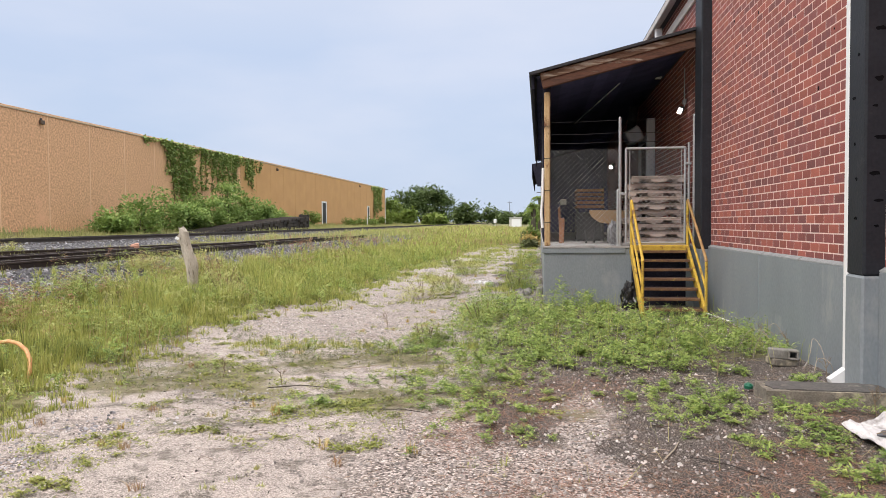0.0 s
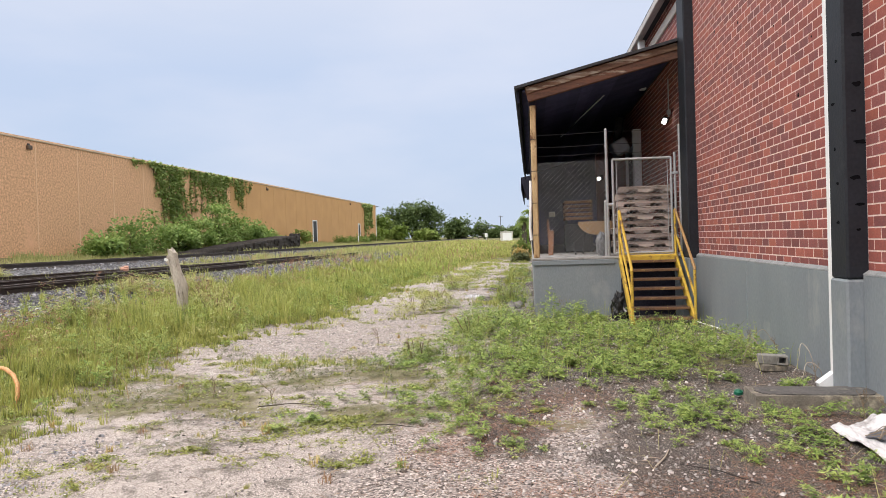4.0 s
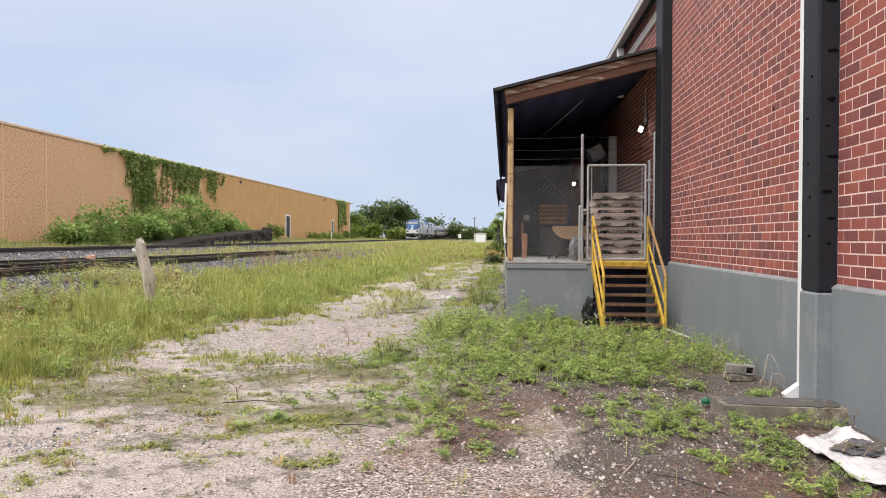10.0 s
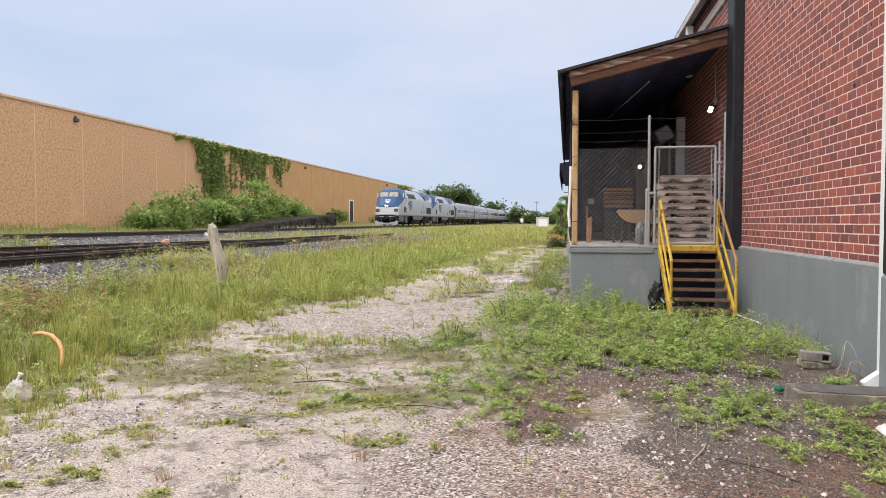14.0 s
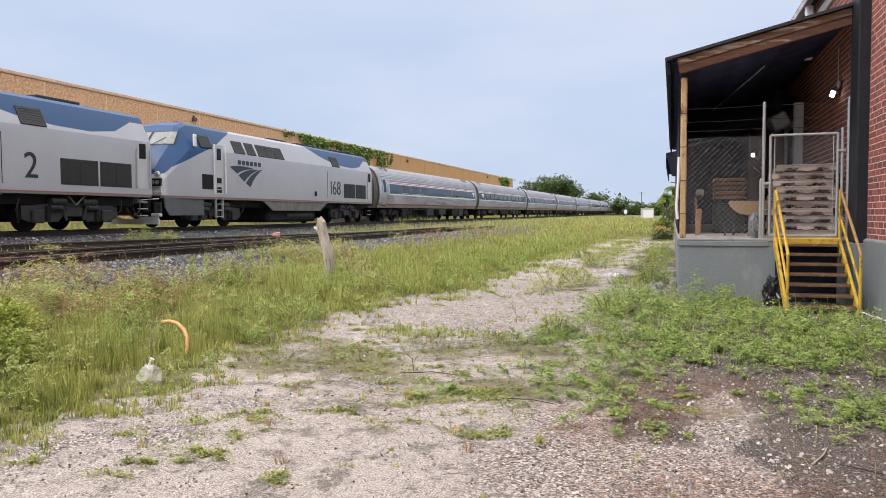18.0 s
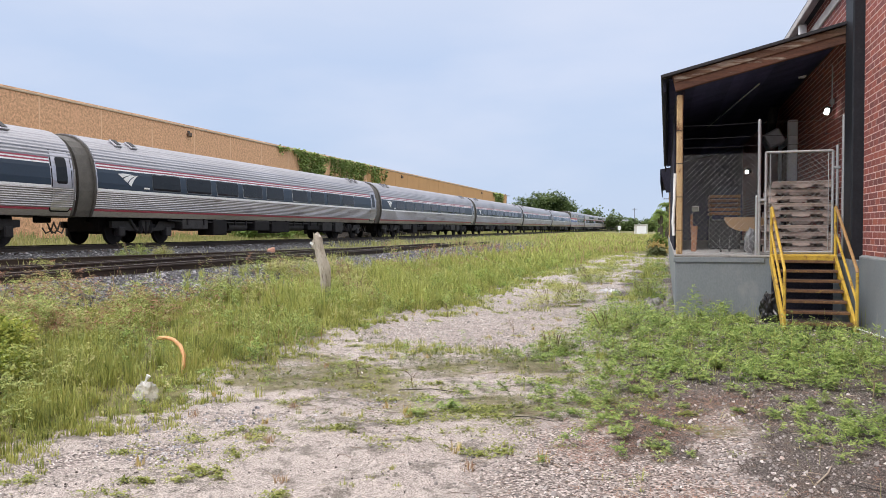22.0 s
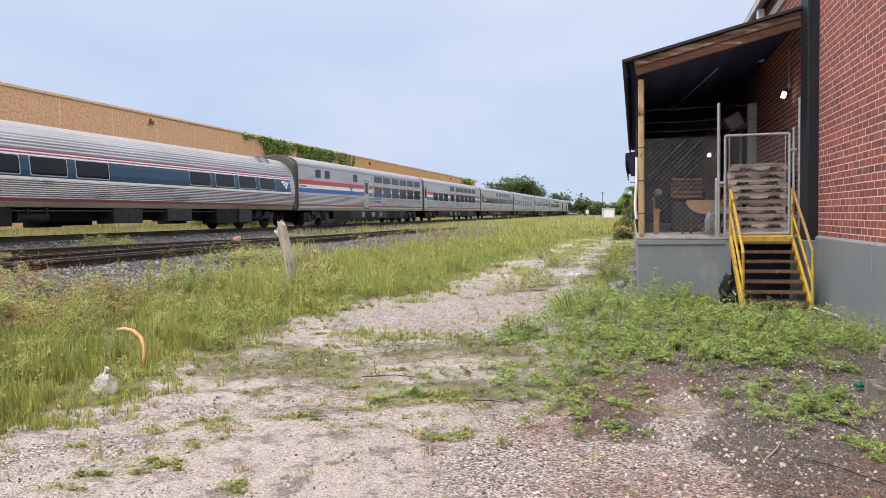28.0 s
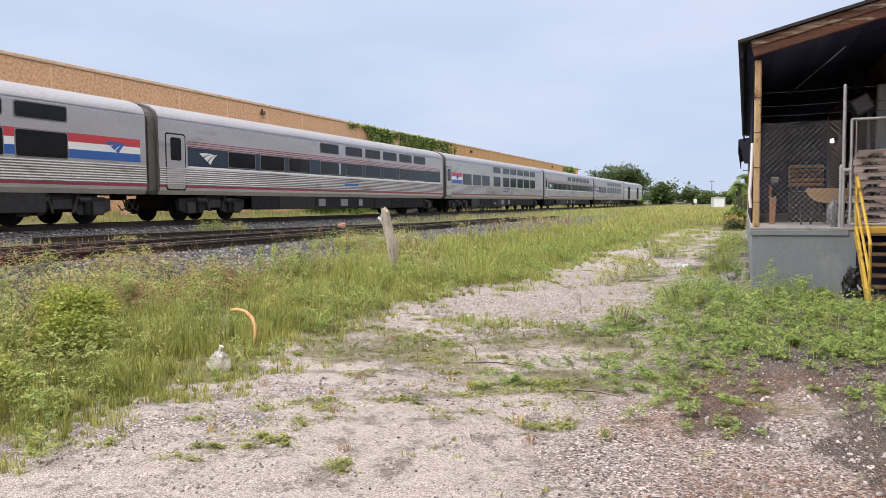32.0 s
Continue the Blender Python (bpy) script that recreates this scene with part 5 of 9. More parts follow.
# ---- small things by the wall ----
def lumpy(name, radius, squash, amount, freq, material, label, category, m, seed=0.0, sub=4):
    bm = bmesh.new()
    bmesh.ops.create_icosphere(bm, subdivisions=sub, radius=radius)
    for v in bm.verts:
        n = noise.noise(v.co * freq + Vector((seed, 0, 0))) + 0.5 * noise.noise(v.co * freq * 2.6 + Vector((0, seed, 0)))
        v.co = Vector((v.co.x * squash[0], v.co.y * squash[1], max(v.co.z * squash[2], -radius * squash[2] * 0.75))) * (1 + amount * n)
    me = bpy.data.meshes.new(name)
    bm.to_mesh(me)
    bm.free()
    me.materials.append(material)
    return tagged(part(name, me, None, None, "", m), label, category)


lumpy("trash_sack", 0.26, (0.62, 0.6, 1.15), 0.42, 13, BLACK_BAG, "black plastic rubbish sack slumped beside the stairs", "rubbish sack", pose(1.64, 13.7, 0.22), 3.0)
sp = thing("downspout", "white metal downspout with a flared foot on the near pier", "downspout")
part("pipe", Geo().box((2.91, 7.42, 4.53), (0.062, 0.088, 8.74), ch=0.012), WHITE_PAINT, sp)
bm_pts = [(2.879, 0.19), (2.941, 0.19), (2.941, 0.03), (2.755, 0.045), (2.74, 0.085)]
part("foot", Geo().prism(bm_pts, 0.10, "y", 7.37), WHITE_PAINT, sp)
for z in (3.62, 6.4):
    part("clip", Geo().box((2.91, 7.42, z), (0.066, 0.092, 0.03)), WHITE_PAINT, sp)

slab = thing("concrete_slab", "weathered mossy concrete slab with a dark worn top", "slab", pose(2.5, 6.87, 0.036, 0, 0, -2))
bm = bmesh.new()
bmesh.ops.create_cube(bm, size=1.0)
bmesh.ops.subdivide_edges(bm, edges=bm.edges, cuts=11, use_grid_fill=True)
for v in bm.verts:
    q = Vector((v.co.x * 1.06, v.co.y * 0.42, v.co.z * 0.17))
    v.co = q * (1 + 0.016 * noise.noise(q * 9)) + Vector((0.010 * noise.noise(q * 14), 0.012 * noise.noise(q * 11 + Vector((5, 0, 0))), 0.007 * noise.noise(q * 17)))
slab_mesh = bpy.data.meshes.new("slab_body")
bm.to_mesh(slab_mesh)
bm.free()
slab_mesh.materials.append(OLD_CONC)
part("slab_body", slab_mesh, None, slab, "mossy beige concrete body")
rng = random.Random(23)
rim = [(0.50 * math.copysign(abs(math.cos(a)) ** 0.35, math.cos(a)) * rng.uniform(0.93, 1.0), 0.185 * math.copysign(abs(math.sin(a)) ** 0.35, math.sin(a)) * rng.uniform(0.82, 1.0)) for a in np.linspace(0, 2 * math.pi, 40, endpoint=False)]
part("slab_top", Geo().prism(rim, 0.008, "z", 0.086), surf("dark damp slab top", (0.14, 0.132, 0.125), (0.06, 0.058, 0.056), 7, 0.7, 0.5, 60, (0.24, 0.22, 0.19), 8, 0.57), slab, "dark worn damp top")

blk = Geo()
blk.box((-0.05, 0, 0), (0.19, 0.15, 0.10), ch=0.008)
for z in (-0.041, 0.041):
    blk.box((0.10, 0, z), (0.11, 0.15, 0.018), ch=0.004)
for x in (0.055, 0.144):
    blk.box((x, 0, 0), (0.022, 0.148, 0.07), ch=0.004)
blk.box((0.10, 0.064, 0), (0.07, 0.016, 0.07))
solo("concrete_block", blk, CONCRETE, "pale concrete block with a square hole at the wall's foot", "block", pose(2.66, 8.5, 0.135, 0, 3, -8))
solo("broken_paver", Geo().box((0, 0, 0), (0.28, 0.2, 0.08), ch=0.012), OLD_CONC, "dark broken paver under the concrete block", "stone", pose(2.66, 8.53, 0.045, 2, 3, 10))
for k, (x, y, r, h) in enumerate(((2.62, 8.9, 0.16, 0.30), (2.75, 9.2, 0.2, 0.36), (2.7, 9.5, 0.14, 0.24), (2.85, 8.1, 0.10, 0.34), (2.8, 7.75, 0.12, 0.2), (2.6, 9.35, 0.22, 0.26))):
    pts = [(x - r + 2 * r * q / 9, y + 0.05 * math.sin(q + k), 0.02 + h * math.sin(math.pi * q / 9.0 * 0.92)) for q in range(10)]
    solo("dry_vine", Geo().tube(pts, 0.0032, 5), TWIG_PALE, "pale dry vine arching at the wall's foot", "dead plant", group="dry vines")
solo("white_pipe", Geo().rod((0, 0, 0), (-0.12, 0.8, 0.03), 0.012, 8), WHITE_PAINT, "thin white pipe lying on the ground", "pipe", pose(2.9, 11.75, 0.06, 0, 0, 4), smooth=True)
cap = Geo().rod((0, 0, 0), (0, 0, 0.03), 0.042, 14)
cap.rod((0, 0, 0.03), (0, 0, 0.045), 0.032, 14, 0.02)
solo("green_cap", cap, GREEN_PLASTIC, "small round green plastic cap", "cap", pose(1.95, 7.2, 0.03, 12, 0, 0))


def build_sheet():
    n = 26
    xs = np.linspace(-0.5, 0.5, n)
    v, f = [], []
    for j in range(n):
        for i in range(n):
            s, t = xs[i], xs[j]
            taper = 1 - 0.35 * (t + 0.5)
            x, y = s * 0.80 * taper + 0.28 * (t + 0.5) ** 2, t * 1.3
            z = 0.05 + 0.05 * noise.noise((s * 4, t * 4, 1.0)) + 0.06 * math.exp(-((s - 0.33) / 0.12) ** 2) * (0.5 + t) + 0.02 * noise.noise((s * 14, t * 14, 3.0))
            v.append((x, y, z))
    for j in range(n - 1):
        for i in range(n - 1):
            a = j * n + i
            f.append((a, a + 1, a + n + 1, a + n))
    g = Geo().add(v, f)
    me = mesh_of("white_sheet", g, PAPER)
    ob = tagged(part("white_sheet", me, None, None, "", pose(2.55, 5.32, 0.0, 0, 0, 26)), "crumpled white plastic sheet on the ground by the wall", "sheet")
    md = ob.modifiers.new("thick", "SOLIDIFY")
    md.thickness = 0.006
    lumpy("grey_rag", 0.085, (1.25, 1.0, 0.5), 1.0, 15, CLOTH, "crumpled grey rag on the white sheet", "rag", pose(2.58, 5.55, 0.09), 8.0, 4)


build_sheet()
rng = random.Random(19)
for k in range(9):
    a, l = rng.uniform(-0.9, 1.3), rng.uniform(0.18, 0.42)
    x, y = 2.58 + rng.uniform(-0.06, 0.08), 5.56 + rng.uniform(-0.16, 0.14)
    c, d = math.cos(a) * l / 2, math.sin(a) * l / 2
    pts = [(x - c, y - d, 0.07 + rng.uniform(0, 0.03)), (x - 0.3 * c, y - 0.2 * d + 0.02, 0.10 + rng.uniform(0, 0.05)), (x + 0.4 * c, y + 0.4 * d - 0.02, 0.11 + rng.uniform(0, 0.05)), (x + c, y + d, 0.08 + rng.uniform(0, 0.1))]
    solo("dry_branch", Geo().tube(pts, [0.0035, 0.003, 0.0024, 0.0012], 5), TWIG, "dry bare branch lying on the white sheet", "twig", group="branches on the sheet")


def build_bag():
    lumpy("plastic_bag", 0.105, (0.95, 0.9, 1.05), 0.34, 13, FILM, "clear knotted plastic bag lying in the grass", "plastic bag", pose(-4.72, 5.68, 0.09), 5.0, 4)
    knot = Geo().rod((0, 0, -0.02), (0.015, 0, 0.035), 0.022, 7, 0.01).rod((0.015, 0, 0.035), (0.035, 0.01, 0.075), 0.01, 7, 0.024)
    solo("bag_knot", knot, WHITE_PAINT, "white knotted neck of the plastic bag", "plastic bag", pose(-4.73, 5.68, 0.185))


build_bag()
hz = [(-5.54, 6.9, 0.40), (-5.43, 6.9, 0.415), (-5.29, 6.85, 0.40), (-5.17, 6.8, 0.345), (-5.09, 6.75, 0.26), (-5.06, 6.7, 0.15), (-5.09, 6.65, 0.0)]
solo("orange_hose", Geo().tube(hz, 0.021, 10), ORANGE, "faded orange corrugated hose arching out of the grass", "hose", smooth=True)


def build_wood_post():
    p = thing("wooden_post", "split grey weathered wooden post leaning in the grass", "post", pose(-6.52, 13.2, 0.28, 2, -7, 0))
    g = Geo()
    prof = [(0.10 * math.cos(a) * (1 + 0.15 * math.sin(3 * a)), 0.085 * math.sin(a) * (1 + 0.12 * math.cos(2 * a))) for a in np.linspace(0, 2 * math.pi, 14, endpoint=False)]
    vs, fs = [], []
    n = len(prof)
    hs = [-0.3, 0.0, 0.15, 0.3, 0.42, 0.55, 0.68, 0.8, 0.92, 1.02, 1.12, 1.2, 1.26]
    for j, h in enumerate(hs):
        k = 1.08 - 0.22 * h / 1.26
        for i, (x, y) in enumerate(prof):
            b = 1 + 0.28 * noise.noise((x * 9, y * 9, h * 3.2)) + 0.30 * math.exp(-((h - 0.62) / 0.09) ** 2) * (x > 0.02) + 0.22 * math.exp(-((h - 0.95) / 0.07) ** 2) * (x < -0.02)
            vs.append((x * k * b + 0.02 * math.sin(4 * h), y * k * b, h + (0.14 * noise.noise((x * 20, y * 20, 2)) - 0.12 * (x > 0.03) if j == len(hs) - 1 else 0)))
    for j in range(len(hs) - 1):
        fs += [(j * n + i, j * n + (i + 1) % n, (j + 1) * n + (i + 1) % n, (j + 1) * n + i) for i in range(n)]
    fs.append(tuple(range((len(hs) - 1) * n, len(hs) * n)))
    part("stump", g.add(vs, fs), GREY_WOOD, p, smooth=True)
    part("splinter", Geo().prism([(-0.17, 1.05), (-0.09, 0.95), (-0.07, 1.2), (-0.13, 1.16)], 0.03, "y", -0.03), GREY_WOOD, p)
    part("white_tag", Geo().box((-0.12, -0.09, 1.1), (0.07, 0.01, 0.05), Matrix.Rotation(0.6, 3, "Y")), WHITE_PAINT, p)


build_wood_post()


def build_timber_pile():
    t = thing("timber_ramp", "dark wedge of old stacked railway timbers beyond the tracks", "timber stack", pose(-26.2, 0, 0))
    rng = random.Random(8)
    ya, yb, zg = 53.0, 77.0, 0.85
    n = 26
    for k in range(n):
        y = ya + (yb - ya) * (k + 0.5) / n
        top = 0.15 + 1.45 * ((k + 0.5) / n) ** 0.8
        rows = max(1, int(top / 0.24))
        for r in range(rows):
            part("timber", Geo().box((rng.uniform(-.12, .12), y, zg + top * (r + 0.5) / rows), (2.6, (yb - ya) / n * 0.93, top / rows * 0.95), Matrix.Rotation(rng.uniform(-.05, .05), 3, "Z"), ch=0.03), TIMBER, t)
    for k in range(6):
        part("upright", Geo().box((1.2 + rng.uniform(-.1, .1), yb + 0.2 - 0.45 * k, zg + 0.85), (0.25, 0.28, 1.8 + rng.uniform(-.1, .2)), ch=0.03), TIMBER, t)
    solo("concrete_apron", Geo().box((0, 0, 0), (3.0, 9.0, 0.2), ch=0.04), CONCRETE, "pale concrete apron beside the timber wedge", "slab", pose(-25.5, 48.5, 0.86))


build_timber_pile()


def twig(pts, r, k):
    g = Geo().tube([(x, y, float(height(x, y)) + z) for x, y, z in pts], [r, r * 0.85, r * 0.5][:len(pts)], 6)
    solo("fallen_twig", g, (BARK, TWIG_PALE, TIMBER)[k % 3], ("dark fallen twig on the sand", "pale dry twig on the soil", "blackened stick on the gravel")[k % 3], "twig", group="fallen twigs")


for k, (x, y, l, a, r) in enumerate(((-2.35, 6.9, 0.6, 0.1, 0.006), (0.9, 5.2, 0.5, 1.2, 0.006), (-1.2, 6.1, 0.5, -0.1, 0.005), (1.5, 6.0, 0.5, 2.0, 0.006), (-1.9, 7.9, 0.5, 0.4, 0.005), (1.2, 4.9, 0.6, 2.4, 0.005), (2.0, 5.7, 0.5, 2.6, 0.005))):
    c, d = math.cos(a) * l / 2, math.sin(a) * l / 2
    twig([(x - c, y - d, r), (x + 0.03, y + 0.02, r + 0.015), (x + c, y + d, r)], r, k)


# ---- the train ----
def at_height(prof, z):
    for (x0, z0), (x1, z1) in zip(prof, prof[1:]):
        if z0 <= z <= z1:
            return x0 + (x1 - x0) * (z - z0) / max(1e-6, z1 - z0)
    return prof[-1][0]


def strip(prof, z0, z1, out=0.0, ribs=0, depth=0.012):
    """The piece of a side profile between two heights, as points going up; ribs fold it into flutes."""
    zs = sorted({z0, z1, *[z for _, z in prof if z0 < z < z1]})
    if ribs:
        k = ribs * 2
        zs = [z0 + (z1 - z0) * i / k for i in range(k + 1)]
        return [(at_height(prof, z) + out + (depth if i % 2 else 0), z) for i, z in enumerate(zs)]
    return [(at_height(prof, z) + out, z) for z in zs]


def band(g, prof, z0, z1, y0, y1, out=0.0, ribs=0, depth=0.012, thick=0.03, sides=(1, -1), slot=0):
    p = strip(prof, z0, z1, out, ribs, depth)
    for s in sides:
        loop = [(s * x, z) for x, z in p] + [(s * (x - thick), z) for x, z in reversed(p)]
        g.sweep(loop, [y0, y1], slot=slot)
    return g


def pair(name, args, material, car, label=""):
    """The same band on both sides of a car, a part each."""
    for s in (1, -1):
        part(name, band(Geo(), *args, sides=(s,)), material, car, label)


def pane_geo(prof, y0, y1, z0, z1, out, side, r=0.07, grow=0.0):
    """A rounded panel that follows the side's curve, row by row."""
    y0, y1, z0, z1 = y0 - grow, y1 + grow, z0 - grow, z1 + grow
    turns = [(r * (1 - math.cos(radians(30 * k))), r * (1 - math.sin(radians(30 * k)))) for k in range(4)]
    levels = [(z0 + dz, dy) for dz, dy in turns]
    m = max(1, int((z1 - z0 - 2 * r) / 0.2))
    levels += [(z0 + r + (z1 - z0 - 2 * r) * k / m, 0.0) for k in range(1, m)]
    levels += [(z1 - dz, dy) for dz, dy in reversed(turns)]
    g = Geo()
    n = len(levels)
    vs = []
    for d in (out, -0.02):
        for z, dy in levels:
            x = side * (at_height(prof, z) + d)
            vs += [(x, y0 + dy, z), (x, y1 - dy, z)]
    o = 2 * n
    fs = []
    for k in range(n - 1):
        a, b = 2 * k, 2 * k + 2
        fs += [(a, a + 1, b + 1, b), (o + a, o + b, o + b + 1, o + a + 1), (a, b, o + b, o + a), (a + 1, o + a + 1, o + b + 1, b + 1)]
    fs += [(0, o, o + 1, 1), (2 * n - 2, 2 * n - 1, o + 2 * n - 1, o + 2 * n - 2)]
    return g.add(vs, fs)


CAFE_RIM = surf("bright metal window rim", (0.66, 0.68, 0.71), (0.42, 0.44, 0.47), 3, 0.35, 0.0, 20, metal=0.3)
WINDOW_RIM = surf("worn pale window rim", (0.10, 0.12, 0.15), (0.06, 0.07, 0.09), 3, 0.4, 0.0, 20, (0.60, 0.62, 0.64), 0.6, 0.52)


def windows(car, prof, spans, z0, z1, frame_mat, both=True):
    for y0, y1 in spans:
        for s in (1, -1) if both else (1,):
            w = part("window", pane_geo(prof, y0, y1, z0, z1, 0.014, s, grow=0.035), frame_mat, car)
            part("pane", pane_geo(prof, y0, y1, z0, z1, 0.022, s), DARK_GLASS, w)


def wheel_mesh():
    g = Geo()
    g.rod((-0.065, 0, 0), (0.065, 0, 0), 0.455, 24)
    g.rod((0.065, 0, 0), (0.075, 0, 0), 0.36, 20, 0.34)
    g.rod((0.075, 0, 0), (0.13, 0, 0), 0.13, 14, 0.11)
    return mesh_of("wheel", g, UNDER, True)


WHEEL = wheel_mesh()


def truck(car, y, base=2.6, axles=2, width=2.15, cast=False):
    t = part("truck_frame", Geo().box((0, 0, 0.66), (width, base * 0.55, 0.22), ch=0.05), UNDER, car, at=pose(0, y, 0))
    for s in (1, -1):
        g = Geo()
        h = base / 2 + 0.45
        x = s * width / 2
        g.prism([(-h, 0.62), (-h, 0.84), (-base * 0.3, 0.86), (-base * 0.22, 0.62), (base * 0.22, 0.62), (base * 0.3, 0.86), (h, 0.84), (h, 0.62), (base * 0.3, 0.5), (-base * 0.3, 0.5)], 0.14, "x", x - 0.07)
        part("side_frame", g, UNDER_GREY, t)
        part("shock_absorber", Geo().rod((x + s * 0.1, -0.5, 0.5), (x + s * 0.1, -0.9, 0.95), 0.05, 8), UNDER_GREY, t)
        for k in (-1, 1):
            part("axle_box", Geo().box((x + s * 0.02, k * base / 2, 0.47), (0.26, 0.34, 0.36), ch=0.04), UNDER_GREY, t)
        sp = Geo()
        for k in (-0.28, 0.0, 0.28):
            sp.rod((x + s * 0.05, k, 0.42), (x + s * 0.05, k, 0.86), 0.09, 10)
        part("spring", sp, UNDER, t)
        part("brake_bracket", Geo().prism([(-0.35, 0.9), (0.0, 0.35), (0.28, 0.9)], 0.05, "x", x + s * 0.06), UNDER_GREY, t)
    if cast:
        for s in (1, -1):
            h = base / 2 + 0.55
            part("truck_casting", Geo().prism([(-h, 0.42), (-h, 0.80), (-0.5, 0.92), (0.5, 0.92), (h, 0.80), (h, 0.42), (base / 2 + 0.2, 0.30), (0.62, 0.30), (0.4, 0.5), (-0.4, 0.5), (-0.62, 0.30), (-base / 2 - 0.2, 0.30)], 0.16, "x", s * 1.2 - 0.08), UNDER_GREY, t)
            for k in (-1, 1):
                part("journal_box", Geo().box((s * 1.31, k * base / 2, 0.48), (0.16, 0.44, 0.42), ch=0.05), UNDER_GREY, t)
                part("brake_cylinder", Geo().rod((s * 1.33, k * 0.55, 0.76), (s * 1.33, k * 1.0, 0.76), 0.1, 10), UNDER_GREY, t, smooth=True)
                part("damper", Geo().rod((s * 1.36, k * 0.35, 0.36), (s * 1.36, k * 0.55, 0.92), 0.045, 8), UNDER_GREY, t)
                part("coil_spring", Geo().rod((s * 1.3, k * (base / 2 - 0.42), 0.34), (s * 1.3, k * (base / 2 - 0.42), 0.80), 0.085, 10), UNDER, t, smooth=True)
            part("journal_cover", Geo().box((s * 1.3, 0, 0.62), (0.1, 0.7, 0.3), ch=0.04), UNDER_GREY, t)
    part("bolster", Geo().box((0, 0, 0.72), (1.35, base + 1.3, 0.5), ch=0.05), UNDER, t)
    for k in range(axles):
        yy = -base / 2 + base * k / max(1, axles - 1)
        for s in (1, -1):
            part("wheel", WHEEL, None, t, at=pose(s * 0.77, yy, 0.46, 0, 0, 0 if s > 0 else 180))
        part("axle", Geo().rod((-0.75, yy, 0.46), (0.75, yy, 0.46), 0.08, 8), UNDER, t)


def coupler_end(car, y, s):
    part("coupler", Geo().box((0, y + s * 0.15, 0.88), (0.25, 0.5, 0.22), ch=0.04), UNDER, car)
    h = Geo()
    for x in (0.35, 0.62):
        h.tube([(x, y - s * 0.05, 0.8), (x + 0.02, y + s * 0.1, 0.5), (x, y + s * 0.3, 0.42), (x - 0.02, y + s * 0.42, 0.6)], 0.025, 6)
    part("hose", h, RUBBER, car)


def underboxes(car, seed, y0, y1, deep=0.6):
    rng = random.Random(seed)
    part("centre_sill", Geo().box((0, (y0 + y1) / 2, 0.74), (1.5, y1 - y0, 0.46), ch=0.03), UNDER, car)
    part("draft_sill", Geo().box((0, (y0 + y1) / 2, 0.90), (0.7, y1 - y0 + 8.0, 0.16)), UNDER, car)
    for s in (1, -1):
        y = y0
        while y < y1 - 0.6:
            l = rng.uniform(0.7, 1.9)
            h = rng.uniform(0.6 * deep, 1.15 * deep)
            if rng.random() < 0.78:
                if rng.random() < 0.25:
                    part("air_tank", Geo().rod((s * 1.05, y, 0.68), (s * 1.05, y + l, 0.68), 0.2, 14), UNDER_GREY, car, smooth=True)
                else:
                    part("equipment_box", Geo().box((s * (1.02 + rng.uniform(-.1, .12)), y + l / 2, 0.96 - h / 2), (0.8, l - 0.08, h), ch=0.03), UNDER_GREY if rng.random() < 0.6 else UNDER, car)
                for q in (0.2, 0.8):
                    part("hanger", Geo().box((s * 1.36, y + q * l, 0.86), (0.05, 0.07, 0.26)), UNDER, car)
            y += l + rng.uniform(0.02, 0.35)
        part("air_pipe", Geo().tube([(s * 1.30, y0 - 0.8, 0.92), (s * 1.32, y0 + 0.3, 0.86), (s * 1.32, y1 - 0.3, 0.86), (s * 1.30, y1 + 0.8, 0.92)], 0.03, 6), UNDER_GREY, car)


AMF = [(1.38, 0.98), (1.47, 1.18), (1.55, 1.5), (1.60, 1.85), (1.60, 2.15), (1.565, 2.5), (1.50, 2.8), (1.40, 3.1), (1.24, 3.36), (1.0, 3.58), (0.7, 3.74), (0.36, 3.83), (0.0, 3.86)]
CAR = 25.7


def end_cap(car, prof, y, mat, thick=0.05):
    loop = [(x, z) for x, z in prof] + [(-x, z) for x, z in reversed(prof[:-1])]
    part("end_wall", Geo().sweep([(x * 0.985, 0.99 * (z - 1) + 1) for x, z in loop], [y, y + thick]), mat, car)


def diaphragm(car, prof, y, s, deep=0.16):
    """The dark gangway bellows at a car's end."""
    for k in range(3):
        g = Geo()
        loop = [(0.62, 0.95), (0.68, 1.2), (0.68, 3.0), (0.5, 3.25), (-0.5, 3.25), (-0.68, 3.0), (-0.68, 1.2), (-0.62, 0.95)]
        g.sweep(loop, [y + s * 0.10 * k, y + s * (0.10 * k + 0.07)])
        part("diaphragm_fold", g, RUBBER, car)
    g = Geo()
    inner = [(x * 0.93, 1 + (z - 1) * 0.97) for x, z in prof]
    loop = inner + [(-x, z) for x, z in reversed(inner[:-1])]
    g.sweep(loop, [y, y + s * deep])
    part("end_fairing", g, RUBBER, car, "dark gangway fairing")


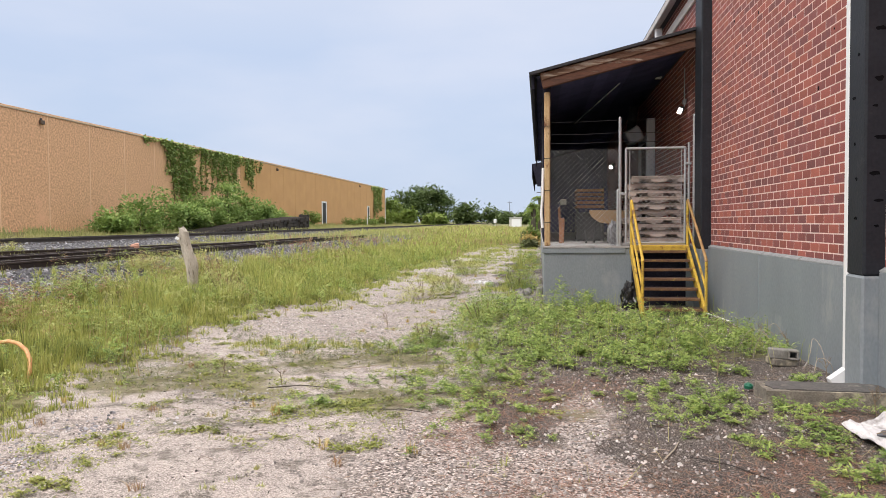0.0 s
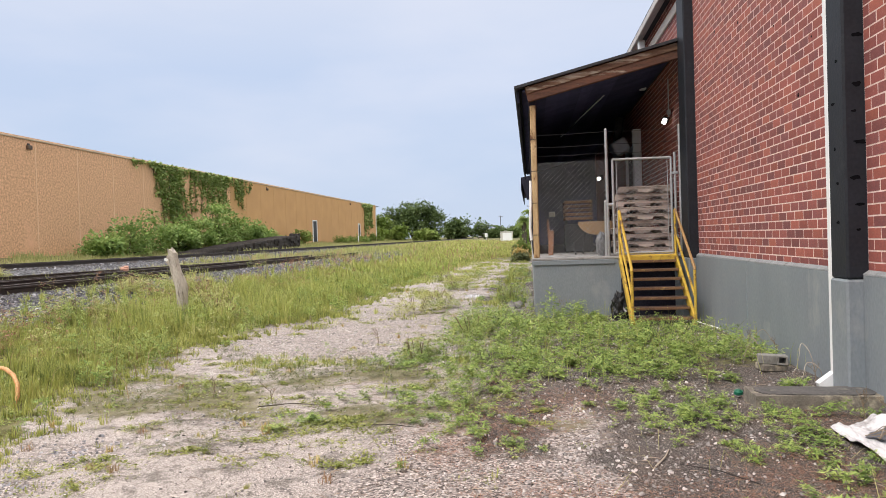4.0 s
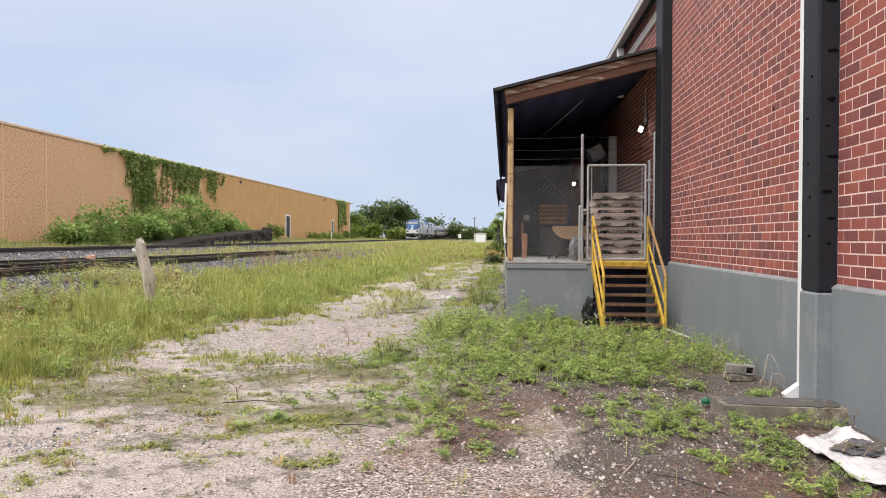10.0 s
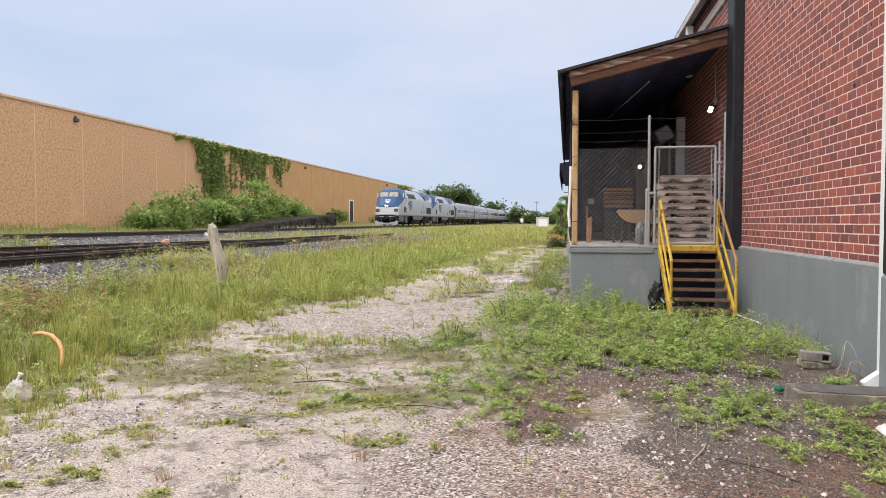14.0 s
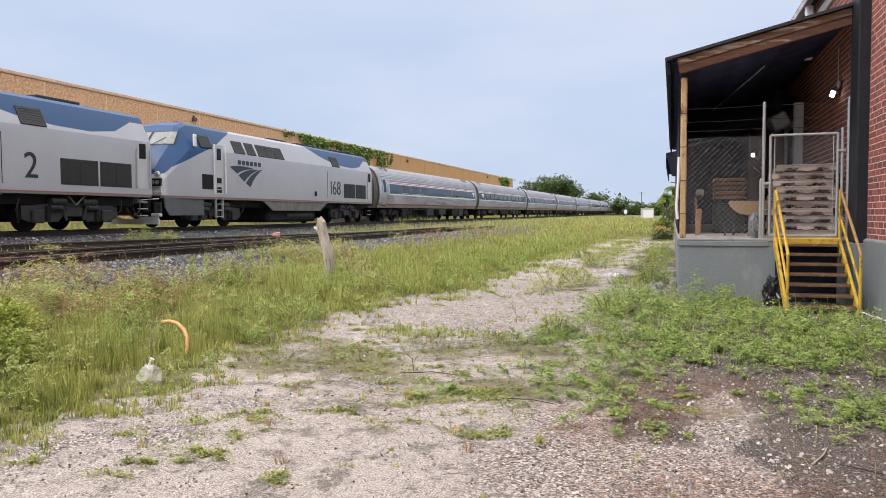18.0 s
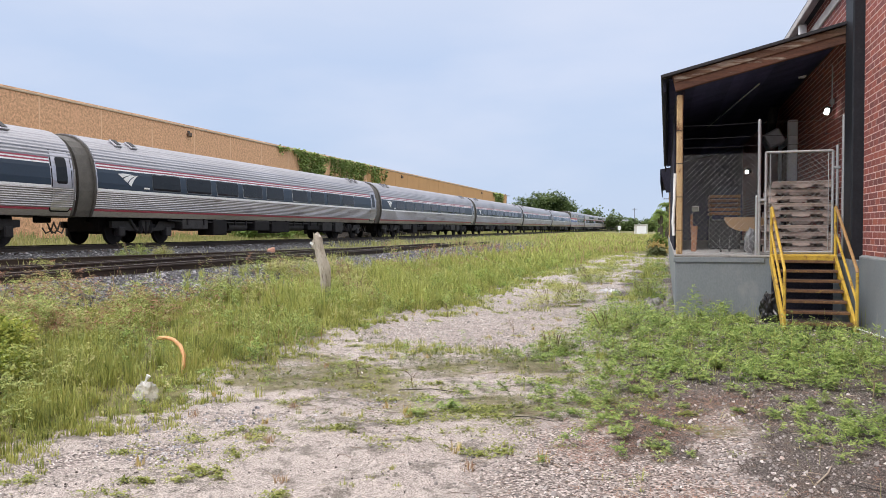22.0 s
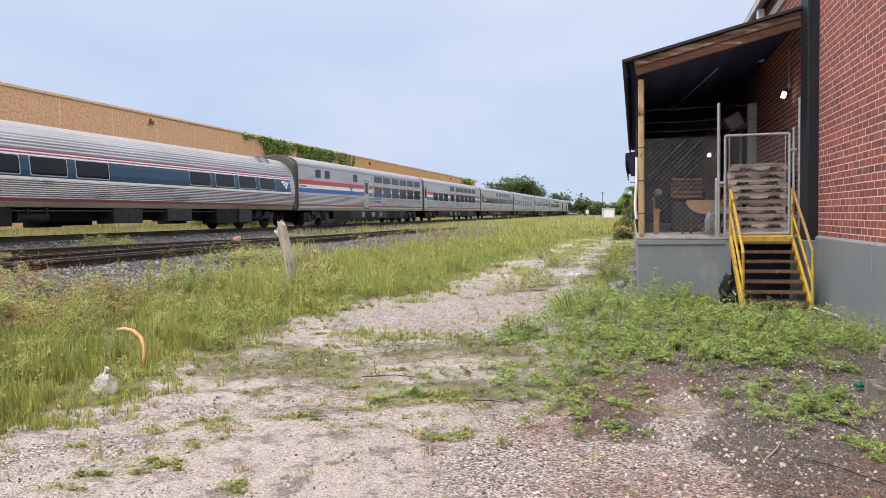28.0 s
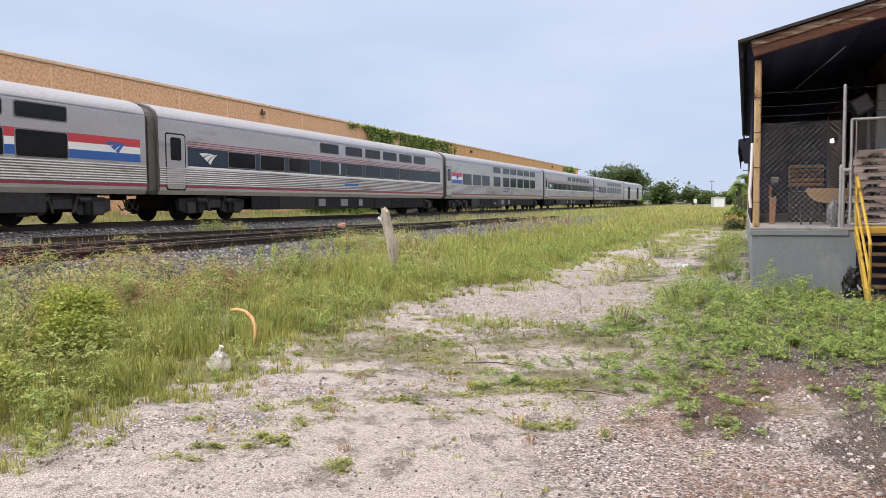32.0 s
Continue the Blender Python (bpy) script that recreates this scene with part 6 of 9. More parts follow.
def build_amfleet(name, label, spans, seed, logo_y, flip=False):
    car = thing(name, label, "passenger car", group="train cars")
    L = CAR
    a, b, y0, y1 = 0.6, L - 1.0, 0.55, L - 0.05
    if flip:
        a, b = 2.4, L - 0.6
    pair("lower_side", (AMF, 1.24, 1.86, y0, y1, 0, 9, 0.02), STEEL_LOW, car, "fluted stainless lower side")
    pair("sill", (AMF, 0.98, 1.165, y0, y1), STEEL_LOW, car)
    pair("red_line", (AMF, 1.165, 1.24, y0, y1), RED_LINE, car)
    pair("white_line", (AMF, 1.86, 1.94, a, b, 0.006), WHITE_LINE, car)
    pair("window_band", (AMF, 1.94, 2.62, a, b, 0.004), CAFE_BAND if flip else BLUE_BAND, car, "blue window band" if flip else "slate blue window band")
    pair("end_band", (AMF, 1.86, 2.82, y0, a), STEEL, car)
    pair("end_band", (AMF, 1.86, 2.82, b, y1), STEEL, car)
    pair("white_line", (AMF, 2.62, 2.67, a, b, 0.004), WHITE_LINE, car)
    pair("red_line", (AMF, 2.67, 2.72, a, b, 0.004), RED_LINE, car)
    pair("upper_band", (AMF, 2.72, 2.77, a, b, 0.0), WHITE_LINE, car)
    pair("red_line", (AMF, 2.77, 2.82, a, b, 0.004), RED_LINE, car)
    k = 26
    ribs = []
    for i in range(k + 1):
        z = 2.82 + (3.855 - 2.82) * (1 - (1 - i / k) ** 1.5)
        ribs.append((at_height(AMF, z) + (0.018 if i % 2 else 0), z))
    g = Geo()
    for s in (1, -1):
        g.sweep([(s * x, z) for x, z in ribs] + [(0.0, 3.82), (s * (ribs[0][0] - 0.04), 2.82)], [y0, y1])
    part("roof", g, STEEL_ROOF, car, "fluted stainless roof")
    for y in (2.2, 3.0, L - 3.0, L - 2.2):
        v = part("roof_vent", Geo().box((0.95, y, 3.66), (0.42, 0.32, 0.07), Matrix.Rotation(0.62, 3, "Y"), ch=0.015), STEEL_ROOF, car)
        part("vent_grille", Geo().box((0.96, y, 3.70), (0.3, 0.22, 0.03), Matrix.Rotation(0.62, 3, "Y")), DARK_METAL, v)
    for y in ((1.5,) if flip else (L - 0.55,)):
        for s in (1, -1):
            part("door_seam", pane_geo(AMF, y - 0.42, y + 0.42, 1.1, 3.1, 0.004, s, 0.1), UNDER, car)
            d = part("door", pane_geo(AMF, y - 0.38, y + 0.38, 1.15, 3.05, 0.012, s, 0.08), STEEL, car)
            part("door_window", pane_geo(AMF, y - 0.22, y + 0.22, 2.0, 2.85, 0.02, s, 0.08), DARK_GLASS, d)
            part("grab_rail", Geo().rod((s * 1.62, y + 0.5, 1.5), (s * 1.62, y + 0.5, 2.5), 0.016, 6), GALV, d)
    windows(car, AMF, spans, 2.02, 2.60, CAFE_RIM if flip else WINDOW_RIM)
    sw = Geo()
    for k in range(3):
        sw.add(*swoosh(AMF, logo_y, 2.1, 0.52, k))
    part("emblem", sw, WHITE_LINE, car, "white three-stroke emblem")
    part("small_lettering", Geo().box((at_height(AMF, 2.05) + 0.008, logo_y + 0.95, 2.06), (0.02, 0.3, 0.06)), WHITE_LINE, car)
    end_cap(car, AMF, 0.5, RUBBER)
    end_cap(car, AMF, L - 0.05, RUBBER)
    diaphragm(car, AMF, 0.5, -1, 0.62)
    diaphragm(car, AMF, L, 1)
    coupler_end(car, -0.1, -1)
    coupler_end(car, L + 0.1, 1)
    truck(car, 3.5)
    truck(car, L - 3.5)
    underboxes(car, seed, 5.4, L - 5.4)
    return car


STROKES = (((-1.0, 0.97), (0.30, 1.0), (-0.58, 0.66), (0.48, 0.95)), ((-0.5, 0.57), (0.52, 0.94), (-0.15, 0.27), (0.74, 0.93)), ((-0.06, 0.19), (0.80, 0.93), (0.22, 0.0), (1.0, 0.98)))


def swoosh(prof, y, z, s, k, tall=0.8):
    """One of three curved strokes that fan up from a slanting foot to a wide top edge."""
    fa, ta, fb, tb = STROKES[k]

    def edge(f, t):
        out = []
        for i in range(9):
            q = i / 8
            c = 4 * q * (1 - q)
            out.append((y + s * (f[0] + (t[0] - f[0]) * q - 0.07 * c), z + tall * s * (f[1] + (t[1] - f[1]) * q + 0.06 * c)))
        return out
    pts = edge(fa, ta) + edge(fb, tb)[::-1]
    n = len(pts)
    fr = [(at_height(prof, zz) + 0.016, yy, zz) for yy, zz in pts]
    bk = [(at_height(prof, zz) - 0.01, yy, zz) for yy, zz in pts]
    return fr + bk, [(i, i + 1, n - 2 - i, n - 1 - i) for i in range(n // 2 - 1)] + [(i, (i + 1) % n, n + (i + 1) % n, n + i) for i in range(n)]


LIVERY_GREY = surf("silver door paint", (0.54, 0.55, 0.575), (0.47, 0.475, 0.49), 1.5, 0.4, 0.05, 20)
VIEW = [(1.47, 0.95), (1.54, 1.1), (1.555, 1.4), (1.555, 3.5), (1.53, 3.66), (1.43, 3.82), (1.2, 3.97), (0.8, 4.1), (0.4, 4.17), (0.0, 4.19)]


def build_viewliner(name, label, low, high, stripes, seed, door_y, blue=None, extra=(), front=0.15):
    """A tall sleeping or dining car. stripes: spans of the red, white and blue bands; blue: the span of a slate window band."""
    car = thing(name, label, "passenger car", group="train cars")
    L = CAR
    y0, y1 = front, L - 0.05
    pair("upper_side", (VIEW, 1.90, 3.5, y0, y1), VIEW_SIDE, car, "smooth silver grey side")
    pair("lower_side", (VIEW, 1.28, 1.90, y0, y1, 0, 8, 0.018), STEEL_LOW, car, "fluted silver lower side")
    pair("sill", (VIEW, 0.95, 1.20, y0, y1), VIEW_SIDE, car)
    pair("red_line", (VIEW, 1.20, 1.28, y0, y1), RED_LINE, car)
    rp = strip(VIEW, 3.5, 4.19)
    part("roof", Geo().sweep(rp + [(-x, z) for x, z in reversed(rp[:-1])], [y0, y1]), STEEL_ROOF, car, "pale metal roof", smooth=True)
    pair("gutter", (VIEW, 3.58, 3.62, y0, y1, 0.02), STEEL_ROOF, car)
    for a, b in stripes:
        pair("red_stripe", (VIEW, 2.48, 2.74, a, b, 0.006), STRIPE_RED, car)
        pair("white_stripe", (VIEW, 2.26, 2.48, a, b, 0.006), WHITE_LINE, car)
        pair("blue_stripe", (VIEW, 2.0, 2.26, a, b, 0.006), BRIGHT_BLUE, car)
    if blue:
        pair("window_band", (VIEW, 1.98, 2.66, *blue, 0.005), BLUE_BAND, car, "slate blue window band")
        pair("white_line", (VIEW, 1.91, 1.98, *blue, 0.006), WHITE_LINE, car)
        for z in (2.68, 2.76, 2.84):
            pair("red_pinstripe", (VIEW, z, z + 0.03, *blue, 0.005), RED_LINE, car)
    windows(car, VIEW, low, *((2.04, 2.62) if blue else (1.97, 2.70)), HATCH)
    windows(car, VIEW, high, 3.05, 3.47, HATCH)
    windows(car, VIEW, extra, 2.95, 3.4, HATCH)
    for y in door_y:
        for s in (1, -1):
            d = part("door", pane_geo(VIEW, y - 0.45, y + 0.45, 1.15, 3.05, 0.012, s, 0.1), VIEW_SIDE, car)
            part("door_seam", pane_geo(VIEW, y - 0.5, y + 0.5, 1.1, 3.1, 0.004, s, 0.1), UNDER, car)
            part("door_window", pane_geo(VIEW, y - 0.26, y + 0.26, 2.15, 2.95, 0.02, s, 0.08), DARK_GLASS, d)
    sw = Geo()
    ly = (blue[0] + 1.1) if blue else (8.25 if extra else stripes[0][1] - 1.0)
    for k in range(3):
        sw.add(*(swoosh(VIEW, ly, 2.08, 0.5, k) if blue else swoosh(VIEW, ly, 2.24, 0.42, k)))
    part("emblem", sw, WHITE_LINE if blue else BRIGHT_BLUE, car, "white three-stroke emblem" if blue else "blue three-stroke emblem")
    for s in (1, -1):
        if extra:
            part("small_lettering", Geo().box((s * 1.564, 0.72, 2.36), (0.012, 0.9, 0.07)), UNDER_GREY, car)
            part("name_plate", Geo().box((s * 1.568, 13.6, 1.62), (0.016, 1.35, 0.14), ch=0.004), BRIGHT_BLUE, car, "small blue name plate")
            part("service_panel", pane_geo(VIEW, 12.35, 12.7, 2.95, 3.45, 0.012, s, 0.04), STEEL, car)
            part("service_panel", pane_geo(VIEW, 12.35, 12.7, 2.05, 2.62, 0.014, s, 0.04), STEEL, car)
        else:
            part("name_plate", Geo().box((s * 1.568, 13.4, 1.58), (0.016, 1.35, 0.12), ch=0.004), BRIGHT_BLUE, car, "small blue name plate")
            part("service_panel", pane_geo(VIEW, 12.02, 12.36, 2.95, 3.45, 0.012, s, 0.04), STEEL, car)
            part("service_panel", pane_geo(VIEW, 12.02, 12.36, 2.05, 2.62, 0.014, s, 0.04), STEEL, car)
        for y, w in ((10.7, 0.6), (12.8, 0.7), (14.5, 0.4)):
            part("service_hatch", Geo().box((s * 1.478, y, 0.68), (0.02, w, 0.34), ch=0.006), HATCH, car, "pale service hatch in the skirt")
    end_cap(car, VIEW, front - 0.05, RUBBER)
    end_cap(car, VIEW, L - 0.05, RUBBER)
    diaphragm(car, VIEW, front, -1, 0.45)
    diaphragm(car, VIEW, L, 1)
    coupler_end(car, -0.1, -1)
    coupler_end(car, L + 0.1, 1)
    truck(car, 3.2, 2.6, cast=True)
    truck(car, L - 3.2, 2.6, cast=True)
    underboxes(car, seed, 5.2, L - 5.2, 0.42)
    rng = random.Random(seed)
    for s in (1, -1):
        y = 5.3
        while y < L - 6.0:
            w = rng.uniform(1.2, 3.2)
            part("skirt_panel", Geo().box((s * 1.44, y + w / 2, 0.68), (0.06, w - 0.03, 0.6), ch=0.015), UNDER_GREY if rng.random() < 0.3 else UNDER, car)
            y += w
    return car


def build_baggage():
    car = thing("baggage_car", "silver baggage car with wide dark doors at the train's end", "baggage car", group="train cars")
    L = 22.4
    pair("side", (VIEW, 0.95, 3.5, 0.05, L - 0.05), VIEW_SIDE, car)
    rp = strip(VIEW, 3.5, 4.19)
    part("roof", Geo().sweep(rp + [(-x, z) for x, z in reversed(rp[:-1])], [0.05, L - 0.05]), STEEL_ROOF, car, smooth=True)
    pair("white_line", (VIEW, 2.55, 2.75, 0.1, L - 0.1, 0.006), WHITE_LINE, car)
    for y in (5.5, 16.5):
        for s in (1, -1):
            part("door", pane_geo(VIEW, y - 1.2, y + 1.2, 1.1, 3.2, 0.015, s, 0.06), UNDER, car, "wide dark sliding door")
    end_cap(car, VIEW, 0.0, RUBBER)
    end_cap(car, VIEW, L - 0.05, RUBBER)
    diaphragm(car, VIEW, 0.0, -1)
    coupler_end(car, L + 0.1, 1)
    truck(car, 3.0)
    truck(car, L - 3.0)
    underboxes(car, 77, 5, L - 5, 0.4)
    return car


def loco_paint():
    """Silver with a blue top that sweeps down over the cab and again at the rear, a white lower nose and a red line at the sill."""
    m, n, l, out = nodes_of("locomotive livery")
    b = n.new("ShaderNodeBsdfPrincipled")
    co = n.new("ShaderNodeTexCoord")
    sep = n.new("ShaderNodeSeparateXYZ")
    l.new(co.outputs["Object"], sep.inputs[0])
    yr = n.new("ShaderNodeMapRange")
    yr.inputs["From Min"].default_value, yr.inputs["From Max"].default_value = 0.0, 21.0
    l.new(sep.outputs["Y"], yr.inputs[0])
    ramp = n.new("ShaderNodeValToRGB")
    l.new(yr.outputs[0], ramp.inputs[0])
    stops = [(0.0, 2.08), (0.8, 2.12), (1.15, 2.40), (2.7, 3.02), (4.1, 3.5), (4.8, 3.85), (5.6, 4.2), (6.5, 4.6), (11.5, 4.6), (12.8, 4.15), (14.0, 3.76), (15.2, 3.5), (16.5, 3.36), (18.0, 3.32), (19.2, 3.46), (20.2, 3.9)]
    r = ramp.color_ramp
    r.interpolation = "LINEAR"
    for i, (y, z) in enumerate(stops):
        e = r.elements[0] if i == 0 else (r.elements[-1] if i == len(stops) - 1 else r.elements.new(y / 21))
        e.position = y / 21
        e.color = (z / 5, z / 5, z / 5, 1)

    def mask(a, bb, width=0.01):
        s = n.new("ShaderNodeMath")
        s.operation = "SUBTRACT"
        l.new(a, s.inputs[0])
        if isinstance(bb, float):
            s.inputs[1].default_value = bb
        else:
            l.new(bb, s.inputs[1])
        q = n.new("ShaderNodeMapRange")
        q.inputs["From Min"].default_value, q.inputs["From Max"].default_value = -width, width
        l.new(s.outputs[0], q.inputs[0])
        return q.outputs[0]

    five = n.new("ShaderNodeMath")
    five.operation = "MULTIPLY"
    five.inputs[1].default_value = 5.0
    l.new(ramp.outputs[0], five.inputs[0])
    noi = n.new("ShaderNodeTexNoise")
    noi.inputs["Scale"].default_value, noi.inputs["Detail"].default_value = 1.2, 7
    l.new(co.outputs["Object"], noi.inputs[0])
    silver = n.new("ShaderNodeMix")
    silver.data_type = "RGBA"
    silver.inputs["A"].default_value, silver.inputs["B"].default_value = (0.46, 0.472, 0.53, 1), (0.385, 0.393, 0.435, 1)
    l.new(noi.outputs[0], silver.inputs["Factor"])

    def over(fac, under, colour):
        x = n.new("ShaderNodeMix")
        x.data_type = "RGBA"
        l.new(fac, x.inputs["Factor"])
        l.new(under, x.inputs["A"])
        x.inputs["B"].default_value = (*colour, 1)
        return x.outputs["Result"]

    nose = n.new("ShaderNodeMath")
    nose.operation = "SUBTRACT"
    nose.inputs[0].default_value = 1.0
    l.new(mask(sep.outputs["Y"], 0.75, 0.15), nose.inputs[1])
    c = over(nose.outputs[0], silver.outputs["Result"], (0.66, 0.68, 0.70))
    c = over(mask(sep.outputs["Z"], five.outputs[0], 0.012), c, (0.012, 0.066, 0.185))
    low = n.new("ShaderNodeMath")
    low.operation = "SUBTRACT"
    low.inputs[0].default_value = 1.0
    l.new(mask(sep.outputs["Z"], 1.275, 0.01), low.inputs[1])
    c = over(low.outputs[0], c, (0.30, 0.11, 0.11))
    low2 = n.new("ShaderNodeMath")
    low2.operation = "SUBTRACT"
    low2.inputs[0].default_value = 1.0
    l.new(mask(sep.outputs["Z"], 1.235, 0.01), low2.inputs[1])
    c = over(low2.outputs[0], c, (0.21, 0.21, 0.215))
    l.new(c, b.inputs["Base Color"])
    b.inputs["Roughness"].default_value = 0.36
    b.inputs["Specular IOR Level"].default_value = 0.36
    l.new(b.outputs[0], out.inputs[0])
    return m


LIVERY = loco_paint()
P42 = [(1.50, 1.18), (1.52, 1.4), (1.52, 3.0), (1.48, 3.22), (1.20, 3.84), (1.04, 4.12), (0.82, 4.25), (0.0, 4.3)]


def text_mesh(body, size, mat):
    cu = bpy.data.curves.new("number", "FONT")
    cu.body, cu.size, cu.extrude = body, size, 0.008
    ob = bpy.data.objects.new("number", cu)
    scene.collection.objects.link(ob)
    me = bpy.data.meshes.new_from_object(ob.evaluated_get(bpy.context.evaluated_depsgraph_get()))
    bpy.data.objects.remove(ob)
    if body.startswith("1"):
        for q in me.vertices:
            if q.co.x < 0.42 * size:
                q.co.x += 0.11 * size
    me.materials.clear()
    me.materials.append(mat)
    return me


PILOT_GREY = surf("blue grey pilot paint", (0.115, 0.125, 0.14), (0.075, 0.08, 0.088), 2.0, 0.5, 0.1, 30)
SKIRT_GREY = surf("dusty grey skirt", (0.20, 0.195, 0.185), (0.11, 0.105, 0.10), 2.5, 0.7, 0.2, 30)


def build_loco(number, label):
    car = thing("diesel_locomotive", label, "locomotive", group="locomotives")
    L = 20.9
    # the hull is lofted through cross sections from the nose back
    secs = [(0.60, 1.28, 0.7, 2.1), (0.68, 1.36, 0.78, 2.35), (0.98, 1.42, 0.86, 2.8), (1.38, 1.46, 0.92, 3.3), (1.80, 1.49, 0.96, 3.80), (2.12, 1.51, 1.0, 4.2), (2.5, 1.52, 1.0, 4.36), (3.3, 1.52, 1.0, 4.38), (3.9, 1.52, 1.0, 4.34), (L - 0.6, 1.52, 1.0, 4.3), (L, 1.50, 1.0, 4.22)]
    vs, fs = [], []
    base = P42
    n = len(base) * 2 - 1
    for y, hw, top_w, top in secs:
        ring = []
        for x, z in base:
            zz = 1.18 + (z - 1.18) * (top - 1.18) / (4.3 - 1.18) if y < 4.0 else z
            fx = (hw / 1.52) * (1 + (top_w - 1) * max(0.0, (zz - 1.6) / max(0.3, top - 1.6)) * 0.25)
            ring.append((x * fx, y, zz))
        vs += ring + [(-x, yy, z) for x, yy, z in reversed(ring[:-1])]
    for j in range(len(secs) - 1):
        fs += [(j * n + i, j * n + i + 1, (j + 1) * n + i + 1, (j + 1) * n + i) for i in range(n - 1)]
        fs.append((j * n + n - 1, j * n, (j + 1) * n, (j + 1) * n + n - 1))
    fs += [tuple(range(n))[::-1], tuple(range((len(secs) - 1) * n, len(secs) * n))]
    hull = part("hull", Geo().add(vs, fs), LIVERY, car, "silver and blue painted hull", smooth=True)
    hull.data.set_sharp_from_angle(angle=radians(11))
    def nose(x, z):
        """Where the raked front stands at a height."""
        ys, zs = [], []
        for y, hw, top_w, top in secs[:7]:
            k = 1.18 + (top - 1.18) / (4.3 - 1.18) * (np.interp(abs(x) * 1.52 / hw, [0, 0.82, 1.04, 1.20, 1.48], [4.3, 4.25, 4.12, 3.84, 3.22]) - 1.18)
            ys.append(y)
            zs.append(k)
        return float(np.interp(z, zs, ys))

    def on_nose(x0, x1, z0, z1, out, cut=0.0):
        g = Geo()
        nx, nz = 7, 5
        vs = []
        for d in (out, -0.05):
            for j in range(nz):
                for i in range(nx):
                    z = z0 + (z1 - z0) * j / (nz - 1)
                    x = x0 + (x1 - x0) * i / (nx - 1) * (1 - cut * (z - z0))
                    vs.append((x, nose(x, z) - d * 0.8, z + d * 0.6))
        fs = [(j * nx + i, j * nx + i + 1, (j + 1) * nx + i + 1, (j + 1) * nx + i) for j in range(nz - 1) for i in range(nx - 1)]
        o = nx * nz
        rim = [i for i in range(nx)] + [j * nx + nx - 1 for j in range(1, nz)] + [(nz - 1) * nx + i for i in range(nx - 2, -1, -1)] + [j * nx for j in range(nz - 2, 0, -1)]
        fs += [(rim[k], rim[(k + 1) % len(rim)], o + rim[(k + 1) % len(rim)], o + rim[k]) for k in range(len(rim))]
        return g.add(vs, fs)

    # windscreen halves and cab side windows
    for s in (1, -1):
        w = part("windscreen", on_nose(s * 0.03, s * 1.14, 3.30, 3.90, 0.012, 0.12), DARK_METAL, car, "raked windscreen half")
        part("pane", on_nose(s * 0.07, s * 1.10, 3.34, 3.86, 0.022, 0.12), WINDSCREEN, w)
        part("wiper", Geo().rod((s * 0.3, nose(0.3, 3.3) - 0.05, 3.33), (s * 0.75, nose(0.75, 3.62) - 0.05, 3.62), 0.012, 5), DARK_METAL, w)
        part("side_window", Geo().box((s * 1.375, 3.25, 3.56), (0.05, 0.80, 0.56), Matrix.Rotation(-s * 0.42, 3, "Y"), ch=0.02), DARK_GLASS, car)
        part("mirror", Geo().box((s * 1.50, 2.45, 3.55), (0.10, 0.16, 0.52), ch=0.03), WHITE_LINE, car, "white mirror")
        d = part("cab_door", Geo().box((s * 1.522, 4.05, 2.45), (0.025, 0.62, 2.1), ch=0.01), LIVERY_GREY, car)
        part("door_window", Geo().box((s * 1.535, 4.05, 3.1), (0.02, 0.3, 0.5), ch=0.01), DARK_GLASS, d)
        for y in (3.65, 4.48):
            part("grab_rail", Geo().rod((s * 1.58, y, 1.42), (s * 1.58, y, 3.5), 0.03, 8), WHITE_LINE, d)
        # Flat dark plates stand for the shade inside the step openings.
        for z in (1.58, 1.98):
            part("step_pocket", Geo().box((s * 1.53, 4.06, z), (0.016, 0.34, 0.24), ch=0.004), UNDER, d)
        for z in (0.45, 0.72, 0.98, 1.6, 1.85):
            part("step", Geo().box((s * 1.5, 4.06, z), (0.12, 0.5, 0.035)), GALV, d)
        for y in (3.82, 4.3):
            part("ladder_side", Geo().box((s * 1.5, y, 0.8), (0.10, 0.03, 0.85)), GALV, d)
        part("battery_grille", Geo().box((s * 1.515, 3.25, 1.9), (0.03, 0.75, 0.62), ch=0.01), UNDER, car)
        # intake louvres on the shoulder
        for y0, w in ((5.35, 0.85), (6.4, 0.72), (7.35, 0.76), (8.15, 0.74), (8.95, 0.78), (15.2, 0.95)):
            v = part("intake", Geo().box((s * 1.345, y0 + w / 2, 3.54), (0.06, w, 0.62), Matrix.Rotation(-s * 0.452, 3, "Y"), ch=0.01), DARK_METAL, car, "dark louvred intake")
            for k in range(6):
                part("louvre", Geo().box((s * (1.375 + 0.037 * (2.5 - k)), y0 + w / 2, 3.34 + 0.08 * k), (0.02, w - 0.08, 0.012)), DARK_METAL, v)
        for y0, w in ((16.6, 1.6), (18.3, 1.5)):
            v = part("radiator_grille", Geo().box((s * 1.52, y0 + w / 2, 1.92), (0.04, w, 0.84), ch=0.01), DARK_METAL, car, "dark slatted radiator grille")
            for k in range(12):
                part("slat", Geo().box((s * 1.545, y0 + w / 2, 1.55 + 0.066 * k), (0.015, w - 0.08, 0.018)), DARK_METAL, v)
            part("mullion", Geo().box((s * 1.548, y0 + w / 2, 1.92), (0.015, 0.03, 0.78)), UNDER_GREY, v)
        rd = part("rear_door", Geo().box((s * 1.515, 20.4, 2.35), (0.025, 0.5, 1.75), ch=0.01), LIVERY_GREY, car)
        part("door_window", Geo().box((s * 1.53, 20.4, 2.85), (0.02, 0.34, 0.55), ch=0.03), UNDER, rd)
        for y in (20.05, 20.76):
            part("grab_rail", Geo().rod((s * 1.56, y, 1.5), (s * 1.56, y, 2.9), 0.022, 6), GALV, rd)
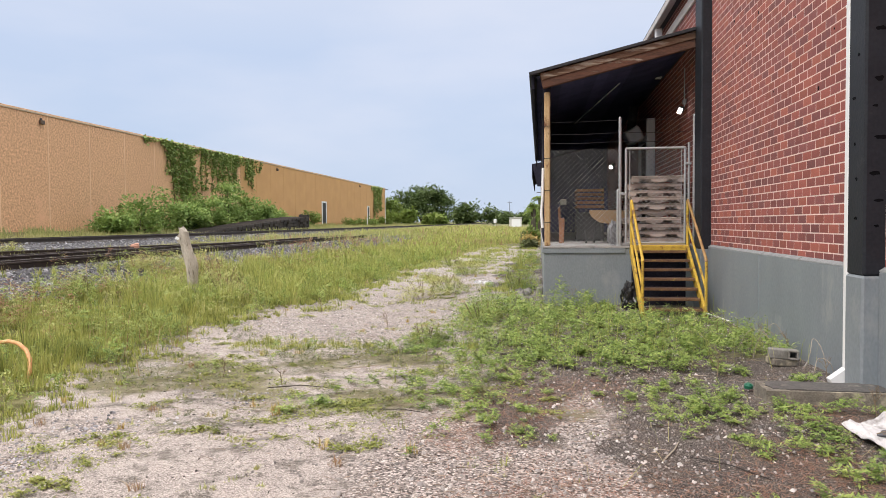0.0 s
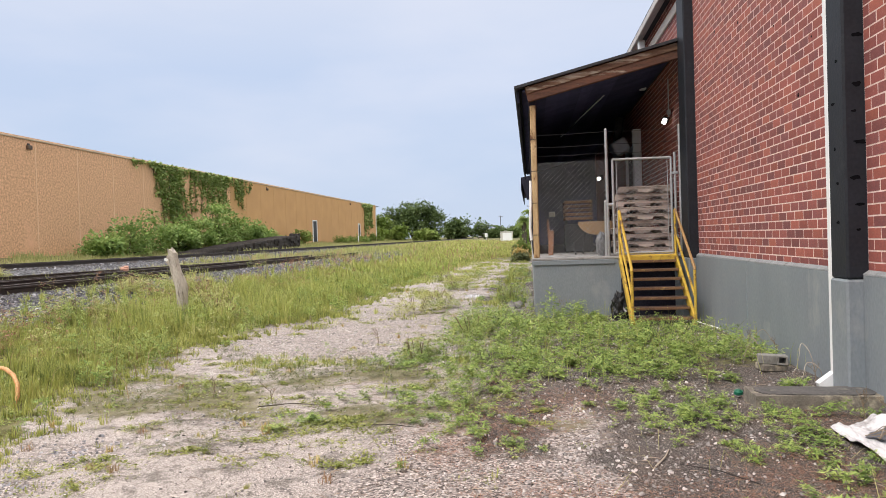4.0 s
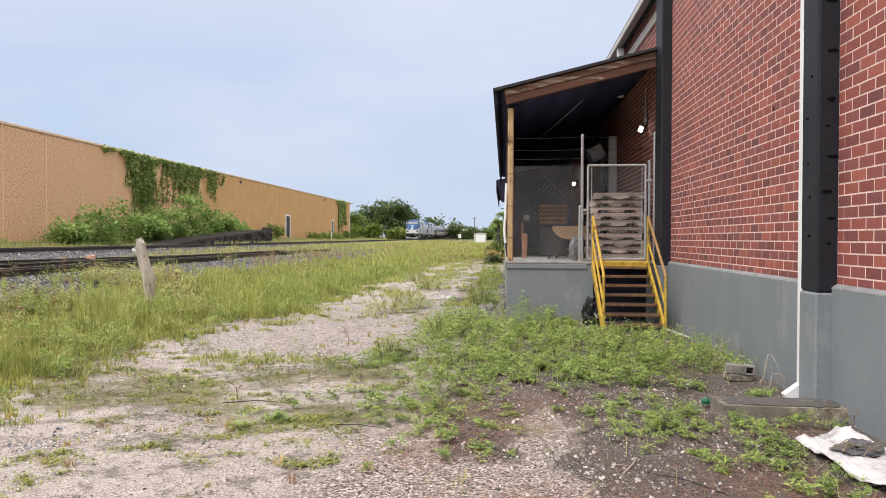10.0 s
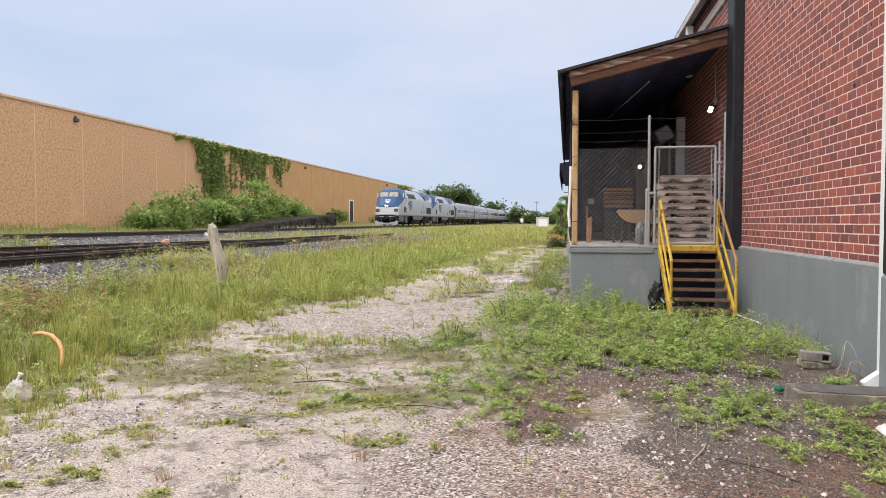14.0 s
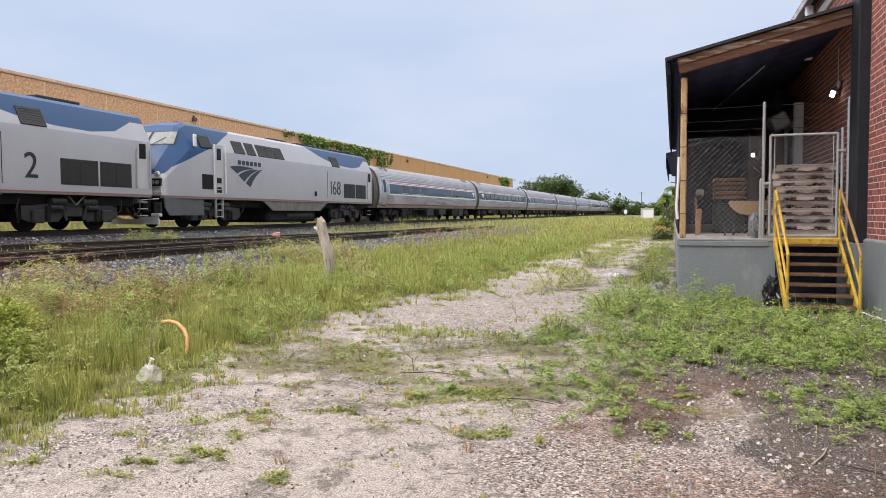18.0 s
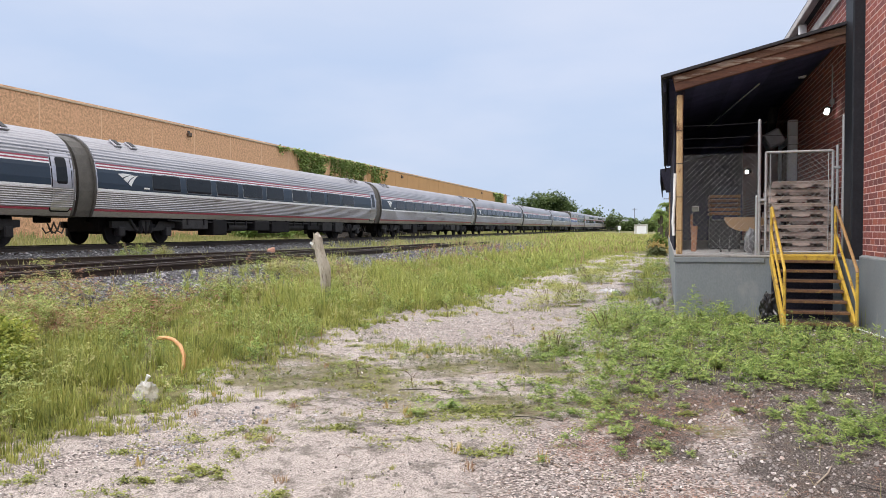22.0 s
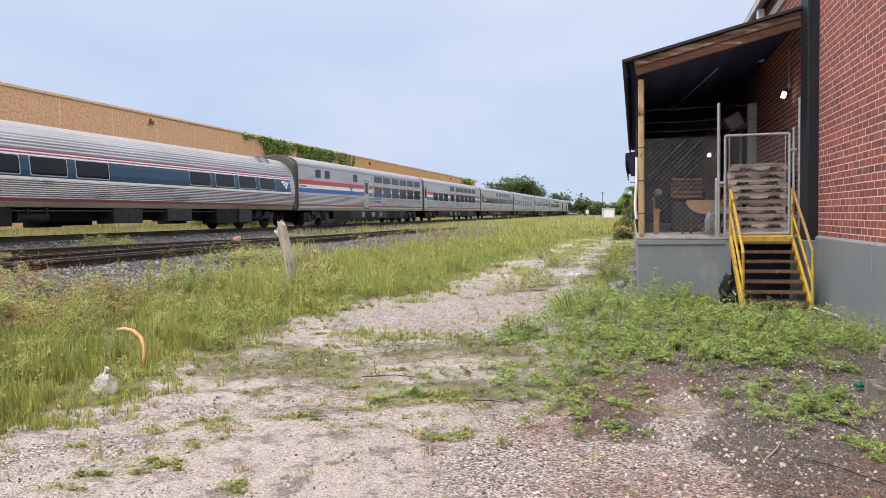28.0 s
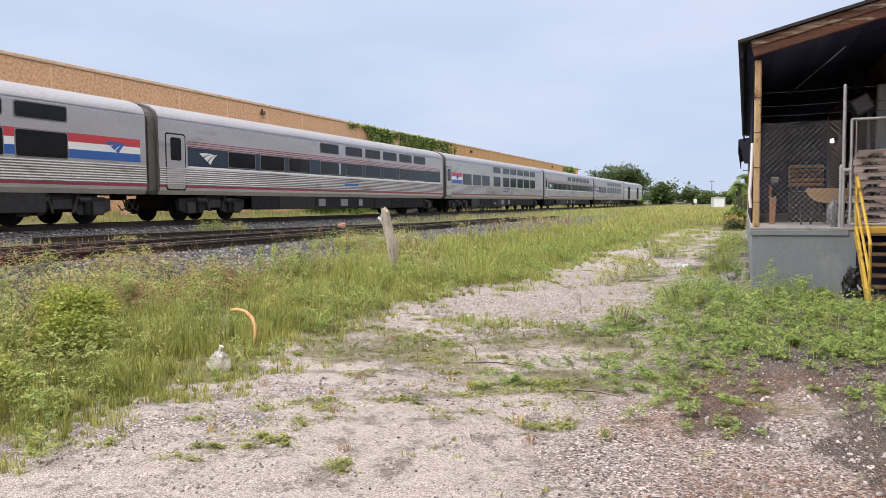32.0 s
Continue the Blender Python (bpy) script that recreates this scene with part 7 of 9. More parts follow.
        for z in (0.5, 0.75, 1.0):
            part("step", Geo().box((s * 1.48, 20.4, z), (0.12, 0.42, 0.035)), GALV, rd)
        part("panel_seam", Geo().box((s * 1.521, 14.45, 2.2), (0.012, 0.025, 1.5)), UNDER_GREY, car)
        part("fuel_filler", Geo().box((s * 1.525, 13.0, 1.65), (0.03, 0.26, 0.26), ch=0.02), UNDER, car)
        part("skirt_fairing", Geo().prism([(7.6, 1.2), (14.6, 1.2), (13.6, 0.72), (8.6, 0.72)], 0.06, "x", s * 1.44 - 0.03), SKIRT_GREY, car)
        part("pilot_skirt", Geo().prism([(0.6, 1.2), (3.1, 1.2), (3.1, 0.5), (0.9, 0.5), (0.65, 0.8)], 0.06, "x", s * 1.40 - 0.03), PILOT_GREY, car, "blue grey pilot skirt")
        for k, (zz, mat) in enumerate(((1.82, DARK_METAL), (1.82, HEADLIGHT))):
            if k == 0:
                b2 = part("ditch_box", Geo().box((s * 1.06, 0.63, 1.78), (0.46, 0.2, 0.30), ch=0.02), UNDER, car)
            else:
                part("ditch_lamp", Geo().rod((s * 1.16, 0.51, 1.78), (s * 1.16, 0.53, 1.78), 0.085, 12), WINDSCREEN, b2)
                part("ditch_lamp", Geo().rod((s * 0.96, 0.51, 1.78), (s * 0.96, 0.53, 1.78), 0.085, 12), WINDSCREEN, b2)
        part("number_light", Geo().rod((s * 1.1, 0.68, 2.12), (s * 1.1, 0.58, 2.12), 0.09, 12), WHITE_LINE, car)
    hl = part("headlight", Geo().box((0, 0.62, 2.30), (0.5, 0.2, 0.26), ch=0.06), DARK_METAL, car)
    for x in (-0.11, 0.11):
        part("lamp", Geo().rod((x, 0.50, 2.30), (x, 0.525, 2.30), 0.085, 14), HEADLIGHT, hl)
    part("nose_plate", on_nose(-0.33, 0.33, 2.86, 3.04, 0.015), surf_sky(), car, "pale blue nose plate")
    part("nose_emblem", Geo().prism([(-0.3, 0.05), (0.3, 0.09), (0.06, -0.14)], 0.03, "y", 0), WHITE_LINE, car, "white nose emblem", at=pose(0, nose(0, 2.72) - 0.02, 2.72, -38, 0, 0))
    part("front_sill", Geo().box((0, 0.62, 1.34), (2.7, 0.16, 0.16), ch=0.03), LIVERY_GREY, car, "pale grey front sill")
    part("front_beam", Geo().box((0, 0.66, 1.16), (2.5, 0.14, 0.2), ch=0.03), UNDER, car)
    part("coupler", Geo().box((0, 0.05, 0.95), (0.34, 0.8, 0.32), ch=0.05), UNDER, car)
    part("coupler_pocket", Geo().box((0, 0.5, 0.95), (1.7, 0.14, 0.65), ch=0.04), UNDER, car)
    part("plow", Geo().prism([(-1.35, 0.16), (1.35, 0.16), (1.3, 0.46), (0.6, 0.46), (0.3, 0.36), (-0.3, 0.36), (-0.6, 0.46), (-1.3, 0.46)], 0.08, "y", 0.35), surf("silver plow", (0.52, 0.53, 0.56), (0.38, 0.38, 0.40), 4, 0.6, 0.2, 30), car, "silver snow plow")
    for s in (1, -1):
        part("corner_step", Geo().box((s * 1.2, 0.42, 0.52), (0.4, 0.2, 0.12), ch=0.03), LIVERY_GREY, car, "pale corner step")
        part("corner_box", Geo().box((s * 1.2, 0.5, 0.8), (0.34, 0.1, 0.4), ch=0.03), UNDER_GREY, car)
        part("hose_bracket", Geo().box((s * 0.75, 0.38, 0.8), (0.2, 0.12, 0.34), ch=0.03), UNDER_GREY, car)
        part("lift_bar", Geo().rod((s * 0.3, 0.3, 1.08), (s * 1.35, 0.35, 1.14), 0.02, 6), WHITE_LINE, car)
        part("front_hose", Geo().tube([(s * 0.45, 0.4, 1.0), (s * 0.55, 0.25, 0.7), (s * 0.42, 0.2, 0.5)], 0.03, 6), RUBBER, car)
    for y, w in ((10.4, 1.6), (13.4, 2.0), (17.4, 1.8)):
        f = part("roof_hatch", Geo().box((0, y, 4.32), (1.5, w, 0.10), ch=0.03), DARK_METAL, car)
        part("fan", Geo().rod((0, y, 4.36), (0, y, 4.40), 0.5, 18), UNDER, f)
    part("horn", Geo().box((0.3, 3.0, 4.34), (0.3, 0.5, 0.12), ch=0.03), DARK_METAL, car)
    part("fuel_tank", Geo().box((0, 11.0, 0.55), (2.5, 5.0, 0.8), ch=0.12), UNDER, car)
    for y in (4.0, L - 3.6):
        for k in (-1, 1):
            part("traction_motor", Geo().box((0, y + 0.95 * k, 0.62), (1.2, 1.5, 0.62), ch=0.1), UNDER, car)
            part("sand_pipe", Geo().tube([(1.35, y + 2.15 * k, 1.05), (1.3, y + 2.2 * k, 0.7), (1.05, y + 1.9 * k, 0.3)], 0.03, 6), UNDER_GREY, car)
            part("brake_cylinder", Geo().rod((1.32, y + 0.35 * k, 0.95), (1.32, y + 0.95 * k, 0.95), 0.12, 10), UNDER_GREY, car)
        part("cable_loop", Geo().tube([(1.4, y - 0.3, 1.15), (1.42, y, 0.85), (1.4, y + 0.4, 1.15)], 0.03, 6), RUBBER, car)
    part("air_tank", Geo().rod((1.15, 10.2, 0.48), (1.15, 13.0, 0.48), 0.18, 14), UNDER_GREY, car, smooth=True)
    part("frame_sill", Geo().box((0, L / 2, 1.02), (2.3, L - 1.2, 0.3)), UNDER, car)
    end = Geo().sweep([(x * 0.98, z) for x, z in P42] + [(-x * 0.98, z) for x, z in reversed(P42[:-1])], [L - 0.001, L + 0.02])
    part("rear_wall", end, UNDER_GREY, car)
    coupler_end(car, L + 0.05, 1)
    diaphragm(car, [(x * 0.6, z) for x, z in P42], L, 1)
    truck(car, 4.0, 2.9, cast=True)
    truck(car, L - 3.6, 2.9, cast=True)
    # number and emblem on the camera's side and the far side
    me = text_mesh(number, 1.12, BLACK_NUMBER)
    wn2 = me.vertices and max(v.co.x for v in me.vertices)
    part("number", me, None, car, "dark road number", at=Matrix.Translation((1.524, (16.15 if len(number) > 1 else 15.72) - wn2, 1.66)) @ Matrix(((0, 0, 1, 0), (1, 0, 0, 0), (0, 1, 0, 0), (0, 0, 0, 1))))
    sw = Geo()
    for k in range(3):
        sw.add(*swoosh(P42, 6.22, 1.78, 1.34, k, 0.66))
    part("emblem", sw, DARK_NUMBER, car, "dark slate three-stroke emblem")
    bars = Geo()
    for k in range(6):
        bars.box((1.53, 5.62 + 0.335 * k, 2.86), (0.02, 0.22, 0.19))
    part("lettering_bar", bars, DARK_NUMBER, car, "dark plain lettering bars")
    return car


WINDSCREEN = surf("raked windscreen glass", (0.20, 0.21, 0.20), (0.30, 0.31, 0.30), 2, 0.1, 0.0, 10, spec=0.9)
BLACK_NUMBER = surf("black road number", (0.022, 0.024, 0.030), (0.018, 0.02, 0.026), 4, 0.4, 0.0, 20)
DARK_NUMBER = surf("slate lettering", (0.030, 0.040, 0.058), (0.025, 0.034, 0.05), 4, 0.4, 0.0, 20)


def surf_sky():
    if "sky" not in MADE:
        MADE["sky"] = surf("pale blue plate", (0.16, 0.40, 0.66), (0.14, 0.36, 0.6), 4, 0.4, 0.0, 20)
    return MADE["sky"]


def spread(y0, y1, n, w):
    return [(y0 + (y1 - y0) * (k + 0.5) / n - w / 2, y0 + (y1 - y0) * (k + 0.5) / n + w / 2) for k in range(n)]


def rows(y, n):
    """n windows in a row, from y on, at the maker's pitch."""
    return [(y + 2.05 * k, y + 2.05 * k + 1.66) for k in range(n)]


TRAIN = []
PITCH_LOCO, PITCH_CAR = 21.1, 26.1


def build_train():
    pos = 0.0
    TRAIN.append((build_loco("2", "silver and blue diesel locomotive leading the train"), pos))
    pos += PITCH_LOCO
    TRAIN.append((build_loco("168", "second silver and blue diesel locomotive"), pos))
    pos += PITCH_LOCO + 0.35
    cafe = build_amfleet("cafe_car", "stainless fluted passenger car with few windows and a blue band", [(4.8, 6.35), (6.8, 8.35), (8.8, 10.4), (15.5, 17.1), (17.55, 19.15), (19.6, 21.2), (21.65, 23.25)], 21, 24.5, True)
    TRAIN.append((cafe, pos))
    pos += PITCH_CAR
    coach = build_amfleet("coach_car", "stainless fluted coach with a blue window band", [(3.4, 5.02), (5.46, 7.08), (7.52, 9.14), (9.58, 11.2), (11.64, 13.26), (14.2, 15.82), (16.26, 17.88), (18.3, 19.92), (20.36, 21.98)], 22, 2.1)
    TRAIN.append((coach, pos))
    pos += PITCH_CAR
    for k in range(5):
        TRAIN.append((copy_thing(coach if k < 4 else cafe, Matrix()), pos))
        pos += PITCH_CAR
    TRAIN.append((build_viewliner("dormitory_car", "silver sleeping car with red, white and blue stripes", rows(12.9, 6), rows(12.9, 6), [(0.2, 10.7), (11.8, 25.2)], 23, (11.2,), extra=[(2.5, 3.2), (3.9, 4.6), (8.7, 9.4)]), pos))
    pos += PITCH_CAR
    diner = build_viewliner("sleeping_car", "silver sleeping car with tricolour stripes between two window rows", rows(3.4, 3) + [(10.2, 11.9)] + rows(12.7, 5), [(10.2, 11.9)] + rows(12.7, 5), [(1.2, 25.4)], 24, (0.65,))
    TRAIN.append((diner, pos))
    pos += PITCH_CAR
    blue = build_viewliner("sleeping_car", "silver sleeping car with a slate blue window band", rows(3.8, 3) + [(10.5, 12.15)] + rows(12.9, 5), [(10.5, 12.15)] + rows(12.9, 5), [], 25, (0.95,), blue=(1.55, 25.2))
    TRAIN.append((blue, pos))
    pos += PITCH_CAR
    strip_car = build_viewliner("sleeping_car", "silver sleeping car with a short tricolour stripe", rows(3.4, 3) + [(10.2, 11.9)] + rows(12.7, 5), [(10.2, 11.9)] + rows(12.7, 5), [(1.2, 3.2)], 26, (0.65,))
    TRAIN.append((strip_car, pos))
    pos += PITCH_CAR
    TRAIN.append((copy_thing(blue, Matrix()), pos))
    pos += PITCH_CAR
    TRAIN.append((copy_thing(strip_car, Matrix()), pos))
    pos += PITCH_CAR
    TRAIN.append((build_baggage(), pos))


build_train()


def train_front(t):
    """Where the leading nose stands along the line at t seconds."""
    return 362.3 - 20.232 * t - 0.006 * t * t + 0.001018 * t ** 3


def train_place(t, s):
    y = train_front(t) + s
    bend = 0.00035 * max(0.0, y - 215) ** 2
    turn = math.degrees(math.atan(0.0007 * max(0.0, y + 12 - 215)))
    lift = math.degrees(math.atan((float(climb(y + 25)) - float(climb(y))) / 25))
    return pose(-MAIN + bend, y, RAIL_Z + float(climb(y)), lift, 0, -turn)


def motions():
    for car, s in TRAIN:
        walk(car, [(t * 0.5, train_place(t * 0.5, s)) for t in range(65)])


# ---- plants ----
def blades(x, y, z, h, w, rng, lean=0.35, segs=2):
    """Grass blades as narrow bent strips: arrays of corners and triangles."""
    n = len(x)
    a = rng.random(n) * 6.283
    dx, dy = np.cos(a), np.sin(a)
    b = a + rng.normal(0, 0.9, n) + 1.57
    lx, ly = np.cos(b) * lean * h * rng.random(n), np.sin(b) * lean * h * rng.random(n)
    rows = []
    for k in range(segs):
        t = k / segs
        ww = w * (1 - 0.45 * t)
        cx, cy, cz = x + lx * t * t, y + ly * t * t, z + h * t
        rows += [np.stack([cx - dx * ww, cy - dy * ww, cz], 1), np.stack([cx + dx * ww, cy + dy * ww, cz], 1)]
    rows.append(np.stack([x + lx, y + ly, z + h * (1 - 0.25 * lean)], 1))
    v = np.stack(rows, 1)
    m = 2 * segs + 1
    tri = []
    for k in range(segs - 1):
        o = 2 * k
        tri += [(o, o + 1, o + 3), (o, o + 3, o + 2)]
    tri.append((2 * segs - 2, 2 * segs - 1, 2 * segs))
    f = (np.array(tri)[None] + m * np.arange(n)[:, None, None]).reshape(-1, 3)
    return v.reshape(-1, 3), f


def tufts(cx, cy, h, r, k, w, rng, splay=0.8):
    """Grass tufts: k blades each that rise from one foot and arch outwards."""
    n = len(cx)
    a = rng.random((n, k)) * 6.283
    q = r[:, None] * np.sqrt(rng.random((n, k)))
    x, y = (cx[:, None] + q * np.cos(a)).ravel(), (cy[:, None] + q * np.sin(a)).ravel()
    hh = (h[:, None] * (0.35 + 0.75 * rng.random((n, k)))).ravel()
    out = hh * splay * rng.random(n * k) ** 1.3
    b = a.ravel() + rng.normal(0, 0.5, n * k)
    z = height(x, y) - 0.01
    ww = w * (0.6 + 0.8 * rng.random(n * k))
    sx, sy = -np.sin(b) * ww, np.cos(b) * ww
    rows = []
    for t, f in ((0.0, 1.0), (0.5, 0.75)):
        px, py, pz = x + out * np.cos(b) * t * t, y + out * np.sin(b) * t * t, z + hh * t * (1 - 0.12 * t)
        rows += [np.stack([px - sx * f, py - sy * f, pz], 1), np.stack([px + sx * f, py + sy * f, pz], 1)]
    rows.append(np.stack([x + out * np.cos(b), y + out * np.sin(b), z + hh * (1 - 0.35 * np.minimum(1, out / hh))], 1))
    v = np.stack(rows, 1).reshape(-1, 3)
    f = (np.array([(0, 1, 3), (0, 3, 2), (2, 3, 4)])[None] + 5 * np.arange(n * k)[:, None, None]).reshape(-1, 3)
    return v, f


def leaves(p, size, rng, droop=0.35, slim=0.5, up=0.25):
    """Diamond leaves folded along the midrib at the points p."""
    n = len(p)
    a = rng.random(n) * 6.283
    el = rng.normal(up, droop, n)
    d = np.stack([np.cos(a) * np.cos(el), np.sin(a) * np.cos(el), np.sin(el)], 1)
    s = np.stack([-np.sin(a), np.cos(a), rng.normal(0, 0.35, n)], 1)
    nrm = np.cross(d, s)
    s1 = size[:, None]
    tip, mid = p + d * s1, p + d * s1 * 0.45
    l, r = mid + s * s1 * slim * 0.5 + nrm * s1 * 0.08, mid - s * s1 * slim * 0.5 + nrm * s1 * 0.08
    v = np.stack([p, l, tip, r], 1).reshape(-1, 3)
    f = (np.array([(0, 1, 2), (0, 2, 3)])[None] + 4 * np.arange(n)[:, None, None]).reshape(-1, 3)
    return v, f


def ferns(x, y, z, h, spread, rng, fronds=8, pairs=6, slim=0.42):
    """Feathery plants: arching fronds of small paired leaflets round a short stem."""
    n = len(x)
    sh = (n, fronds)
    a = rng.random(sh) * 6.283
    up = rng.uniform(0.1, 1.1, sh)
    L = spread[:, None] * rng.uniform(0.6, 1.1, sh)
    start = h[:, None] * rng.uniform(0.15, 1.0, sh)
    s = np.linspace(0.2, 1.0, pairs)[None, None, :, None]
    side = np.array([1.0, -1.0])[None, None, None, :]
    run = L[:, :, None, None] * s
    bx = x[:, None, None, None] + run * np.cos(up)[:, :, None, None] * np.cos(a)[:, :, None, None]
    by = y[:, None, None, None] + run * np.cos(up)[:, :, None, None] * np.sin(a)[:, :, None, None]
    bz = z[:, None, None, None] + start[:, :, None, None] + run * np.sin(up)[:, :, None, None] - 0.45 * run * s
    full = np.broadcast_shapes(bx.shape, side.shape)
    ll = L[:, :, None, None] * (0.42 - 0.26 * s) * rng.uniform(0.7, 1.25, full)
    b = a[:, :, None, None] + side * rng.uniform(0.7, 1.25, full)
    el = rng.normal(0.0, 0.35, full)
    base = np.stack(np.broadcast_arrays(bx, by, bz), -1)
    base = np.broadcast_to(base, full + (3,)).reshape(-1, 3)
    d = np.stack([np.cos(b) * np.cos(el), np.sin(b) * np.cos(el), np.sin(el)], -1).reshape(-1, 3)
    w = np.stack([-np.sin(b), np.cos(b), rng.normal(0, 0.3, full)], -1).reshape(-1, 3)
    ll = ll.reshape(-1, 1)
    mid = base + d * ll * 0.5
    v = np.stack([base, mid + w * ll * slim * 0.5, base + d * ll, mid - w * ll * slim * 0.5], 1).reshape(-1, 3)
    f = (np.array([(0, 1, 2), (0, 2, 3)])[None] + 4 * np.arange(len(ll))[:, None, None]).reshape(-1, 3)
    return v, f


def join(parts):
    vs, fs, o = [], [], 0
    for v, f in parts:
        vs.append(v)
        fs.append(f + o)
        o += len(v)
    return np.concatenate(vs), np.concatenate(fs)


def stuff(name, v, f, material, label, category):
    return tagged(new(name, tri_mesh(name, v, f, material)), label, category, kind="stuff")


def cover(x, y):
    """How thick the grass stands: the meadow, thinning on the ballast."""
    return np.clip(meadow(x, y) + 0.7 * smooth_step(0.2, 0.9, waves(x, y, 4.7, 2.6)) * meadow(x - 0.3, y), 0, 1) * (1 - 0.93 * stone(x, y)) * (0.55 + 0.45 * (waves(x, y, 0.9, 8.0) > -0.55))


def thin_growth(x, y):
    """Low growth round the bag and before the orange duct."""
    return 1 - np.exp(-((x + 4.75) ** 2 + ((y - 5.4) * 0.75) ** 2) / 0.5)


OCHRE = leaf("ochre dry grass", [(0.40, 0.27, 0.09), (0.55, 0.40, 0.15), (0.62, 0.50, 0.22), (0.36, 0.36, 0.12)], 1.5)
MARGIN = leaf("fresh margin herb", [(0.07, 0.11, 0.025), (0.20, 0.29, 0.06), (0.36, 0.45, 0.10), (0.52, 0.56, 0.17)], 2.2, 0.25, 5, 0.75)
RUSTY = leaf("rusty dead weed", [(0.16, 0.07, 0.045), (0.30, 0.14, 0.09), (0.42, 0.24, 0.15), (0.40, 0.33, 0.17)], 2.0, 0.2)
DUSKY = leaf("dusky herb", [(0.07, 0.085, 0.04), (0.14, 0.16, 0.07), (0.24, 0.26, 0.12)], 2.0)
PALE_WEED = leaf("pale flowering weed", [(0.22, 0.27, 0.07), (0.38, 0.41, 0.13), (0.52, 0.51, 0.21), (0.62, 0.59, 0.32)], 1.2, 0.3)


def grow_meadow():
    rng = np.random.default_rng(21)
    out = []
    # near meadow, then wider blades further off
    for n, x0, x1, y0, y1, h0, h1, w, seed in ((46000, -10.5, -3.4, 2.5, 15, 0.06, 0.30, 0.0055, 1), (38000, -10.5, -3.2, 15, 32, 0.15, 0.46, 0.0095, 2), (34000, -11, 0.2, 32, 62, 0.25, 0.55, 0.018, 3), (26000, -17, 3, 60, 140, 0.3, 0.6, 0.036, 4)):
        x, y = spots(n, x0, x1, y0, y1, 30 + seed, 0.15)
        x, y = keep(x, y, cover(x, y), 40 + seed)
        tall = 0.5 + 0.5 * waves(x, y, 0.8, 3.3)
        edge = np.clip((meadow_edge(y) - x) / 1.2, 0.25, 1) * (1 - 0.5 * smooth_step(6.4, 7.6, -x) * (y < 40))
        clump = 0.55 + 0.65 * np.clip(waves(x, y, 5.5, 1.7) + 0.3, -0.45, 1)
        h = (h0 + (h1 - h0) * rng.random(len(x)) ** 1.5) * (0.6 + 0.6 * np.clip(tall, 0, 1)) * edge * clump
        out.append(blades(x, y, height(x, y) - 0.01, h, w * (0.6 + 0.8 * rng.random(len(x))), rng, 0.85))
    for n, y0, y1, w, seed, up in ((7000, 2.6, 11, 0.0042, 5, 1.15), (5600, 11, 22, 0.0062, 6, 1.45), (2000, 22, 36, 0.010, 7, 1.5)):
        x, y = spots(n, -9.6, -3.7, y0, y1, 30 + seed, 0.2)
        x, y = keep(x, y, np.clip(cover(x, y) * (0.45 + 0.9 * waves(x, y, 1.6, 2.4)) + 0.25 * meadow(x, y) * (1 - stone(x, y)), 0, 1), 44 + seed)
        k = np.clip((meadow_edge(y) - x) / 0.8, 0.2, 1) * (0.75 + 0.4 * waves(x, y, 0.9, 5.1)) * (1 - 0.5 * smooth_step(6.2, 7.8, -x) * smooth_step(16, 13, y))
        h = up * (0.16 + 0.30 * rng.random(len(x)) ** 1.3) * np.clip(k, 0.25, 1.2)
        out.append(tufts(x, y, h, 0.02 + 0.05 * rng.random(len(x)), 22, w, rng, 0.65))
    v, f = join(out)
    stuff("meadow_grass", v, f, MEADOW, "tall green and yellowing meadow grass", "grass")
    # dry and reddish stems
    x, y = spots(15000, -11, -3.6, 2.5, 40, 51, 0.5)
    x, y = keep(x, y, cover(x, y) * np.clip(-0.1 + 0.7 * waves(x, y, 0.7, 6.1) + 0.5 * smooth_step(7.0, 9.0, -x), 0, 1), 52)
    h = 0.1 + 0.3 * rng.random(len(x))
    v, f = blades(x, y, height(x, y), h, 0.004 + 0.004 * (y / 20), rng, 0.7)
    x, y = spots(7000, -14, 0.4, 34, 130, 53, 0.4)
    x, y = keep(x, y, cover(x, y) * np.clip(0.3 + 0.8 * waves(x, y, 0.25, 2.1), 0, 1), 54)
    far = blades(x, y, height(x, y), 0.25 + 0.4 * rng.random(len(x)), 0.02 + 0.01 * rng.random(len(x)), rng, 0.7)
    v, f = join([(v, f), far])
    stuff("dry_grass", v, f, DRYGRASS, "dry tan and reddish grass stems", "grass")
    # feathery herbs among the grass
    out = []
    x, y = spots(3000, -10, -3.9, 3.0, 24, 61, 0.5)
    x, y = keep(x, y, cover(x, y) * np.clip(0.05 + 1.1 * waves(x, y, 1.3, 9.0) + 0.5 * np.exp(-((x + 6.8) ** 2 + (y - 6.0) ** 2) / 3.0), 0, 1) * thin_growth(x, y), 62)
    n = len(x)
    out.append(ferns(x, y, height(x, y), 0.12 + 0.26 * rng.random(n), 0.07 + 0.09 * rng.random(n) + 0.003 * y, rng, 10, 5, 0.32))
    v, f = join(out)
    # darker leafy herbs in their own patches
    x, y = spots(4200, -10, -4.2, 3.0, 30, 71, 0.5)
    x, y = keep(x, y, cover(x, y) * np.clip(-0.35 + 1.1 * waves(x, y, 1.9, 3.7), 0, 1) * thin_growth(x, y), 72)
    n = len(x)
    a, b = ferns(x, y, height(x, y), 0.08 + 0.24 * rng.random(n), 0.06 + 0.08 * rng.random(n) + 0.003 * y, rng, 11, 6, 0.4)
    stuff("leafy_herbs", a, b, WEED, "darker green leafy herbs among the grass", "weeds")
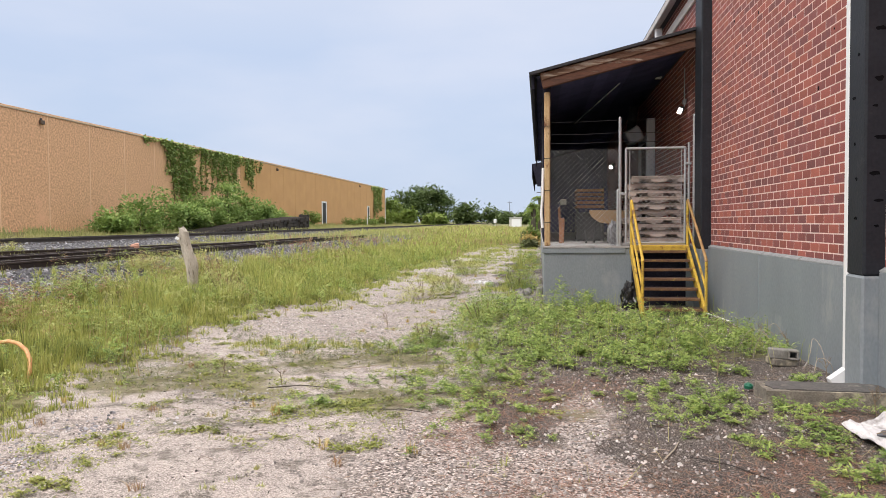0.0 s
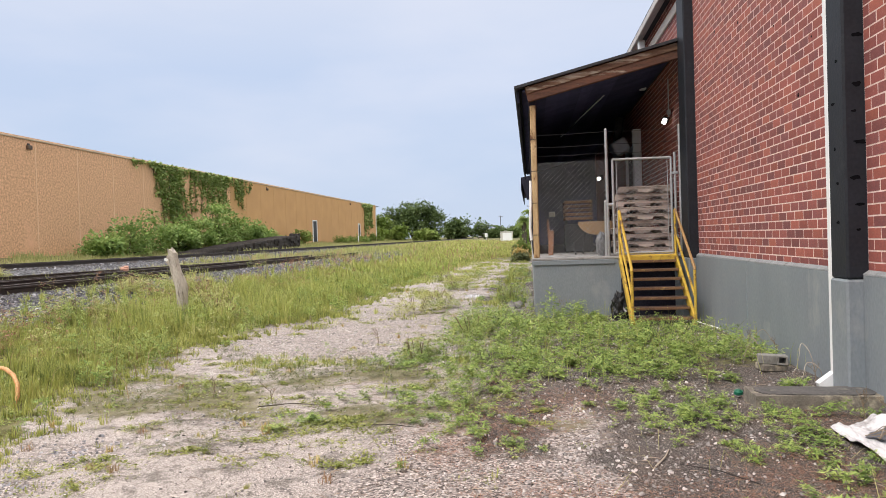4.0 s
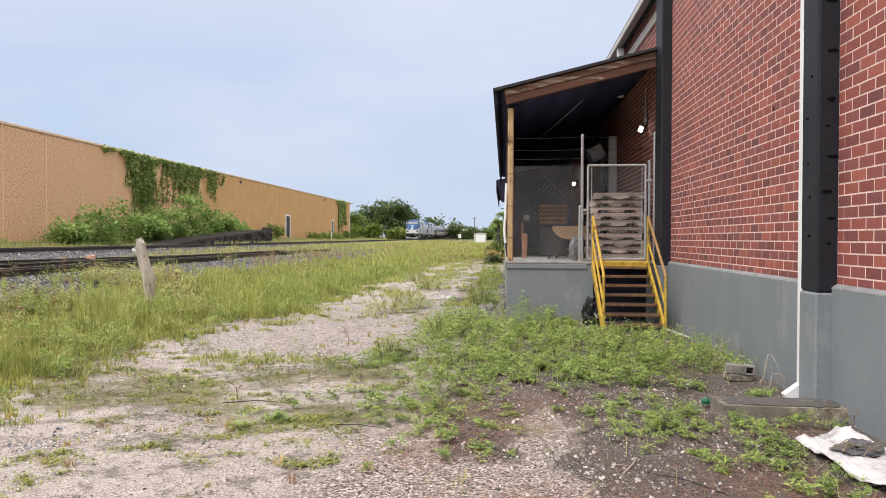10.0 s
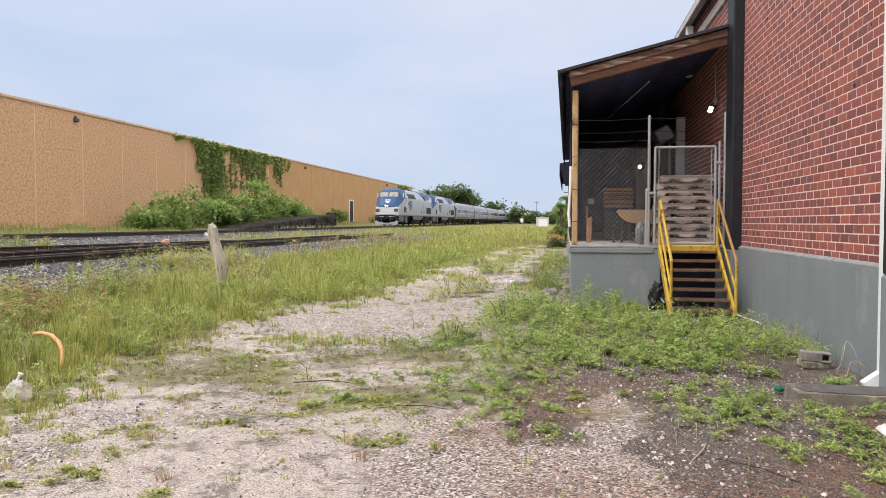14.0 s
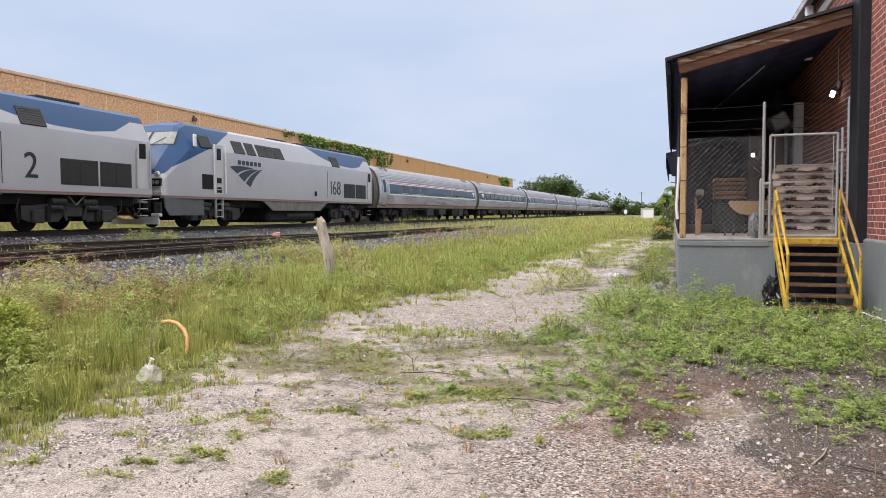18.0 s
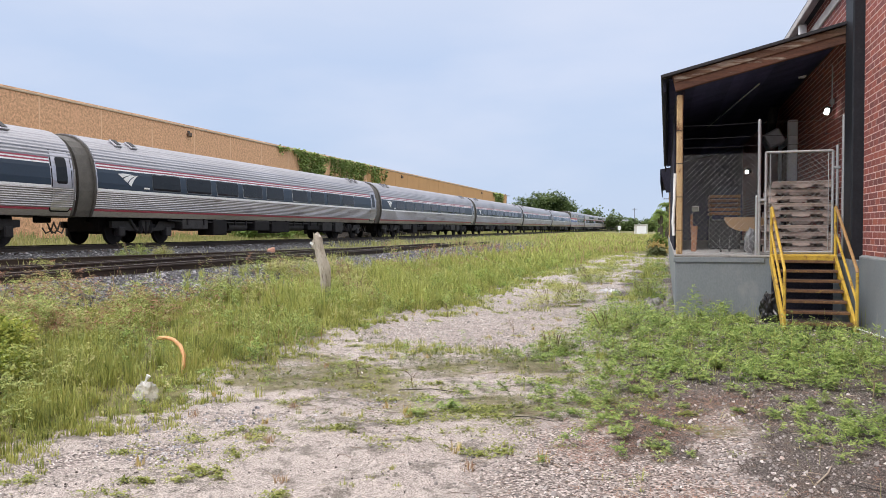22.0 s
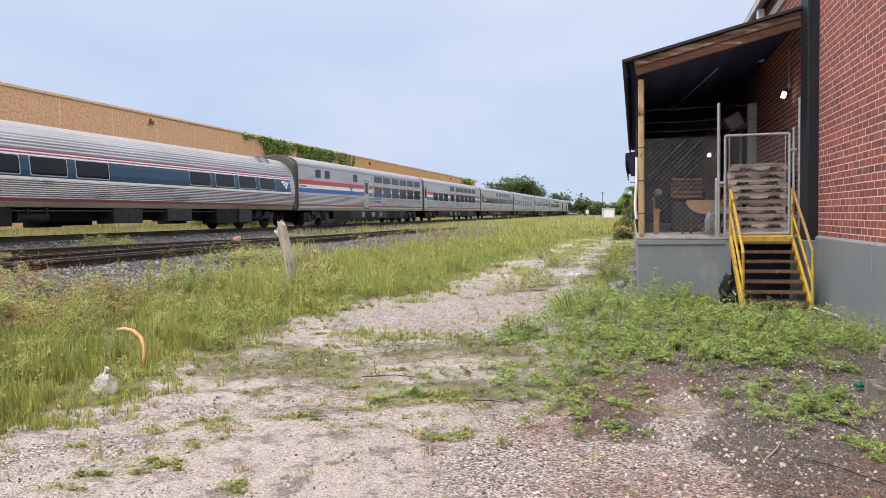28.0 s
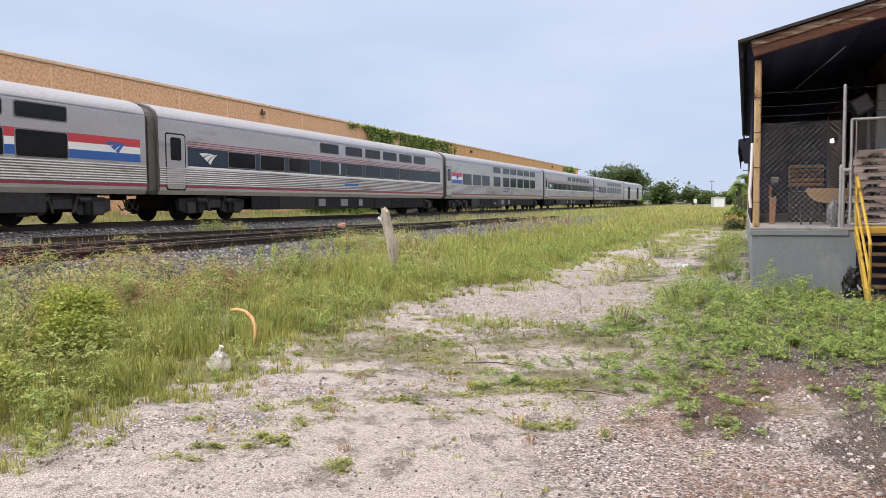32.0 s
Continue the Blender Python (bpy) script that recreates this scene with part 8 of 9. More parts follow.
    stuff("meadow_herbs", v, f, FEATHER, "feathery light green herbs in the meadow", "weeds")
    # taller herbs in clumps
    for count, mat, name, label, seed in ((16, PALE_WEED, "flowering_herbs", "tall pale flowering herbs in clumps in the meadow", 91), (30, FEATHER, "fennel_herbs", "tall feathery fresh green herbs in the meadow", 92), (14, WEED, "broad_herbs", "tall dark leafy herbs in the meadow", 93)):
        cx, cy = spots(count, -8.4, -4.9, 3.6, 13.5, seed, 0.3)
        keepers = thin_growth(cx, cy) > 0.45
        cx, cy = np.repeat(cx[keepers], 13), np.repeat(cy[keepers], 13)
        x, y = cx + rng.normal(0, 0.2, len(cx)), cy + rng.normal(0, 0.17, len(cx))
        v, f = ferns(x, y, height(x, y), 0.18 + 0.34 * rng.random(len(x)), 0.07 + 0.07 * rng.random(len(x)), rng, 10, 5, 0.36)
        stuff(name, v, f, mat, label, "weeds")
    # bushy fresh herbs along the far margin of the path
    x, y = spots(2400, -7.4, -3.7, 11.5, 44, 73, 0.5)
    x, y = keep(x, y, np.clip(0.2 + 0.9 * waves(x, y, 1.1, 6.3), 0, 1) * meadow(x, y) * np.exp(-((meadow_edge(y) - x - 0.9) / 1.1) ** 2), 74)
    n = len(x)
    v, f = ferns(x, y, height(x, y), 0.15 + 0.33 * rng.random(n), 0.08 + 0.08 * rng.random(n) + 0.003 * y, rng, 11, 5, 0.26)
    stuff("margin_herbs", v, f, MARGIN, "fresh yellow-green herbs along the meadow's margin", "weeds")
    # pale seed heads and specks of blossom above the grass
    x, y = spots(3000, -9.8, -3.8, 3.0, 24, 65, 0.6)
    x, y = keep(x, y, cover(x, y) * np.clip(0.3 + 0.8 * waves(x, y, 1.0, 6.6), 0, 1), 66)
    n = len(x)
    p = np.stack([x, y, height(x, y) + 0.12 + 0.28 * rng.random(n)], 1)
    v, f = leaves(p, 0.014 + 0.016 * rng.random(n) + 0.0012 * y, rng, 0.6, 0.7, 0.5)
    stuff("seed_heads", v, f, PALE_WEED, "pale seed heads above the meadow grass", "seed heads")
    # pale flowering weeds and red dry ones towards the siding
    x, y = spots(4600, -10.0, -5.2, 3.4, 30, 63, 0.6)
    x, y = keep(x, y, np.clip(0.2 + 0.9 * waves(x, y, 1.2, 4.7), 0, 1) * smooth_step(5.4, 7.0, -x + 0.5 * waves(x, y, 1.0, 1.0)) * np.clip(smooth_step(8.7, 8.0, -x + 0.5 * waves(x, y, 2.2, 2.0)) + smooth_step(9.9, 9.0, y) + np.exp(-((y - 16.2) / 1.6) ** 2), 0, 1), 64)
    n = len(x)
    half = rng.random(n) < 0.5
    for sel, mat, name, label in ((half, PALE_WEED, "pale_weeds", "pale yellow-green flowering weeds beside the siding"), (~half, RUSTY, "red_weeds", "dry reddish weeds beside the siding")):
        a, b = x[sel], y[sel]
        v, f = ferns(a, b, height(a, b), 0.12 + 0.3 * rng.random(len(a)), 0.07 + 0.08 * rng.random(len(a)) + 0.002 * b, rng, 9, 4, 0.32)
        stuff(name, v, f, mat, label, "weeds")
    # rank weeds that close over the ballast beside the siding
    for n, u0, u1, y0, y1, red, seed in ((1500, 6.6, 9.9, 4.2, 10.2, 0.5, 95), (420, 7.6, 9.6, 14.6, 18.4, 0.25, 96), (260, 8.0, 10.0, 24.0, 40.0, 0.6, 97)):
        x, y = spots(n, -u1, -u0, y0, y1, seed)
        x, y = keep(x, y, np.clip(0.55 + 0.7 * waves(x, y, 1.5, 1.3), 0, 1) * smooth_step(y1, y1 - 0.9, y + 0.5 * waves(x, y, 2.0, 0.5)), seed + 5)
        pick = rng.random(len(x))
        for sel, mat, name, label in ((pick < red, RUSTY, "rust_weeds", "rusty brown dry weeds over the ballast"), ((pick >= red) & (pick < 0.5 + red / 2), PALE_WEED, "rank_weeds", "pale yellow-green rank weeds over the ballast"), (pick >= 0.5 + red / 2, FEATHER, "fresh_weeds", "fresh green weeds over the ballast")):
            a, b = x[sel], y[sel]
            v, f = ferns(a, b, height(a, b), 0.16 + 0.30 * rng.random(len(a)), 0.08 + 0.08 * rng.random(len(a)) + 0.002 * b, rng, 9, 4, 0.34)
            stuff(name, v, f, mat, label, "weeds")
    # grass beyond the tracks and between them
    out = []
    for n, u0, u1, y0, y1, h1, w, d in ((30000, 23.2, 30.0, 26, 150, 0.36, 0.022, 1.0), (12000, 27.5, 32.3, 22, 110, 0.6, 0.022, 0.7), (5000, 13.2, 17.2, 6, 60, 0.3, 0.008, 0.35), (3500, 10.0, 13.0, 3, 36, 0.28, 0.006, 0.4), (9000, 22.6, 32.3, 60, 200, 0.7, 0.04, 1.0), (9000, 8.6, 18.0, 37, 84, 0.5, 0.015, 0.75)):
        x, y = spots(n, -u1, -u0, y0, y1, int(80 + u0), 0.3)
        x, y = keep(x, y, np.clip(d * (0.6 + 0.8 * waves(x, y, 0.8, u0)), 0, 1), int(90 + u0))
        h = h1 * (0.35 + 0.65 * rng.random(len(x)))
        out.append(blades(x, y, height(x, y) - 0.01, h, w * (0.6 + 0.8 * rng.random(len(x))), rng, 0.5))
    v, f = join(out)
    stuff("lineside_grass", v, f, LINESIDE, "rough grass beside and beyond the tracks", "grass")


grow_meadow()


def bare(x, y):
    """Where nothing grows: under the sheet and the slab."""
    return ((x > 2.4) & (x < 3.0) & (y > 8.0) & (y < 8.7)) | ((x > 2.12) & (x < 3.1) & (y > 4.4) & (y < 6.2)) | ((x > 1.85) & (y > 6.55) & (y < 7.2)) | (x > 2.9)


def grow_weeds():
    """The leafy patch before the dock, sparse plants on the soil, mats on the sand."""
    rng = np.random.default_rng(31)
    x, y = spots(3600, -2.0, 3.0, 6.2, 46, 101, 1.5)
    x, y = keep(x, y, weeds(x, y) * ~bare(x, y), 102)
    n = len(x)
    tall = np.clip(0.7 + 0.55 * waves(x, y, 1.7, 4.0), 0.3, 1.15) * (1 - 0.8 * smooth_step(11.2, 12.4, y) * (y < 14.4) * (x > 0.9))
    out = [ferns(x, y, height(x, y), (0.08 + 0.44 * rng.random(n) ** 1.3) * tall, 0.08 + 0.11 * rng.random(n) + 0.002 * y, rng, 12, 6, 0.34)]
    v, f = join(out)
    stuff("leafy_weeds", v, f, WEED, "low feathery green weeds before the dock", "weeds")
    # single young plants on the soil
    x, y = spots(1500, -2.2, 2.7, 3.7, 9.6, 103)
    x, y = keep(x, y, np.clip(-0.02 + 0.7 * waves(x, y, 2.0, 5.0) + 0.9 * np.exp(-((x + 0.75 + 0.25 * (y - 7.8)) / 0.65) ** 2) * smooth_step(5.4, 6.6, y) + 1.0 * np.exp(-((x - 1.3) ** 2 + (y - 6.4) ** 2) / 0.5) + 0.7 * np.exp(-((x - 1.9) ** 2 + (y - 5.6) ** 2) / 0.5) - streak(x, y), 0.0, 1) * ~bare(x, y) * ((y > 4.9) | (x > 1.2)), 104)
    x, y = np.append(x, (-0.5, -0.76, -0.45, -0.62, 2.2, 2.35, 2.5, 2.05, 2.02, 2.1, 2.15, 1.98, 2.2, 2.12, 2.2, 2.05, 2.25, 2.3, 2.18, 2.08, 2.62, 2.76, 2.85, 2.5, 2.7)), np.append(y, (6.04, 5.48, 6.5, 6.84, 6.42, 6.38, 6.4, 6.1, 5.35, 5.6, 5.0, 5.1, 4.75, 5.75, 5.5, 5.2, 5.05, 4.85, 4.6, 4.45, 6.42, 6.40, 6.45, 7.5, 7.65))
    n = len(x)
    v, f = ferns(x, y, height(x, y), 0.02 + 0.11 * rng.random(n), 0.06 + 0.08 * rng.random(n), rng, 11, 7, 0.38)
    stuff("young_weeds", v, f, WEED, "small young green weeds on the bare soil", "weeds")
    # stems
    n = 900
    x, y = spots(n, -1.4, 3.0, 7.8, 14.3, 105)
    x, y = keep(x, y, weeds(x, y), 106)
    v, f = blades(x, y, height(x, y), 0.2 + 0.35 * rng.random(len(x)), np.full(len(x), 0.003), rng, 0.6)
    stuff("weed_stems", v, f, MEADOW, "thin green stems among the weeds", "weeds")
    # tufts on the path
    cx, cy = spots(4200, -4.8, 0.6, 3.4, 40, 107, 0.7)
    cx, cy = keep(cx, cy, np.clip(-0.08 + 0.35 * waves(cx, cy, 0.9, 2.2) + 0.9 * olive(cx, cy), 0.03, 1) * (1 - meadow(cx, cy)), 108)
    n = len(cx)
    v, f = tufts(cx, cy, 0.012 + 0.035 * rng.random(n) ** 1.5 + 0.0008 * cy, 0.02 + 0.06 * rng.random(n), 26, 0.0026, rng, 1.5)
    stuff("path_tufts", v, f, MOSS, "small grass tufts scattered on the sandy path", "grass")
    ps, sz = [], []
    cx, cy = spots(1800, -4.8, 0.4, 3.4, 26, 109, 0.6)
    cx, cy = keep(cx, cy, np.clip(-0.1 + 0.9 * waves(cx, cy, 1.2, 0.4) + 0.8 * olive(cx, cy), 0, 1) * (1 - meadow(cx, cy)) * (1 - soil(cx, cy)) * (1 - 0.8 * gravel(cx, cy)), 110)
    mats = ((-3.22, 5.07), (-2.56, 5.27), (-2.7, 5.2), (-3.94, 3.6), (-3.23, 3.82), (-2.32, 3.85), (-2.0, 5.17), (-3.0, 4.6), (-2.9, 4.1), (-3.4, 6.0), (-2.2, 6.1), (-1.7, 6.3))
    cx, cy = np.append(cx, [q[0] for q in mats]), np.append(cy, [q[1] for q in mats])
    for i in range(len(cx)):
        named = i >= len(cx) - len(mats)
        k = int(rng.integers(50, 220)) + 120 * named
        r = rng.uniform(0.05, 0.13) if named else rng.uniform(0.04, 0.16)
        lobe = rng.integers(0, 4, k)
        ox, oy = rng.normal(0, r * 0.9, 4), rng.normal(0, r * 0.6, 4)
        a, q = rng.random(k) * 6.283, 0.6 * r * np.abs(rng.normal(0, 0.8, k))
        x, y = cx[i] + ox[lobe] + q * np.cos(a) * 1.5, cy[i] + oy[lobe] + q * np.sin(a)
        ps.append(np.stack([x, y, height(x, y) + 0.003 + 0.028 * rng.random(k) * np.exp(-(q / r) ** 2)], 1))
        sz.append(rng.uniform(0.012, 0.03, k))
    v, f = leaves(np.concatenate(ps), np.concatenate(sz), rng, slim=0.6, up=0.1)
    stuff("mat_weeds", v, f, MOSS, "low mats of yellow-green weeds on the sand", "weeds")
    # grass tufts along the path, thicker further off, and ochre dry ones
    x, y = spots(900, -4.6, -0.2, 3.6, 13, 131, 0.5)
    x, y = keep(x, y, np.clip(-0.15 + 0.8 * waves(x, y, 1.4, 3.2) + 0.5 * olive(x, y), 0.02, 1) * (1 - meadow(x, y)) * (1 - soil(x, y)), 132)
    out = [tufts(x, y, 0.03 + 0.09 * rng.random(len(x)) ** 2, 0.02 + 0.04 * rng.random(len(x)), 16, 0.003, rng, 1.0)]
    x, y = spots(6000, -4.4, -0.2, 13, 50, 133, 0.3)
    lane = np.exp(-((x + 1.9 - 0.02 * (y - 13)) / 0.55) ** 2) + np.exp(-((x + 3.5) / 0.4) ** 2)
    x, y = keep(x, y, np.clip(-0.15 + 0.75 * waves(x, y, 0.8, 1.6) + 0.65 * smooth_step(14, 30, y) - 0.45 * lane, 0.02, 1), 134)
    out.append(tufts(x, y, 0.06 + 0.17 * rng.random(len(x)) ** 2, 0.06 + 0.14 * rng.random(len(x)), 22, 0.006, rng, 1.3))
    x, y = spots(110, -0.9, 0.0, 15.2, 34, 135)
    x, y = keep(x, y, np.clip(0.15 + 1.0 * waves(x, y, 0.7, 2.0), 0, 1), 136)
    out.append(tufts(x, y, 0.15 + 0.35 * rng.random(len(x)) ** 1.5, 0.05 + 0.1 * rng.random(len(x)), 24, 0.007, rng, 0.8))
    x, y = spots(900, -4.9, -0.8, 8.5, 10.3, 141)
    x, y = keep(x, y, np.clip(np.exp(-((y - 9.3 - 0.12 * waves(x, y, 1.5, 0.3)) / 0.33) ** 2) * (0.55 + 0.6 * waves(x, y, 1.9, 4.1)), 0, 1), 142)
    out.append(tufts(x, y, 0.05 + 0.09 * rng.random(len(x)), 0.03 + 0.05 * rng.random(len(x)), 20, 0.0035, rng, 0.9))
    v, f = join(out)
    stuff("path_grass", v, f, MEADOW, "green grass tufts growing over the sandy path", "grass")
    x, y = spots(420, -4.9, -0.4, 3.6, 26, 137, 0.5)
    x, y = keep(x, y, np.clip(-0.2 + 0.8 * waves(x, y, 1.1, 0.9), 0.03, 1), 138)
    v, f = tufts(x, y, 0.04 + 0.10 * rng.random(len(x)), 0.02 + 0.04 * rng.random(len(x)), 18, 0.0045, rng, 0.9)
    stuff("ochre_tufts", v, f, OCHRE, "ochre dry grass tufts on the path", "grass")
    x, y = spots(2600, -4.6, -0.4, 5.2, 10.8, 139)
    x, y = keep(x, y, np.clip(-0.1 + 0.6 * waves(x, y, 1.7, 2.8) + 0.8 * olive(x, y), 0, 1) * (1 - meadow(x, y)), 140)
    v, f = ferns(x, y, height(x, y), 0.04 + 0.16 * rng.random(len(x)) ** 2, 0.04 + 0.05 * rng.random(len(x)), rng, 7, 4, 0.34)
    stuff("sparse_herbs", v, f, DUSKY, "dusky green sparse herbs on the path", "weeds")
    hx, hy = np.array((-3.49, -3.42, -3.19, -3.1, -4.5, -2.95, -3.0, -2.6, -2.4, -3.9, -4.2, -1.9, -2.8)), np.array((7.24, 7.4, 8.64, 8.4, 6.3, 9.1, 7.9, 8.2, 8.8, 6.4, 5.6, 8.3, 9.9))
    n = len(hx)
    v, f = ferns(hx, hy, height(hx, hy), 0.16 + 0.14 * rng.random(n), 0.08 + 0.05 * rng.random(n), rng, 12, 6, 0.3)
    stuff("path_herbs", v, f, BUSH_LEAF, "dark upright herbs growing on the path", "weeds")
    out = []
    for px, py in ((-2.45, 4.15), (-2.95, 4.85), (-3.15, 4.9), (-4.0, 5.4), (-3.9, 7.8), (-1.35, 4.7), (-3.3, 5.9)):
        k = 26
        a, q = rng.random(k) * 6.283, 0.05 * np.sqrt(rng.random(k))
        x, y = px + q * np.cos(a), py + q * np.sin(a)
        out.append(blades(x, y, height(x, y), 0.03 + 0.08 * rng.random(k), np.full(k, 0.003), rng, 1.0))
    v, f = join(out)
    stuff("rusty_tufts", v, f, DRYGRASS, "rusty dry grass tufts on the sand", "grass")
    sx, sy = spots(60, 0.2, 2.3, 4.4, 7.8, 121)
    v, f = blades(sx, sy, height(sx, sy), 0.06 + 0.26 * rng.random(len(sx)) ** 2, np.full(len(sx), 0.0018), rng, 2.2)
    stuff("dry_stalks", v, f, PALE_WEED, "thin pale dry stalks on the soil", "stalks")
    # needles and twigs on the soil
    x, y = spots(36000, -1.2, 3.0, 3.4, 8.8, 111)
    x, y = keep(x, y, np.clip(-0.02 + 0.2 * waves(x, y, 1.6, 4.4) + 1.0 * needle(x, y), 0, 1), 112)
    n = len(x)
    a = rng.random(n) * 6.283
    l = rng.uniform(0.02, 0.09, n)
    d = np.stack([np.cos(a), np.sin(a), rng.normal(0, 0.12, n)], 1) * l[:, None]
    s = np.stack([-np.sin(a), np.cos(a), np.zeros(n)], 1) * 0.0021
    p = np.stack([x, y, height(x, y) + 0.006], 1)
    v = np.stack([p - s, p + s, p + d], 1).reshape(-1, 3)
    x, y = spots(1500, -1.3, 2.9, 3.6, 8.4, 145)
    px, py = spots(2400, -4.6, -0.8, 4.2, 11.5, 146)
    px, py = keep(px, py, np.clip(0.15 + 0.8 * waves(px, py, 1.3, 5.2) + 0.4 * olive(px, py), 0, 1), 147)
    x, y = np.append(x, px), np.append(y, py)
    k = len(x)
    a, l = rng.random(k) * 6.283, 0.02 + 0.13 * rng.random(k) ** 2.5
    bend = rng.normal(0, 0.25, k) * l
    w = 0.0012 + 0.0012 * rng.random(k)
    rows = []
    for t in (0.0, 0.5, 1.0):
        px, py = x + np.cos(a) * l * t - np.sin(a) * bend * t * (1 - t) * 2, y + np.sin(a) * l * t + np.cos(a) * bend * t * (1 - t) * 2
        pz = height(px, py) + 0.008 + 0.05 * l * np.sin(3.1 * t)
        rows += [np.stack([px - np.sin(a) * -w, py - np.cos(a) * w, pz], 1), np.stack([px, py, pz + 1.6 * w], 1), np.stack([px + np.sin(a) * -w, py + np.cos(a) * w, pz], 1)]
    lv = np.stack(rows, 1).reshape(-1, 3)
    lt = np.array([(0, 1, 4), (0, 4, 3), (1, 2, 5), (1, 5, 4), (3, 4, 7), (3, 7, 6), (4, 5, 8), (4, 8, 7)])
    stuff("twig_litter", lv, (lt[None] + 9 * np.arange(k)[:, None, None]).reshape(-1, 3), LITTER, "thin dry twigs strewn over the soil and path", "twigs")
    stuff("pine_needles", v, np.arange(3 * n).reshape(-1, 3), NEEDLE, "reddish dead needles on the dark soil", "needles")


NEEDLE = leaf("dead needle", [(0.17, 0.07, 0.045), (0.34, 0.16, 0.10), (0.52, 0.32, 0.22)], 2.0, 0.1)
LITTER = leaf("dry twig litter", [(0.05, 0.036, 0.03), (0.13, 0.095, 0.07), (0.28, 0.21, 0.155), (0.50, 0.41, 0.32)], 4.0, 0.0)
grow_weeds()


def dry_weed(x, y, h, seed):
    """One dead branching stalk."""
    rng = random.Random(seed)
    g = Geo()
    z0 = float(height(x, y))

    def branch(p, d, l, r, depth):
        q = p + d * l
        g.rod(p, q, r, 4, r * 0.7)
        if depth:
            for _ in range(3):
                e = (d + Vector((rng.uniform(-.8, .8), rng.uniform(-.8, .8), rng.uniform(-.1, .5)))).normalized()
                branch(p + d * l * rng.uniform(0.5, 1), e, l * rng.uniform(0.45, 0.7), r * 0.6, depth - 1)
    branch(Vector((0, 0, 0)), Vector((rng.uniform(-.2, .2), rng.uniform(-.2, .2), 1)).normalized(), h * 0.45, 0.005, 3)
    solo("dead_stalk", g, TWIG, "dry branching dead weed stalk", "dead plant", pose(x, y, z0), group="dead stalks")


for k, (x, y, h) in enumerate(((1.75, 7.6, 0.45), (2.75, 9.6, 0.5), (2.85, 9.0, 0.4), (2.7, 6.3, 0.4), (2.85, 6.2, 0.35), (2.4, 10.4, 0.45), (-3.3, 7.3, 0.3), (-2.55, 7.0, 0.28), (-2.2, 10.5, 0.4), (-3.9, 12.8, 0.4), (0.6, 14.1, 0.5), (2.9, 7.9, 0.3))):
    dry_weed(x, y, h, k)


def crown(points, size, count, rng, jitter):
    """Leaves spread over lumps: (x, y, z, radius) each, thicker towards the shell."""
    tot = sum(r ** 2 for *_, r in points)
    ps = []
    for x, y, z, r in points:
        n = int(count * r * r / tot)
        d = rng.normal(0, 1, (n, 3))
        d /= np.linalg.norm(d, axis=1)[:, None]
        d[:, 2] = np.where(d[:, 2] < -0.3, -0.3 * rng.random(n), d[:, 2])
        lump = 1 + 0.22 * np.sin(d[:, 0] * 7 + x) * np.cos(d[:, 1] * 6 + y) + 0.14 * np.sin(d[:, 2] * 11 + z)
        q = r * lump * (0.62 + 0.42 * rng.random(n) ** 0.6)
        ps.append(np.array([x, y, z]) + d * q[:, None] + rng.normal(0, jitter, (n, 3)))
    p = np.concatenate(ps)
    return leaves(p, size * (0.5 + rng.random(len(p))), rng, 0.6, 0.7)


def tree(name, label, category, x, y, lumps, size, count, material, seed, trunk=0.3, group=""):
    rng = np.random.default_rng(seed)
    t = thing(name, label, category, pose(x, y, float(height(x, y)) - 0.05), group=group)
    g = Geo()
    for lx, ly, lz, r in lumps[:7]:
        mid = (lx * 0.35, ly * 0.35, max(0.3, lz * 0.55))
        g.tube([(0.05 * lx, 0.05 * ly, -0.1), mid, (lx, ly, lz)], [trunk, trunk * 0.6, trunk * 0.15], 7)
    tagged(part("trunk", g, BARK, t, smooth=True), kind="stuff" if trunk < 0.05 else "")
    part("crown", tri_mesh("crown", *crown(lumps, size, count, rng, size * 0.5), material), None, t, "leafy crown")
    return t


def lumps_of(seed, n, rx, ry, z0, z1, r0, r1):
    rng = random.Random(seed)
    out = []
    for _ in range(n):
        a, q = rng.uniform(0, 6.283), math.sqrt(rng.random())
        f = 1 - q * q * 0.6
        out.append((rx * q * math.cos(a), ry * q * math.sin(a), z0 + (z1 - z0) * rng.random() * f + 0.0, rng.uniform(r0, r1)))
    return out


# bushes before the tan wall, along y
for k, (y, w, h) in enumerate(((46.9, 1.1, 1.5), (50.6, 1.7, 2.9), (54.3, 1.7, 3.0), (58.0, 1.8, 2.6), (61.6, 2.2, 3.4), (66.0, 2.4, 4.4), (70.0, 2.2, 4.2), (74.0, 2.0, 3.0), (78.0, 2.0, 2.6), (81.5, 1.3, 1.2))):
    tree("shrub", "dense green shrub against the tan warehouse wall", "shrub", -29.2 + 0.3 * math.sin(k * 3), y, lumps_of(200 + k, 26, 1.5, w, 0.3, h, 0.4, 0.75), 0.24, 3400 if k > 2 else 1900, BUSH_LEAF, 300 + k, 0.06, "shrubs along the wall")
for k, (x, y, w, h) in enumerate(((-30.5, 96.5, 2.2, 1.9), (-30, 116, 3.5, 1.0), (-29, 124, 3, 0.9), (-30.3, 142, 2.5, 1.6), (-30.2, 50.0, 1.6, 0.5))):
    tree("shrub", "low green shrub at the warehouse's foot", "shrub", x, y, lumps_of(230 + k, 9, 1.3, w, 0.2, h, 0.35, 0.8), 0.24, 1500, LIGHT_LEAF, 330 + k, 0.05, "low shrubs")
